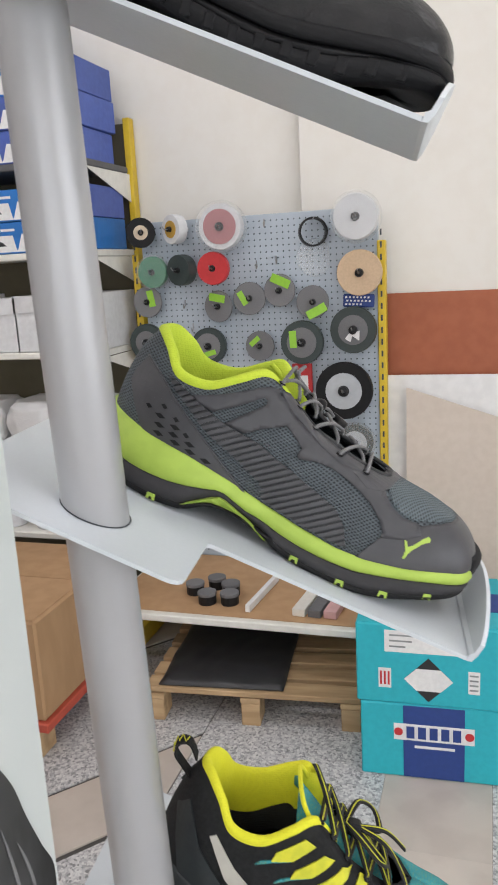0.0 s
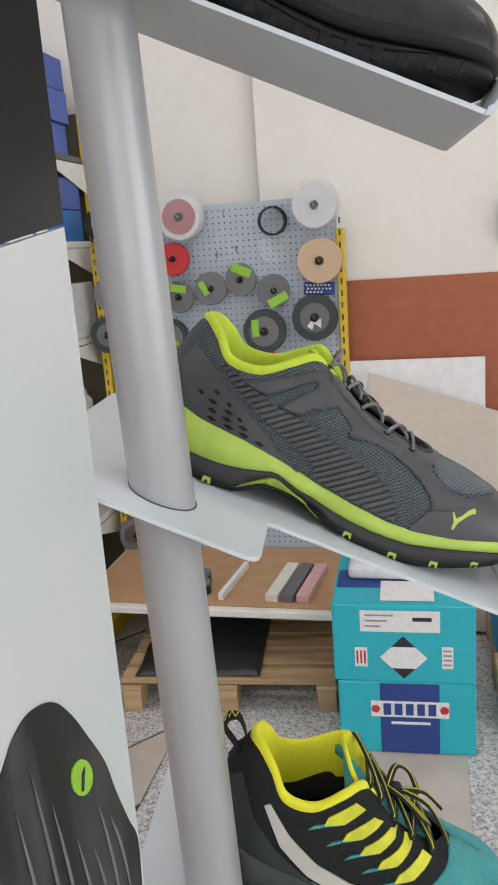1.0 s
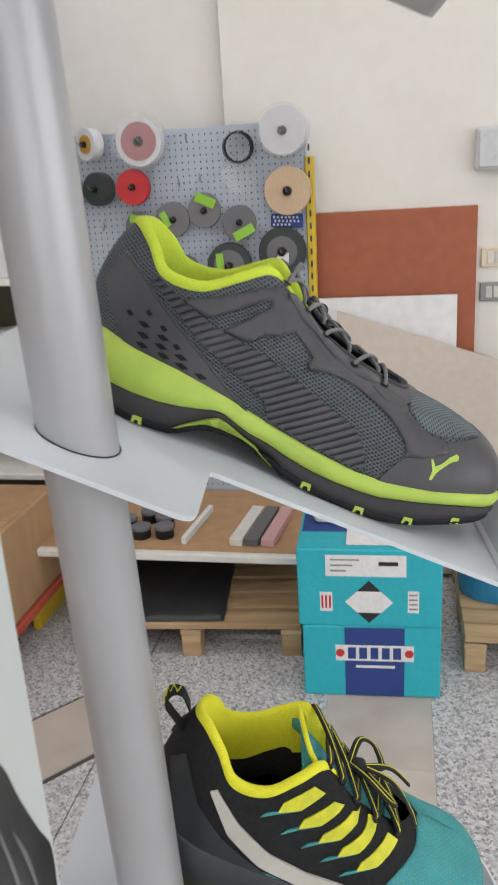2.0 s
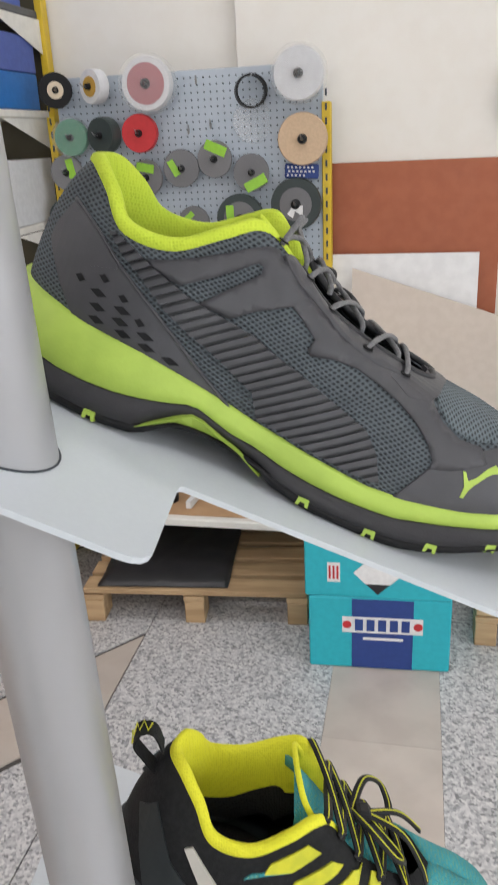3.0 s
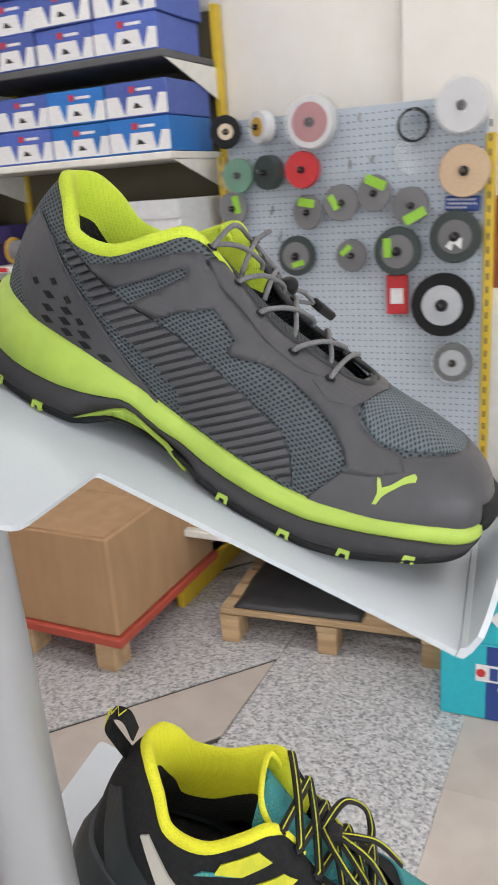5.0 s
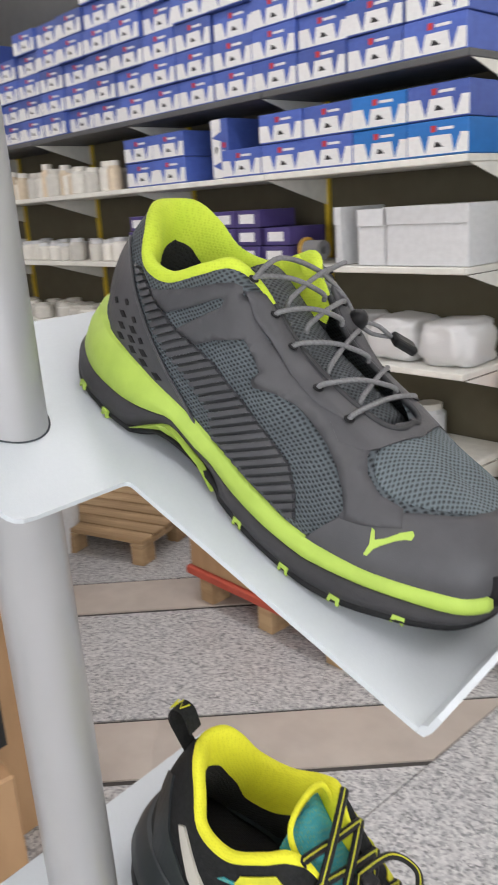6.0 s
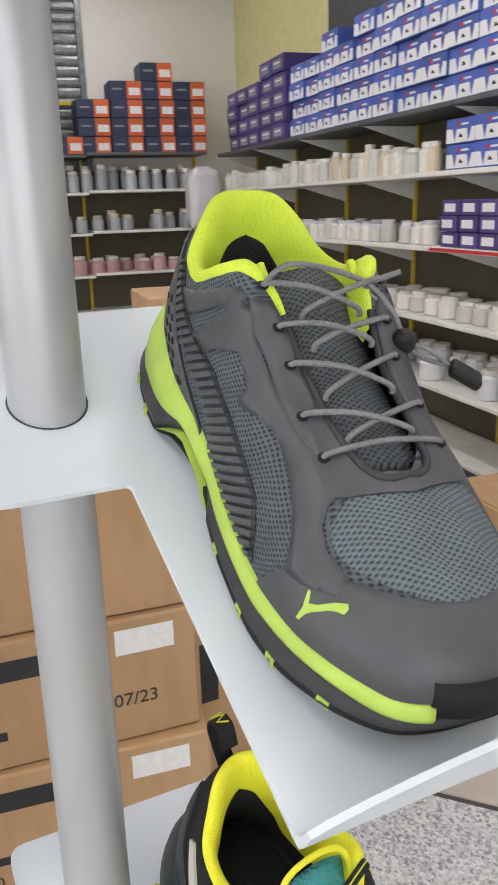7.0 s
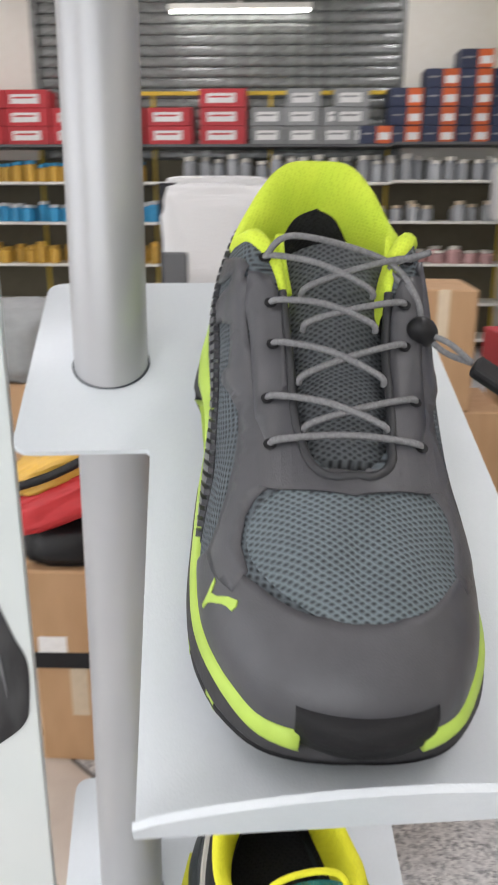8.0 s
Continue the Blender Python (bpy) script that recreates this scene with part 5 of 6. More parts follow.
def drape(outline, mode="side", lift=0.0014, step=0.004, bm=None):
    """Lay a flat outline on the upper as a raised patch with a rim."""
    bm = bm or bmesh.new()
    def dense(poly):
        o = []
        for k, p in enumerate(poly):
            q = poly[(k + 1) % len(poly)]
            n = max(1, int(math.hypot(q[0] - p[0], q[1] - p[1]) / step))
            o += [(p[0] + (q[0] - p[0]) * i / n, p[1] + (q[1] - p[1]) * i / n) for i in range(n)]
        return o
    rim = dense(outline)
    pts = [Vector(p) for p in rim]
    loops = [list(range(len(rim)))]
    xs, ys = [p[0] for p in rim], [p[1] for p in rim]
    def inside(x, y, poly):
        r = False
        for k in range(len(poly)):
            (x0, y0), (x1, y1) = poly[k], poly[k - 1]
            if (y0 > y) != (y1 > y) and x < (x1 - x0) * (y - y0) / (y1 - y0) + x0:
                r = not r
        return r
    gx = min(xs) + step / 2
    while gx < max(xs):
        gy = min(ys) + step / 2
        while gy < max(ys):
            if inside(gx, gy, rim) and min((gx - a) ** 2 + (gy - b) ** 2 for a, b in rim) > (step * 0.45) ** 2:
                pts.append(Vector((gx, gy)))
            gy += step
        gx += step
    v2, _, faces, *_ = delaunay_2d_cdt(pts, [], loops, 1, 1e-6)
    got = [cast(p.x, p.y, mode) for p in v2]
    top = [bm.verts.new(p + n * lift) for p, n in got]
    for f in faces:
        try:
            bm.faces.new([top[k] for k in f])
        except ValueError:
            pass
    count = {}
    for f in faces:
        for k in range(len(f)):
            e = (f[k], f[(k + 1) % len(f)])
            count[tuple(sorted(e))] = count.get(tuple(sorted(e)), 0) + 1
    low = {}
    for (a, b), c in count.items():
        if c == 1:
            for k in (a, b):
                if k not in low:
                    low[k] = bm.verts.new(got[k][0] - got[k][1] * 0.0006)
            bm.faces.new((top[a], top[b], low[b], low[a]))
    bmesh.ops.recalc_face_normals(bm, faces=bm.faces)
    return bm


def contour(n=120, out=0.0):
    """Feather edge all round, from the heel along the near side to the toe and back, with its s."""
    pts = []
    for far in (False, True):
        rng = range(n // 2) if not far else range(n // 2, 0, -1)
        for i in rng:
            s = i / (n // 2)
            p = skin(s, 0, far)
            e = 1e-3
            a, b = skin(max(s - e, 0), 0, far), skin(min(s + e, 1), 0, far)
            if i == 0:
                o = Vector((-1, 0, 0))
            elif i == n // 2:
                o = Vector((1, 0, 0))
            else:
                t = (b - a).normalized()
                o = Vector((t.y, -t.x, 0)).normalized() * (-1 if far else 1)
            pts.append((s, p, o, far))
    return pts


def curve(keys):
    xs, zs = [k[0] for k in keys], [k[1] for k in keys]
    return lambda x: float(np.interp(x, xs, zs))


def flare(s, far):
    """How far the sole spreads outward round the heel."""
    return (0.004 if far else 0.009) * min(1.0, max(0.0, (0.45 - s) / 0.25))


def band(z_top, z_low, out_top, out_low, near=0.02, s0=0.0, s1=1.0, bulge=0.0015, n=150, f0=0.2, f1=0.8, waist=0.0, toe=1.0):
    """A strip of sole round the feather edge between two height curves (of X), drawn in at the arch and the toe."""
    bm = bmesh.new()
    rows = []
    C = contour(n)
    use = [c for c in C if s0 <= c[0] <= s1]
    whole = len(use) == len(C)
    if not whole:
        # start at the near toe end, go back round the heel
        k = next(i for i, c in enumerate(C) if not (s0 <= c[0] <= s1))
        D = C[k:] + C[:k]
        use = [c for c in D if s0 <= c[0] <= s1]
    for s, p, o, far in use:
        zt, zl = z_top(p.x), z_low(p.x)
        q = Vector((p.x, p.y, 0))
        fl = flare(s, far)
        inset = waist * math.sin(math.pi * min(1.0, max(0.0, (p.x - 0.082) / 0.074))) ** 0.6
        tip = 1 - (1 - toe) * max(0.0, (s - 0.84) / 0.16)
        ot, ol = out_top * tip + f0 * fl - inset * 0.15, out_low * tip + f1 * fl - inset
        prof = [(-near, zt), (ot - 0.001, zt), (ot, zt - 0.0012), ((ot + ol) / 2 + bulge, (zt + zl) / 2), (ol, zl + 0.0008), (ol - 0.001, zl), (-near, zl)]
        rows.append([bm.verts.new(q + o * a + Vector((0, 0, b))) for a, b in prof])
    m = len(rows)
    for i in range(m if whole else m - 1):
        a, b = rows[i], rows[(i + 1) % m]
        for k in range(len(a) - 1):
            bm.faces.new((a[k], a[k + 1], b[k + 1], b[k]))
    if not whole:
        bm.faces.new(rows[0])
        bm.faces.new(rows[-1][::-1])
    bmesh.ops.recalc_face_normals(bm, faces=bm.faces)
    return bm


def collar_mesh(inner=False):
    """Padded edge round the foot opening, running out along the throat, with the lining inside."""
    path = []
    for far in (False, True):
        for i in (range(44, 0, -1) if not far else range(0, 45)):
            path.append(skin(i / 44 * 7.5 / 13, 1, far))
    bm = bmesh.new()
    rows = []
    last = len(path) - 1
    for i, p in enumerate(path):
        t = path[min(i + 1, last)] - path[max(i - 1, 0)]
        t.z = 0
        t.normalize()
        o = Vector((-t.y, t.x, 0))
        end = min(1.0, min(i, last - i) / 9 + 0.25)
        deep = 0.62 + 0.38 * min(1.0, abs(i - last / 2) / 16)
        if inner:
            prof = [(-0.0103, -0.0325 * deep), (-0.0095, -0.030 * deep - 0.016), (-0.006, -0.060)]
        else:
            prof = [(0.0018, -0.0044), (0.0026, -0.0020), (0.0018, 0.0008), (-0.0004, 0.0022), (-0.0030, 0.0020), (-0.0056, -0.0008), (-0.0076, -0.007 * deep), (-0.0088, -0.014 * deep), (-0.0094, -0.022 * deep), (-0.0100, -0.033 * deep)]
        rows.append([bm.verts.new(p + o * x * (end if x < 0 else 0.4 + 0.6 * end) + Vector((0, 0, z if z > -0.004 else z * end))) for x, z in prof])
    for a, b in zip(rows, rows[1:]):
        for k in range(len(a) - 1):
            bm.faces.new((a[k], a[k + 1], b[k + 1], b[k]))
    bmesh.ops.recalc_face_normals(bm, faces=bm.faces)
    return bm


def insole_mesh():
    bm = bmesh.new()
    ring = []
    for far in (False, True):
        for i in (range(0, 40) if not far else range(40, 0, -1)):
            p = skin(i / 40 * 0.75, 0.12, far)
            ring.append(bm.verts.new((p.x * 0.96 + 0.004, p.y * 0.9, 0.052 - 0.06 * p.x)))
    bm.faces.new(ring)
    bmesh.ops.triangulate(bm, faces=bm.faces[:])
    bmesh.ops.recalc_face_normals(bm, faces=bm.faces)
    return bm


def tongue_mesh(low=0.0):
    """Padded tongue: rises out of the throat towards the ankle."""
    bm = bmesh.new()
    rows = []
    for i in range(15):
        t = i / 14
        x = 0.206 - 0.106 * t
        zc = TONGUE(x) - low * t * t
        w = 0.021 + 0.006 * t
        row = []
        for j in range(13):
            v = j / 12 * 2 - 1
            drop = 0.0055 * abs(v) ** 2 * (1 + 1.2 * t)
            row.append(bm.verts.new((x, v * w, zc - drop + 0.0008 * math.sin(8 * math.pi * t) * (1 - abs(v)))))
        for j in range(12, -1, -1):
            v = j / 12 * 2 - 1
            row.append(bm.verts.new((x + 0.002, v * w * 0.95, zc - 0.0055 * abs(v) ** 2 * (1 + 1.2 * t) - 0.006)))
        rows.append(row)
    for a, b in zip(rows, rows[1:]):
        for k in range(len(a)):
            bm.faces.new((a[k], a[(k + 1) % len(a)], b[(k + 1) % len(b)], b[k]))
    bm.faces.new(rows[0])
    bm.faces.new(rows[-1][::-1])
    bmesh.ops.recalc_face_normals(bm, faces=bm.faces)
    return bm


def toe_cap_mesh(lift=0.0013, keys=None):
    """Smooth cap over the toe, in terms of s and q."""
    keys = keys or [(0.675, 0.0), (0.695, 0.15), (0.71, 0.26), (0.74, 0.35), (0.77, 0.41), (0.815, 0.49), (0.865, 0.56), (0.93, 0.66), (1.0, 0.70)]
    lim = curve(keys)
    bm = bmesh.new()
    s0, n, m = keys[0][0], 46, 12
    for far in (False, True):
        rows = []
        for i in range(n + 1):
            s = s0 + (1 - s0) * i / n
            row = []
            for j in range(m + 1):
                q = lim(s) * j / m
                p = skin(s, q, far)
                e = 1e-3
                du, dv = skin(min(s + e, 1), q, far) - skin(max(s - e, 0), q, far), skin(s, q + e, far) - skin(s, q - e, far)
                nn = du.cross(dv).normalized()
                if nn.dot(Vector((p.x - 0.2, p.y, p.z - 0.02))) < 0:
                    nn = -nn
                if i == n:
                    nn = Vector((nn.x, 0, nn.z)).normalized()
                row.append(bm.verts.new(p + nn * lift))
                if j == m:
                    row.append(bm.verts.new(p - nn * 0.0006))
            rows.append(row)
        for a, b in zip(rows, rows[1:]):
            for k in range(len(a) - 1):
                try:
                    bm.faces.new((a[k], a[k + 1], b[k + 1], b[k]))
                except ValueError:
                    pass
    bmesh.ops.remove_doubles(bm, verts=bm.verts[:], dist=1e-5)
    bmesh.ops.recalc_face_normals(bm, faces=bm.faces)
    return bm


SH = dict(
    knit=knit("grey_teal_knit", (0.088, 0.106, 0.118), (0.006, 0.008, 0.010), 450, (0.78, 1, 1.3), turn=(math.pi / 2, 0, 0.95), jitter=0.12, lo=0.12, hi=0.46, flat=True),
    vamp=knit("grey_blue_open_mesh", (0.125, 0.155, 0.168), (0.022, 0.029, 0.033), 430, (1.25, 0.8, 1), turn=(0, 0, 0.85), jitter=0.08, lo=0.12, hi=0.48, flat=True),
    grey=mat("grey_moulded_overlay", (0.058, 0.058, 0.064), 0.42, second=(0.053, 0.053, 0.059), scale=120, bump=0.12, bump_scale=1400, wear=0.06, wear_scale=25),
    grey_dark=mat("dark_grey_overlay", (0.022, 0.023, 0.026), 0.5, scale=120, bump=0.15, bump_scale=1200),
    tongue=knit("grey_tongue_mesh", (0.090, 0.100, 0.108), (0.012, 0.015, 0.017), 430, (1.25, 0.8, 1), turn=(0, 0, 0.85), jitter=0.15, lo=0.12, hi=0.48, flat=True),
    lime=mat("lime_foam", (0.42, 0.58, 0.09), 0.55, second=(0.38, 0.53, 0.08), scale=60, bump=0.15, bump_scale=500, wear=0.06, wear_scale=30),
    lime_knit=knit("lime_padded_mesh", (0.58, 0.72, 0.05), (0.50, 0.63, 0.04), 620, (1, 1, 1), 0.8, 0.35),
    sole=mat("dark_grey_rubber", (0.044, 0.043, 0.046), 0.6, scale=150, bump=0.2, bump_scale=900),
    lace=mat("grey_cord", (0.19, 0.19, 0.195), 0.6, second=(0.14, 0.14, 0.145), scale=700, bump=0.4, bump_scale=1500),
    lining=knit("black_lining", (0.03, 0.03, 0.032), (0.008, 0.008, 0.009), 500),
    yellow_knit=knit("yellow_padded_mesh", (0.78, 0.76, 0.03), (0.68, 0.66, 0.025), 620, (1, 1, 1), 0.8, 0.35),
    black_tex=mat("black_textile", (0.009, 0.0095, 0.010), 0.75, second=(0.016, 0.017, 0.0175), scale=300, bump=0.4, bump_scale=900),
    slate=mat("dark_slate_rubber", (0.020, 0.026, 0.028), 0.5, second=(0.017, 0.022, 0.024), scale=100, bump=0.1),
    teal_knit=knit("teal_speckled_knit", (0.03, 0.27, 0.30), (0.12, 0.30, 0.20), 380, (1, 1.6, 1)),
    yellow_print=mat("yellow_print", (0.66, 0.64, 0.03), 0.6, second=(0.55, 0.56, 0.03), scale=120, bump=0.2, bump_scale=900),
    pale=mat("off_white_leather", (0.52, 0.50, 0.44), 0.5, scale=90, bump=0.1),
    leather=mat("black_leather", (0.016, 0.016, 0.017), 0.33, second=(0.022, 0.022, 0.023), scale=90, bump=0.35, bump_scale=450),
)

for _m in (SH["black_tex"], SH["sole"], SH["lining"], SH["leather"], M["black_rubber"], M["black_plastic"]):
    _m.node_tree.nodes["Principled BSDF"].inputs["Specular IOR Level"].default_value = 0.25

S_TOP = curve([(0.0, 0.0635), (0.026, 0.0605), (0.045, 0.0568), (0.0775, 0.0538), (0.0925, 0.0511), (0.108, 0.0475), (0.139, 0.0394), (0.17, 0.0334), (0.2, 0.0290), (0.22, 0.0290), (0.25, 0.0322), (0.265, 0.0347), (0.28, 0.0365), (0.30, 0.038)])
S_MID = curve([(0.0, 0.037), (0.027, 0.0355), (0.039, 0.0329), (0.054, 0.0315), (0.069, 0.0317), (0.083, 0.0335), (0.0967, 0.0362), (0.105, 0.0380), (0.111, 0.0374), (0.12, 0.0336), (0.13, 0.0299), (0.143, 0.0274), (0.159, 0.0230), (0.174, 0.0203), (0.19, 0.0185), (0.204, 0.0181), (0.219, 0.0184), (0.232, 0.0208), (0.245, 0.0232), (0.258, 0.0255), (0.27, 0.0272), (0.30, 0.029)])
S_LOW = curve([(0.0, 0.030), (0.012, 0.0255), (0.034, 0.0212), (0.061, 0.0180), (0.0877, 0.0200), (0.1, 0.0252), (0.111, 0.0252), (0.12, 0.0238), (0.13, 0.0220), (0.14, 0.0190), (0.1495, 0.0175), (0.163, 0.0145), (0.179, 0.0105), (0.195, 0.0085), (0.21, 0.0080), (0.225, 0.0083), (0.238, 0.0102), (0.251, 0.0135), (0.264, 0.0170), (0.28, 0.0200), (0.30, 0.0235)])
FLOOR = lambda x: 0.0038 + (0.2 - x) * 0.064 if x < 0.225 else 0.0022 + (x - 0.225) * 0.14


def tread_low(x):
    """Underside of a sole: on the sheet, but for the arch and the toe spring."""
    return max(S_LOW(x) - 0.0052, FLOOR(x))


def place_shoe(tray_shift, v, w=0.0, back=0.105, turn=-3.3, dip=-2.1):
    """Toe down the slope; turned and dipped about the ball of the foot."""
    return slope_frame(tray_shift) @ pose(0.22 - back, v, w, 0, dip, turn) @ pose(-0.22, 0, 0)


def main_shoe():
    t = thing("sports_shoe", "grey knit safety sneaker with lime collar and midsole on a tray", "shoe", "shoes on display", place_shoe((0, 0, 0), 0.0818))
    up = part("upper", upper_mesh(), SH["knit"], t, smooth=True)
    # sole
    ms = part("midsole", band(S_TOP, S_MID, 0.0022, 0.0032, s1=0.955), SH["lime"], t, "lime foam midsole", smooth=True)
    part("outsole", band(S_MID, S_LOW, 0.0036, 0.0048, 0.035, f0=0.8, f1=0.85, waist=0.010, toe=0.1), SH["sole"], t, "dark grey rubber outsole", smooth=True)
    part("tread", band(lambda x: S_LOW(x) + 0.0012, tread_low, 0.0048, 0.0028, 0.035, f0=0.85, f1=0.8, waist=0.012, toe=-0.4), M["black_rubber"], t, "black rubber tread", smooth=True)
    part("arch_inlay", drape_sole([(0.084, 0.0196), (0.0936, 0.0256), (0.1035, 0.0316), (0.1087, 0.0335), (0.115, 0.0319), (0.1253, 0.0267), (0.1353, 0.0228), (0.1504, 0.0140), (0.1500, 0.0134), (0.1396, 0.0182), (0.1296, 0.0222), (0.1203, 0.0239), (0.1111, 0.0254), (0.1023, 0.0257), (0.0932, 0.0213), (0.084, 0.0190)], 0.0030, (0.0014, -0.0045)), SH["lime"], t)
    for x in (0.033, 0.0615, 0.175, 0.211, 0.2416, 0.270):
        part("tread_stud", stud_mesh(x), SH["lime"], t)
    # overlays on the near side and, mirrored, the far side
    eyestay = [(0.0642, 0.0955), (0.0755, 0.099), (0.0877, 0.1045), (0.0993, 0.1105), (0.110, 0.1165), (0.1175, 0.1195), (0.1265, 0.1180), (0.134, 0.1110), (0.142, 0.1030), (0.154, 0.0958), (0.168, 0.0905), (0.18, 0.0868), (0.193, 0.0832), (0.206, 0.0805), (0.2140, 0.0790), (0.2175, 0.0755), (0.2205, 0.0715), (0.2265, 0.0665), (0.2369, 0.0620), (0.2492, 0.0610), (0.2541, 0.0550), (0.2386, 0.0490), (0.2265, 0.0468), (0.2271, 0.0509), (0.2218, 0.0575), (0.2127, 0.0648), (0.202, 0.0705), (0.1885, 0.0755), (0.1772, 0.0788), (0.1653, 0.0801), (0.1534, 0.0785), (0.1508, 0.0812), (0.1528, 0.0862), (0.1447, 0.0925), (0.1372, 0.0975), (0.1209, 0.0900), (0.111, 0.0831), (0.0949, 0.0852), (0.1052, 0.0950), (0.1184, 0.1070), (0.1182, 0.1105), (0.1153, 0.1112), (0.0983, 0.0990), (0.0841, 0.0902), (0.0788, 0.0906), (0.0673, 0.094)]
    for mode in ("side", "far"):
        part("eyestay", drape(eyestay, mode, 0.0016, 0.0035), SH["grey"], t, smooth=True)
    part("toe_cap", toe_cap_mesh(), SH["grey"], t, "smooth grey moulded toe cap", smooth=True)
    seam = [(0.0204, 0.1085), (0.036, 0.1005), (0.0528, 0.089), (0.0682, 0.0795), (0.0865, 0.068), (0.1044, 0.0553), (0.1222, 0.0435), (0.1335, 0.0372)]
    part("heel_panel", drape([(0.0135, 0.0944), (0.0125, 0.087), (0.0219, 0.0744), (0.031, 0.0638), (0.0402, 0.0544), (0.06, 0.0520), (0.09, 0.0490), (0.115, 0.0430), (0.1300, 0.0372)] + seam[::-1], "side", 0.0013), SH["grey"], t, "grey moulded heel panel with vent slots")
    fine = smooth_line([(x, 0, z) for x, z in seam], 6)
    ridge = [p + n * 0.0014 for p, n in (cast(q.x, q.z, "side") for q in fine)]
    part("heel_seam", tube(ridge, 0.0009, 8), SH["grey"], t, smooth=True)
    part("heel_recess", drape([(0.0350, 0.0870), (0.0500, 0.0905), (0.0530, 0.0868), (0.0375, 0.0828)], "side", 0.0017, 0.003), SH["grey"], t)
    part("heel_panel", drape([(0.006, 0.100), (0.018, 0.1085), (0.046, 0.0800), (0.090, 0.0530), (0.134, 0.0345), (0.09, 0.0415), (0.026, 0.0545), (0.009, 0.086)], "far", 0.0013), SH["grey"], t)
    vents = [(0.036, 0.0765), (0.048, 0.0805), (0.047, 0.0730), (0.060, 0.0750), (0.0485, 0.0665), (0.061, 0.0695), (0.0495, 0.0605), (0.0615, 0.0640), (0.0710, 0.0672), (0.0645, 0.0590), (0.0755, 0.0620), (0.0775, 0.0570), (0.0905, 0.0548)]
    for k, (x, z) in enumerate(vents):
        w = 0.0028 if k in (0, 1, 3, 8) else 0.0046
        part("vent_slot", drape([(x - w, z + 0.0004), (x - 0.0004, z + 0.0018), (x + w, z - 0.0004), (x + 0.0004, z - 0.0020)], "side", 0.0018, 0.003), M["black_rubber"], t)
    region = [(0.0465, 0.1015), (0.0566, 0.0983), (0.0673, 0.094), (0.079, 0.0901), (0.0888, 0.0867), (0.1009, 0.0839), (0.1143, 0.0814), (0.1248, 0.0793), (0.138, 0.0738), (0.1508, 0.0697), (0.1642, 0.0645), (0.1775, 0.0595), (0.1909, 0.0545), (0.2001, 0.0452), (0.2065, 0.0320), (0.19, 0.0328), (0.17, 0.0356), (0.155, 0.0384), (0.139, 0.0416), (0.1327, 0.0533), (0.1236, 0.0574), (0.11, 0.0644), (0.0941, 0.0706), (0.0807, 0.0771), (0.0656, 0.0868), (0.0523, 0.0941), (0.043, 0.1010)]
    part("rib_panel", drape(region, "side", 0.0006), SH["grey_dark"], t)
    ang = radians(33)
    nx, nz = -math.sin(ang), math.cos(ang)
    d = 0.075
    while d > -0.10:
        poly = clip_poly(clip_poly(region, nx, nz, d), -nx, -nz, -(d - 0.0026))
        if len(poly) > 2 and max(p[0] for p in poly) - min(p[0] for p in poly) > 0.004:
            part("rib", drape(poly, "side", 0.0028, 0.005), SH["grey"], t)
        d -= 0.00445
    # vamp mesh
    vamp = [(0.2262, 0.002), (0.2235, 0.018), (0.2215, 0.031), (0.2275, 0.0405), (0.238, 0.0430), (0.252, 0.0400), (0.266, 0.0310), (0.276, 0.0170), (0.2795, 0.003), (0.276, -0.0115), (0.266, -0.0245), (0.252, -0.0345), (0.238, -0.0390), (0.2275, -0.0365), (0.2210, -0.0270), (0.2230, -0.015)]
    part("vamp", drape([(p.x, p.y) for p in smooth_line([(x, y, 0) for x, y in vamp], 3, True)], "top", 0.0009), SH["vamp"], t, "grey-blue open mesh vamp", smooth=True)
    half = [(0.2140, 0.0130), (0.206, 0.0165), (0.196, 0.0200), (0.194, 0.0360), (0.206, 0.0400), (0.2175, 0.0345), (0.2215, 0.0270), (0.2240, 0.0160)]
    part("eyestay_front", drape([(0.2170, 0.0)] + half + [(0.2275, 0.0)] + [(x, -y) for x, y in half[::-1]], "top", 0.0018), SH["grey"], t)
    for sgn in (1, -0.93):
        strip = [(0.1245, -0.0385), (0.1290, -0.0290), (0.140, -0.0250), (0.157, -0.0228), (0.180, -0.0208), (0.198, -0.0195), (0.204, -0.0300), (0.186, -0.0350), (0.165, -0.0365), (0.148, -0.0375), (0.136, -0.0395)]
        part("lace_stay", drape([(x, y * sgn) for x, y in (strip if sgn > 0 else strip[::-1])], "top", 0.0020), SH["grey"], t, smooth=True)
    part("collar", collar_mesh(), SH["lime_knit"], t, "lime padded collar", smooth=True)
    part("lining", collar_mesh(True), SH["lining"], t, "black inner lining", smooth=True)
    part("insole", insole_mesh(), SH["lining"], t)
    part("tongue", tongue_mesh(0.009), SH["tongue"], t, smooth=True)
    for sgn in (-1, 1):
        part("tongue_edge", tube(smooth_line([(0.128, sgn * 0.0215, 0.108), (0.110, sgn * 0.0245, 0.1195), (0.102, sgn * 0.025, 0.124)], 5), 0.0022, 8), SH["lime_knit"], t, smooth=True)
    # piping round the throat
    side = [skin(7.3 / 13 + k / 30 * 1.7 / 13, 1, False) for k in range(31)]
    front = [cast(x, y, "top")[0] for x, y in ((0.2090, -0.0165), (0.2160, -0.0125), (0.2192, -0.006), (0.2200, 0.0), (0.2192, 0.006), (0.2160, 0.0125), (0.2090, 0.0165))]
    rim = side + front + [skin(9.0 / 13 - k / 30 * 1.7 / 13, 1, True) for k in range(31)]
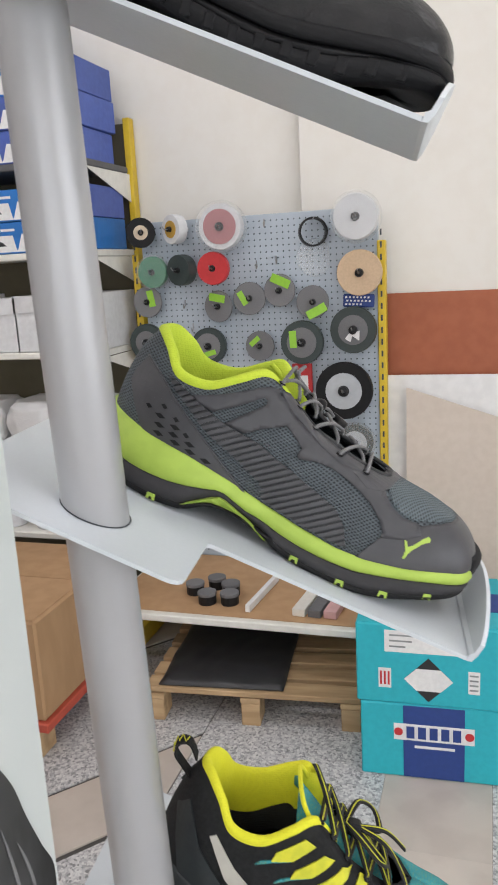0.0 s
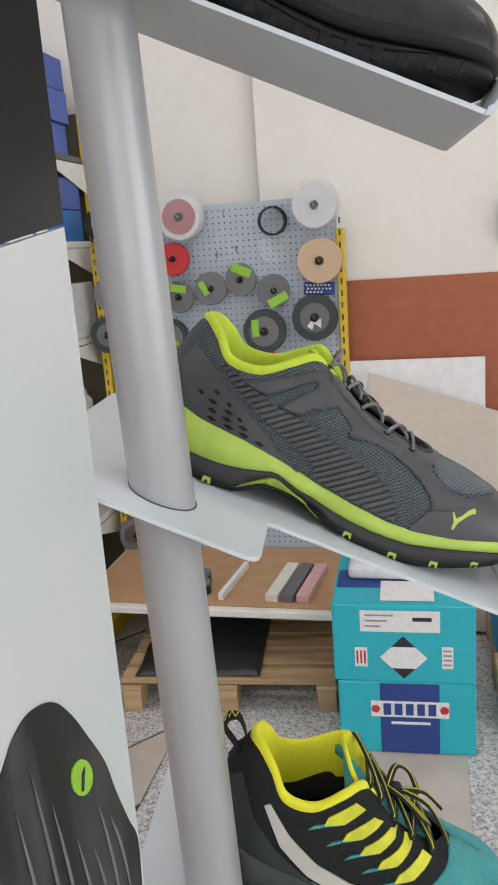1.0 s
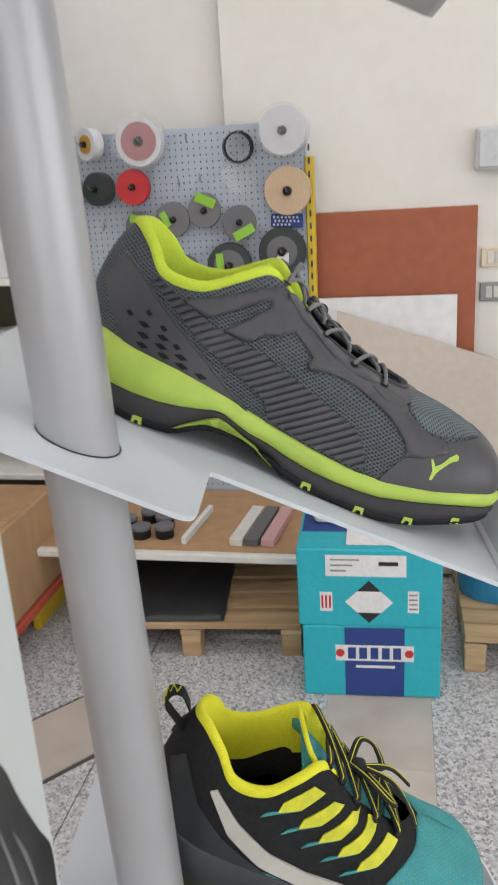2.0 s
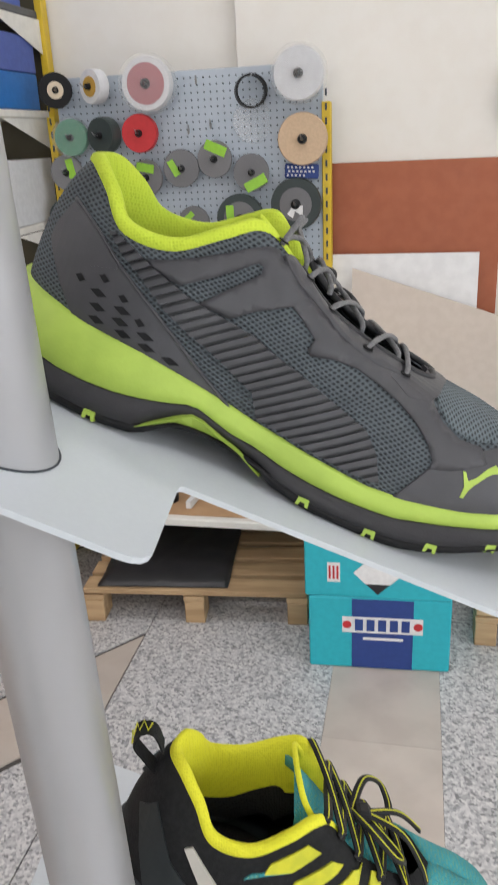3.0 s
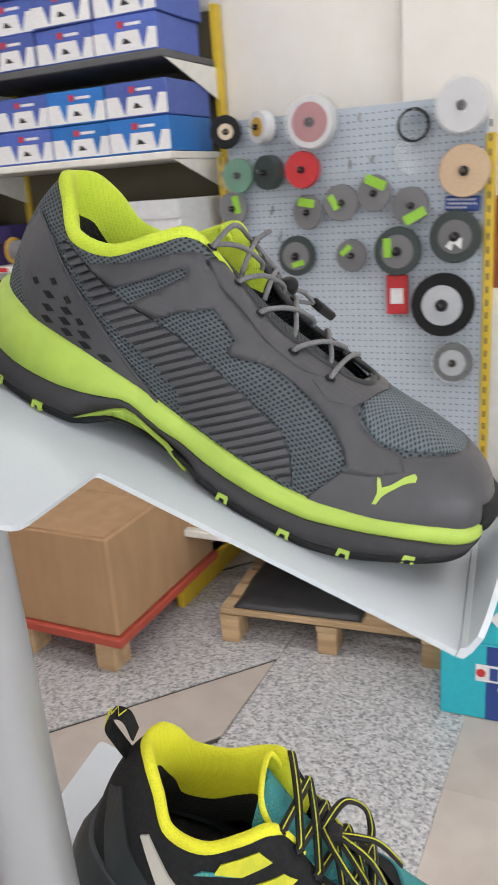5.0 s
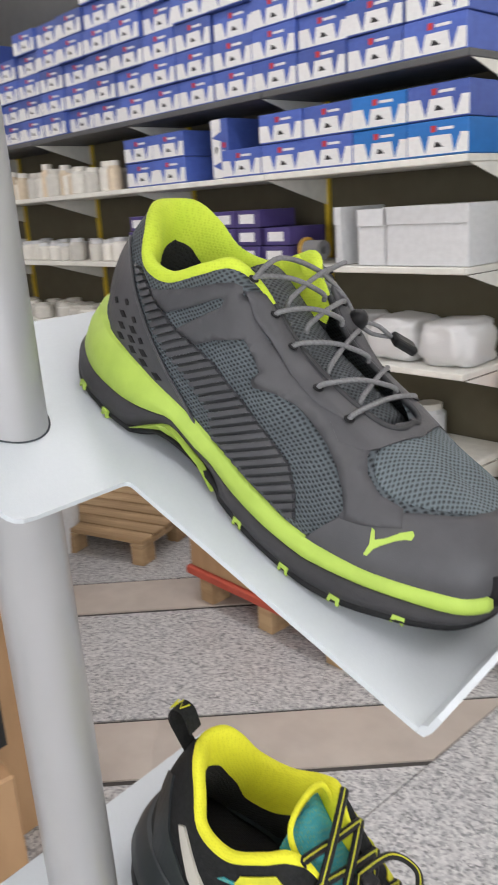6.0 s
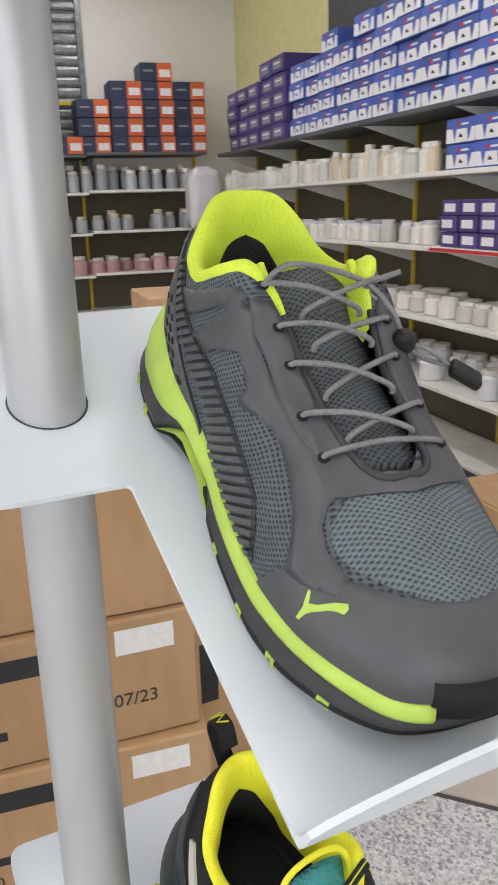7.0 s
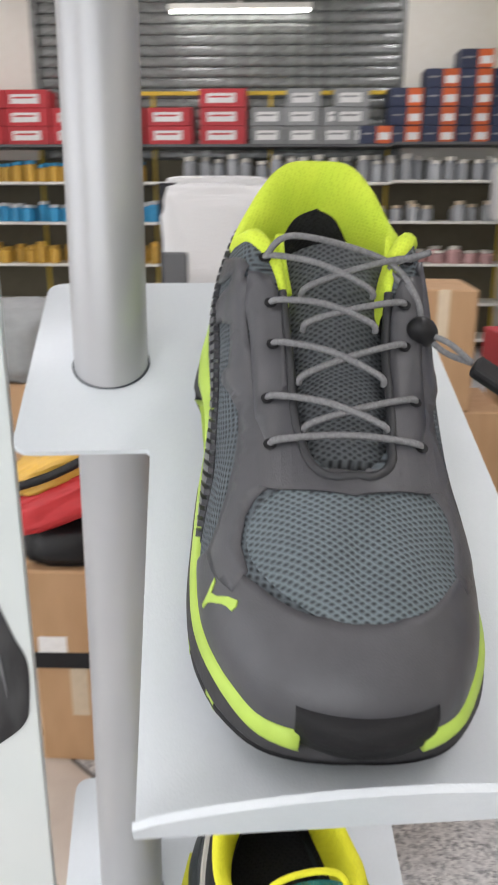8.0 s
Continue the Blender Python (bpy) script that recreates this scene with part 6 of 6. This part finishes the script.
    part("throat_piping", tube(smooth_line([p + Vector((0, 0, 0.0016)) for p in rim], 2), 0.0019, 8), SH["grey_dark"], t, smooth=True)
    # eyelets and cord
    eye = [(0.122, -0.0320), (0.1395, -0.0295), (0.155, -0.0285), (0.179, -0.0306), (0.2014, -0.0300)]
    pts = {}
    for sgn in (1, -1):
        for k, (x, y) in enumerate(eye):
            p, n = cast(x, y * sgn * (1 if sgn > 0 else 0.95), "top")
            n = (n + Vector((0, 0, 1))).normalized()
            pts[sgn, k] = (p + n * 0.0024, n)
            e = part("eyelet", lathe([(0.0008, 0), (0.0028, 0), (0.0028, 0.0006), (0.0008, 0.0008)], 12), M["black_rubber"], t)
            e.matrix_basis = Matrix.Translation(p + n * 0.0021) @ Vector((0, 0, 1)).rotation_difference(n).to_matrix().to_4x4()
    def lace(a, b, rise=0.004):
        (p, n), (q, m) = a, b
        mid = (p + q) / 2
        mid.z = max(mid.z, TONGUE(mid.x)) + rise
        part("lace", tube(smooth_line([p - n * 0.002, p + n * 0.0025 + (q - p) * 0.06, mid, q + m * 0.0022 - (q - p) * 0.06, q - m * 0.002], 6), 0.00145, 8), SH["lace"], t, smooth=True)
    lace(pts[1, 4], pts[-1, 4], 0.005)
    for k in range(0, 4):
        for sgn in (1, -1):
            (p, n), (q, m) = pts[sgn, k], pts[-sgn, k + 1]
            under = p + (q - p) * 0.78
            under = Vector((under.x, under.y, max(TONGUE(under.x), cast(under.x, under.y, "top")[0].z) + 0.0005))
            lace((p, n), (under, Vector((0, 0, 1))), 0.0055 if sgn > 0 else 0.0035)
    # cord lock hanging over the far side
    lock = Vector((0.147, 0.036, 0.1015))
    for k, (p0, dz) in enumerate(((pts[1, 0][0], 0.012), (pts[-1, 0][0], 0.006))):
        part("lace", tube(smooth_line([p0, p0 + Vector((0.004, 0.012 - 0.004 * k, dz)), Vector((0.124, 0.020 + 0.003 * k, 0.124 - 0.004 * k)), Vector((0.136, 0.034, 0.112)), lock], 7), 0.00145, 8), SH["lace"], t, smooth=True)
    bm = bmesh.new()
    bmesh.ops.create_uvsphere(bm, u_segments=20, v_segments=12, radius=1)
    for v in bm.verts:
        v.co = Vector((v.co.x * 0.0062, v.co.y * 0.0068, v.co.z * 0.0098))
    lk = part("cord_lock", bm, M["black_plastic"], t, "black plastic cord lock", smooth=True)
    lk.matrix_basis = Matrix.Translation(lock) @ pose(0, 0, 0, 25, 35, 0)
    clip_at = Vector((0.161, 0.056, 0.0950))
    for k in (-1, 1):
        part("lace", tube(smooth_line([lock, (lock + clip_at) / 2 + Vector((0.001 * k, 0, 0.003 * k)), clip_at], 5), 0.00135, 8), SH["lace"], t, smooth=True)
    ec = part("cord_end", block(0.0105, 0.018, 0.006, (0, 0, 0), 0.002, 2), M["black_plastic"], t, "black plastic cord end clip")
    ec.matrix_basis = Matrix.Translation(clip_at + Vector((0.004, 0.007, -0.006))) @ pose(0, 0, 0, -22, 10, -32)
    # mark on the toe cap, drawn as a plain slanted shape
    part("mark", drape([(0.2430, 0.0502), (0.2446, 0.0500), (0.2470, 0.0466), (0.2504, 0.0487), (0.2548, 0.0533), (0.2586, 0.0558), (0.2604, 0.0546), (0.2606, 0.0526), (0.2580, 0.0518), (0.2552, 0.0500), (0.2506, 0.0455), (0.2486, 0.0428), (0.2474, 0.0388), (0.2457, 0.0386), (0.2460, 0.0440)], "side", 0.0018, 0.003), SH["lime"], t)
    # black bumper at the toe
    bm = bmesh.new()
    rows = []
    for i in range(17):
        y = (i / 16 * 2 - 1) * 0.0235
        k = math.sqrt(max(0, 1 - (y / 0.037) ** 2))
        x = 0.271 + 0.0335 * k
        rows.append([bm.verts.new((x + dx * (0.4 + 0.6 * k), y, z)) for dx, z in ((-0.006, 0.0475), (-0.002, 0.0480), (0.0008, 0.045), (0.0015, 0.040), (0.0, 0.032), (-0.008, 0.021), (-0.016, 0.021))])
    for a, b in zip(rows, rows[1:]):
        for k in range(len(a) - 1):
            bm.faces.new((a[k], a[k + 1], b[k + 1], b[k]))
    bm.faces.new(rows[0])
    bm.faces.new(rows[-1][::-1])
    bmesh.ops.recalc_face_normals(bm, faces=bm.faces)
    part("toe_bumper", bm, M["black_rubber"], t, "black rubber toe bumper", smooth=True)
    # small heel tab
    part("heel_tab", block(0.003, 0.014, 0.014, (0.0078, 0, 0.098), 0.001), M["black_rubber"], t)
    return t


def clip_poly(poly, nx, ny, d):
    out = []
    for i, p in enumerate(poly):
        q = poly[(i + 1) % len(poly)]
        a, b = nx * p[0] + ny * p[1] - d, nx * q[0] + ny * q[1] - d
        if a <= 0:
            out.append(p)
        if (a < 0 < b) or (b < 0 < a):
            k = a / (a - b)
            out.append((p[0] + (q[0] - p[0]) * k, p[1] + (q[1] - p[1]) * k))
    return out


def near_edge(x):
    """Y of the near sole edge at X and the outward direction."""
    best = min((c for c in contour(240) if not c[3]), key=lambda c: abs(c[1].x - x))
    return best[1].y + best[2].y * flare(best[0], False), best[2]


def drape_sole(outline, lift=0.0022, tuck=(0.004, 0.004)):
    """A thin inlay on the near sole wall."""
    bm = bmesh.new()
    out, inn = [], []
    for k, (x, z) in enumerate(outline):
        y, o = near_edge(x)
        p = Vector((x, y, z)) + o * (tuck[0] if k < len(outline) // 2 else tuck[1])
        out.append(bm.verts.new(p + o * lift))
        inn.append(bm.verts.new(p - o * 0.002))
    n = len(out)
    h = n // 2
    for k in range(h - 1):
        a, b, c, d = out[k], out[k + 1], out[n - 2 - k], out[n - 1 - k]
        f = list(dict.fromkeys([a, b, c, d]))
        if len(f) > 2:
            bm.faces.new(f)
    for k in range(n):
        bm.faces.new((out[k], out[(k + 1) % n], inn[(k + 1) % n], inn[k]))
    bmesh.ops.recalc_face_normals(bm, faces=bm.faces)
    return bm


def stud_mesh(x, size=1.0):
    """Small arched lime block set in the tread edge."""
    y, o = near_edge(x)
    t = Vector((-o.y, o.x, 0))
    if t.x < 0:
        t = -t
    z = S_LOW(x) - 0.0032
    w, h = 0.0034 * size, 0.0046 * size
    prof = [(-w, 0), (-w * 0.55, 0), (-w * 0.35, h * 0.5), (w * 0.35, h * 0.5), (w * 0.55, 0), (w, 0), (w * 0.85, h), (-w * 0.85, h)]
    bm = bmesh.new()
    c = Vector((x, y, z)) + o * 0.0042
    a = [bm.verts.new(c + t * u + Vector((0, 0, v)) + o * 0.0012) for u, v in prof]
    b = [bm.verts.new(c + t * u + Vector((0, 0, v)) - o * 0.003) for u, v in prof]
    for f in ((0, 1, 2, 7), (2, 3, 6, 7), (3, 4, 5, 6)):
        bm.faces.new([a[k] for k in f])
    for k in range(8):
        bm.faces.new((a[k], a[(k + 1) % 8], b[(k + 1) % 8], b[k]))
    bmesh.ops.recalc_face_normals(bm, faces=bm.faces)
    return bm


main_shoe()


def lower_shoe():
    m = place_shoe((0.0144, -0.013, -0.395), 0.079, 0.0, 0.114) @ pose(0.055, 0, 0.002, 0, 0, 12) @ Matrix.Diagonal((1.0, 1.0, 1.21, 1)) @ pose(-0.055, 0, 0)
    t = thing("sports_shoe", "black sneaker with yellow collar, teal tongue and toe on a tray", "shoe", "shoes on display", m)
    part("upper", upper_mesh(), SH["black_tex"], t, smooth=True)
    part("midsole", band(S_TOP, S_MID, 0.0015, 0.003), SH["slate"], t, "dark slate midsole", smooth=True)
    part("outsole", band(S_MID, lambda x: FLOOR(x) / 1.21, 0.0018, -0.001, 0.035), M["black_rubber"], t, "black rubber outsole", smooth=True)
    part("heel_inlay", drape_sole([(0.02, 0.030), (0.045, 0.036), (0.065, 0.034), (0.080, 0.026), (0.062, 0.025), (0.04, 0.025)], 0.003), SH["yellow_print"], t)
    part("heel_counter", drape([(0.004, 0.098), (0.012, 0.108), (0.028, 0.086), (0.052, 0.070), (0.085, 0.056), (0.12, 0.036), (0.09, 0.042), (0.05, 0.050), (0.022, 0.055), (0.010, 0.080)], "side", 0.0018), SH["slate"], t, "dark slate heel counter")
    part("heel_counter", drape([(0.004, 0.098), (0.012, 0.108), (0.028, 0.086), (0.085, 0.056), (0.12, 0.036), (0.05, 0.050), (0.022, 0.055)], "far", 0.0018), SH["slate"], t)
    part("side_stripe", drape([(0.034, 0.0965), (0.0385, 0.0990), (0.060, 0.0830), (0.090, 0.0675), (0.125, 0.0555), (0.165, 0.0500), (0.200, 0.0400), (0.180, 0.0330), (0.150, 0.0370), (0.120, 0.0455), (0.085, 0.0575), (0.055, 0.0740)], "side", 0.0022), SH["pale"], t, "off-white leather side stripe")
    part("speckled_panel", drape([(0.055, 0.0660), (0.085, 0.0545), (0.120, 0.0440), (0.150, 0.0355), (0.120, 0.0370), (0.085, 0.0465), (0.060, 0.0580)], "side", 0.0008), SH["teal_knit"], t)
    for k in range(5):
        x, z = 0.108 + 0.0195 * k, 0.1165 - 0.0085 * k
        part("yellow_band", drape([(x, z), (x + 0.010, z - 0.0035), (x - 0.005, z - 0.0160), (x - 0.022, z - 0.0200), (x - 0.020, z - 0.0135)], "side", 0.0014), SH["yellow_print"], t)
        part("teal_band", drape([(x - 0.006, z - 0.0165), (x - 0.022, z - 0.0210), (x - 0.034, z - 0.0255), (x - 0.030, z - 0.0215), (x - 0.02, z - 0.0185)], "side", 0.0012), SH["teal_knit"], t)
        part("yellow_band", drape([(x, z), (x + 0.010, z - 0.0035), (x - 0.005, z - 0.0160), (x - 0.022, z - 0.0200), (x - 0.020, z - 0.0135)], "far", 0.0014), SH["yellow_print"], t)
    part("toe_knit", toe_cap_mesh(0.0012, [(0.58, 0.0), (0.62, 0.25), (0.68, 0.60), (0.74, 0.90), (0.78, 0.99), (1.0, 0.99)]), SH["teal_knit"], t, "teal and yellow speckled knit toe", smooth=True)
    part("collar", collar_mesh(), SH["yellow_knit"], t, "yellow padded collar", smooth=True)
    part("lining", collar_mesh(True), SH["lining"], t, smooth=True)
    part("insole", insole_mesh(), SH["lining"], t)
    for k in range(4):
        part("insole_mark", block(0.005, 0.017, 0.0008, (0.040 + 0.0075 * k, 0, 0.0508 - 0.06 * (0.04 + 0.0075 * k))), M["paper"], t)
    part("tongue", tongue_mesh(), SH["teal_knit"], t, "teal padded tongue", smooth=True)
    part("tongue_trim", tube(smooth_line([(0.150, -0.022, 0.097), (0.120, -0.0245, 0.1135), (0.104, -0.0245, 0.1275), (0.0985, -0.012, 0.1335), (0.0985, 0.012, 0.1335), (0.104, 0.0245, 0.1275), (0.120, 0.0245, 0.1135)], 6), 0.002, 8), SH["yellow_knit"], t, smooth=True)
    eye = [(0.116, 0.030), (0.134, 0.029), (0.152, 0.029), (0.174, 0.030), (0.196, 0.031)]
    for k in range(5):
        for sgn in (-1, 1):
            a = cast(eye[k][0], eye[k][1] * sgn, "top")[0]
            kk = min(k + 1, 4)
            b = cast(eye[kk][0], -eye[kk][1] * sgn, "top")[0]
            mid = (a + b) / 2
            mid.z = max(mid.z, TONGUE(mid.x)) + 0.005 + 0.002 * sgn
            line = smooth_line([a - Vector((0, 0, 0.001)), a + Vector((0, 0, 0.004)), mid, b + Vector((0, 0, 0.004)), b - Vector((0, 0, 0.001))], 6)
            part("lace", tube(line, 0.0032, 8, flat=0.35), M["black_plastic"], t, smooth=True)
            part("lace_thread", tube([p + Vector((0, 0, 0.0011)) for p in line], 0.0005, 6), SH["yellow_print"], t)
    for k, pts in enumerate(([(0.150, 0, 0.108), (0.158, -0.022, 0.114), (0.176, -0.034, 0.108), (0.186, -0.022, 0.100), (0.165, -0.004, 0.106)], [(0.150, 0, 0.108), (0.162, 0.024, 0.113), (0.182, 0.034, 0.104), (0.188, 0.018, 0.098), (0.168, 0.004, 0.106)], [(0.160, 0, 0.108), (0.185, -0.012, 0.108), (0.205, -0.020, 0.094), (0.212, -0.026, 0.086)], [(0.160, 0, 0.108), (0.190, 0.010, 0.104), (0.214, 0.012, 0.092)])):
        line = smooth_line(pts, 8)
        part("lace_bow", tube(line, 0.0032, 8, flat=0.4), M["black_plastic"], t, smooth=True)
        part("lace_thread", tube([p + Vector((0, 0, 0.0013)) for p in line], 0.0005, 6), SH["yellow_print"], t)
    part("knot", block(0.012, 0.013, 0.009, (0.158, 0, 0.103), 0.003, 2), M["black_plastic"], t)
    loop = smooth_line([(0.008, 0, 0.112), (-0.003, 0, 0.120), (-0.012, 0, 0.128), (-0.011, 0, 0.137), (-0.002, 0, 0.138), (0.007, 0, 0.128)], 7)
    bm = bmesh.new()
    prev = None
    for p in loop:
        row = [bm.verts.new(p + Vector((dx, dy, 0))) for dx, dy in ((0, -0.0065), (0, 0.0065), (0.0016, 0.0065), (0.0016, -0.0065))]
        if prev:
            for k in range(4):
                bm.faces.new((prev[k], prev[(k + 1) % 4], row[(k + 1) % 4], row[k]))
        prev = row
    bmesh.ops.recalc_face_normals(bm, faces=bm.faces)
    part("heel_loop", bm, SH["black_tex"], t, "black webbing heel loop with a yellow zigzag")
    zig = [p + Vector((-0.0012, (0.004 if i % 2 else -0.004), 0.0012)) for i, p in enumerate(loop[6:30:2])]
    part("zigzag_stitch", tube(zig, 0.0006, 6), SH["yellow_print"], t)
    return t


def upper_shoe():
    m = place_shoe(UPPER, 0.0818, 0.001, 0.096)
    t = thing("work_shoe", "black leather safety shoe with a ridged sole on the upper tray", "shoe", "shoes on display", m)
    part("upper", upper_mesh(), SH["leather"], t, smooth=True)
    part("welt", band(S_TOP, lambda x: S_TOP(x) - 0.009, 0.004, 0.004), M["black_rubber"], t, "black rubber welt", smooth=True)
    part("midsole", band(lambda x: S_TOP(x) - 0.0095, lambda x: max(S_LOW(x) + 0.006, 0.008), 0.001, 0.003), M["black_rubber"], t, smooth=True)
    part("outsole", band(lambda x: max(S_LOW(x) + 0.0065, 0.0085), tread_low, 0.003, 0.001, 0.035), M["black_rubber"], t, "black rubber outsole", smooth=True)
    part("toe_cap", toe_cap_mesh(0.0018), SH["leather"], t, "glossy black leather toe cap", smooth=True)
    for mode in ("side", "far"):
        part("quarter", drape([(0.112, 0.1225), (0.126, 0.1125), (0.154, 0.0955), (0.193, 0.0825), (0.200, 0.060), (0.180, 0.032), (0.09, 0.043), (0.03, 0.055), (0.02, 0.10), (0.05, 0.095), (0.08, 0.102)], mode, 0.0016), SH["leather"], t)
    part("collar", collar_mesh(), SH["lining"], t, smooth=True)
    part("insole", insole_mesh(), SH["lining"], t)
    part("tongue", tongue_mesh(), SH["leather"], t, smooth=True)
    for k, x in enumerate((0.128, 0.150, 0.172, 0.192)):
        a, b = cast(x, -0.028, "top")[0], cast(x, 0.028, "top")[0]
        part("lace", tube(smooth_line([a, Vector((x, 0, TONGUE(x) + 0.005)), b], 6), 0.0018, 8), M["black_plastic"], t, smooth=True)
    for k in range(16):
        x = 0.03 + k * 0.0165
        y, o = near_edge(x)
        part("tread_ridge", block(0.007, 0.004, 0.010, (x, y + o.y * 0.002, max(S_LOW(x) - 0.004, 0.0075)), 0.001), M["black_rubber"], t)
    return t


lower_shoe()
upper_shoe()


# ---- stone floor, piece by piece ----
def clip(poly, nx, ny, d):
    """Keep the part of a polygon with nx*x + ny*y <= d."""
    out = []
    for i, p in enumerate(poly):
        q = poly[(i + 1) % len(poly)]
        a, b = nx * p[0] + ny * p[1] - d, nx * q[0] + ny * q[1] - d
        if a <= 0:
            out.append(p)
        if (a < 0 < b) or (b < 0 < a):
            t = a / (a - b)
            out.append((p[0] + (q[0] - p[0]) * t, p[1] + (q[1] - p[1]) * t))
    return out


floor = thing("floor", "polished grey granite floor with beige stone bands", "floor", kind="structure")
def slab(poly, key):
    if len(poly) < 3:
        return
    cx, cy = sum(p[0] for p in poly) / len(poly), sum(p[1] for p in poly) / len(poly)
    bm = bmesh.new()
    top = [bm.verts.new((x, y, 0)) for x, y in poly]
    low = [bm.verts.new((x, y, -0.012)) for x, y in poly]
    bm.faces.new(top)
    for k in range(len(poly)):
        bm.faces.new((top[k], low[k], low[(k + 1) % len(poly)], top[(k + 1) % len(poly)]))
    bmesh.ops.recalc_face_normals(bm, faces=bm.faces)
    part("slab", bm, M[key], floor)


ca, sa = math.cos(radians(49)), math.sin(radians(49))
SPLIT = -1.0
def region(poly, west):
    for nx, ny, d in ((1, 0, SPLIT if west else E_), (-1, 0, -W if west else -SPLIT - 0.0), (0, 1, N_), (0, -1, -S_)):
        poly = clip(poly, nx, ny, d) if len(poly) > 2 else poly
    return poly


for k in range(-9, 9):
    n0 = -2.045 + k * 1.03
    for key, a, b in (("beige_stone", n0 - 0.285, n0 - 0.012), ("granite", n0 + 0.012, n0 + 0.73)):
        for j in range(-9, 9):
            s0, s1 = j * 1.2, j * 1.2 + 1.1993
            # n runs across the bands, s along them
            quad = [(sa * n + ca * s, -ca * n + sa * s) for n, s in ((a, s0), (b, s0), (b, s1), (a, s1))]
            slab(region(quad, True), key)
xs = [SPLIT + 0.004, -0.33, 0.005, 0.73, 1.06, 1.78, 2.08, 2.8, 3.1, 3.9, E_]
for i, (a, b) in enumerate(zip(xs, xs[1:])):
    for j in range(-5, 4):
        slab(region([(a + 0.0005, j * 1.0), (b - 0.0005, j * 1.0), (b - 0.0005, j * 1.0 + 0.9994), (a + 0.0005, j * 1.0 + 0.9994)], False), "beige_stone" if i % 2 else "granite")
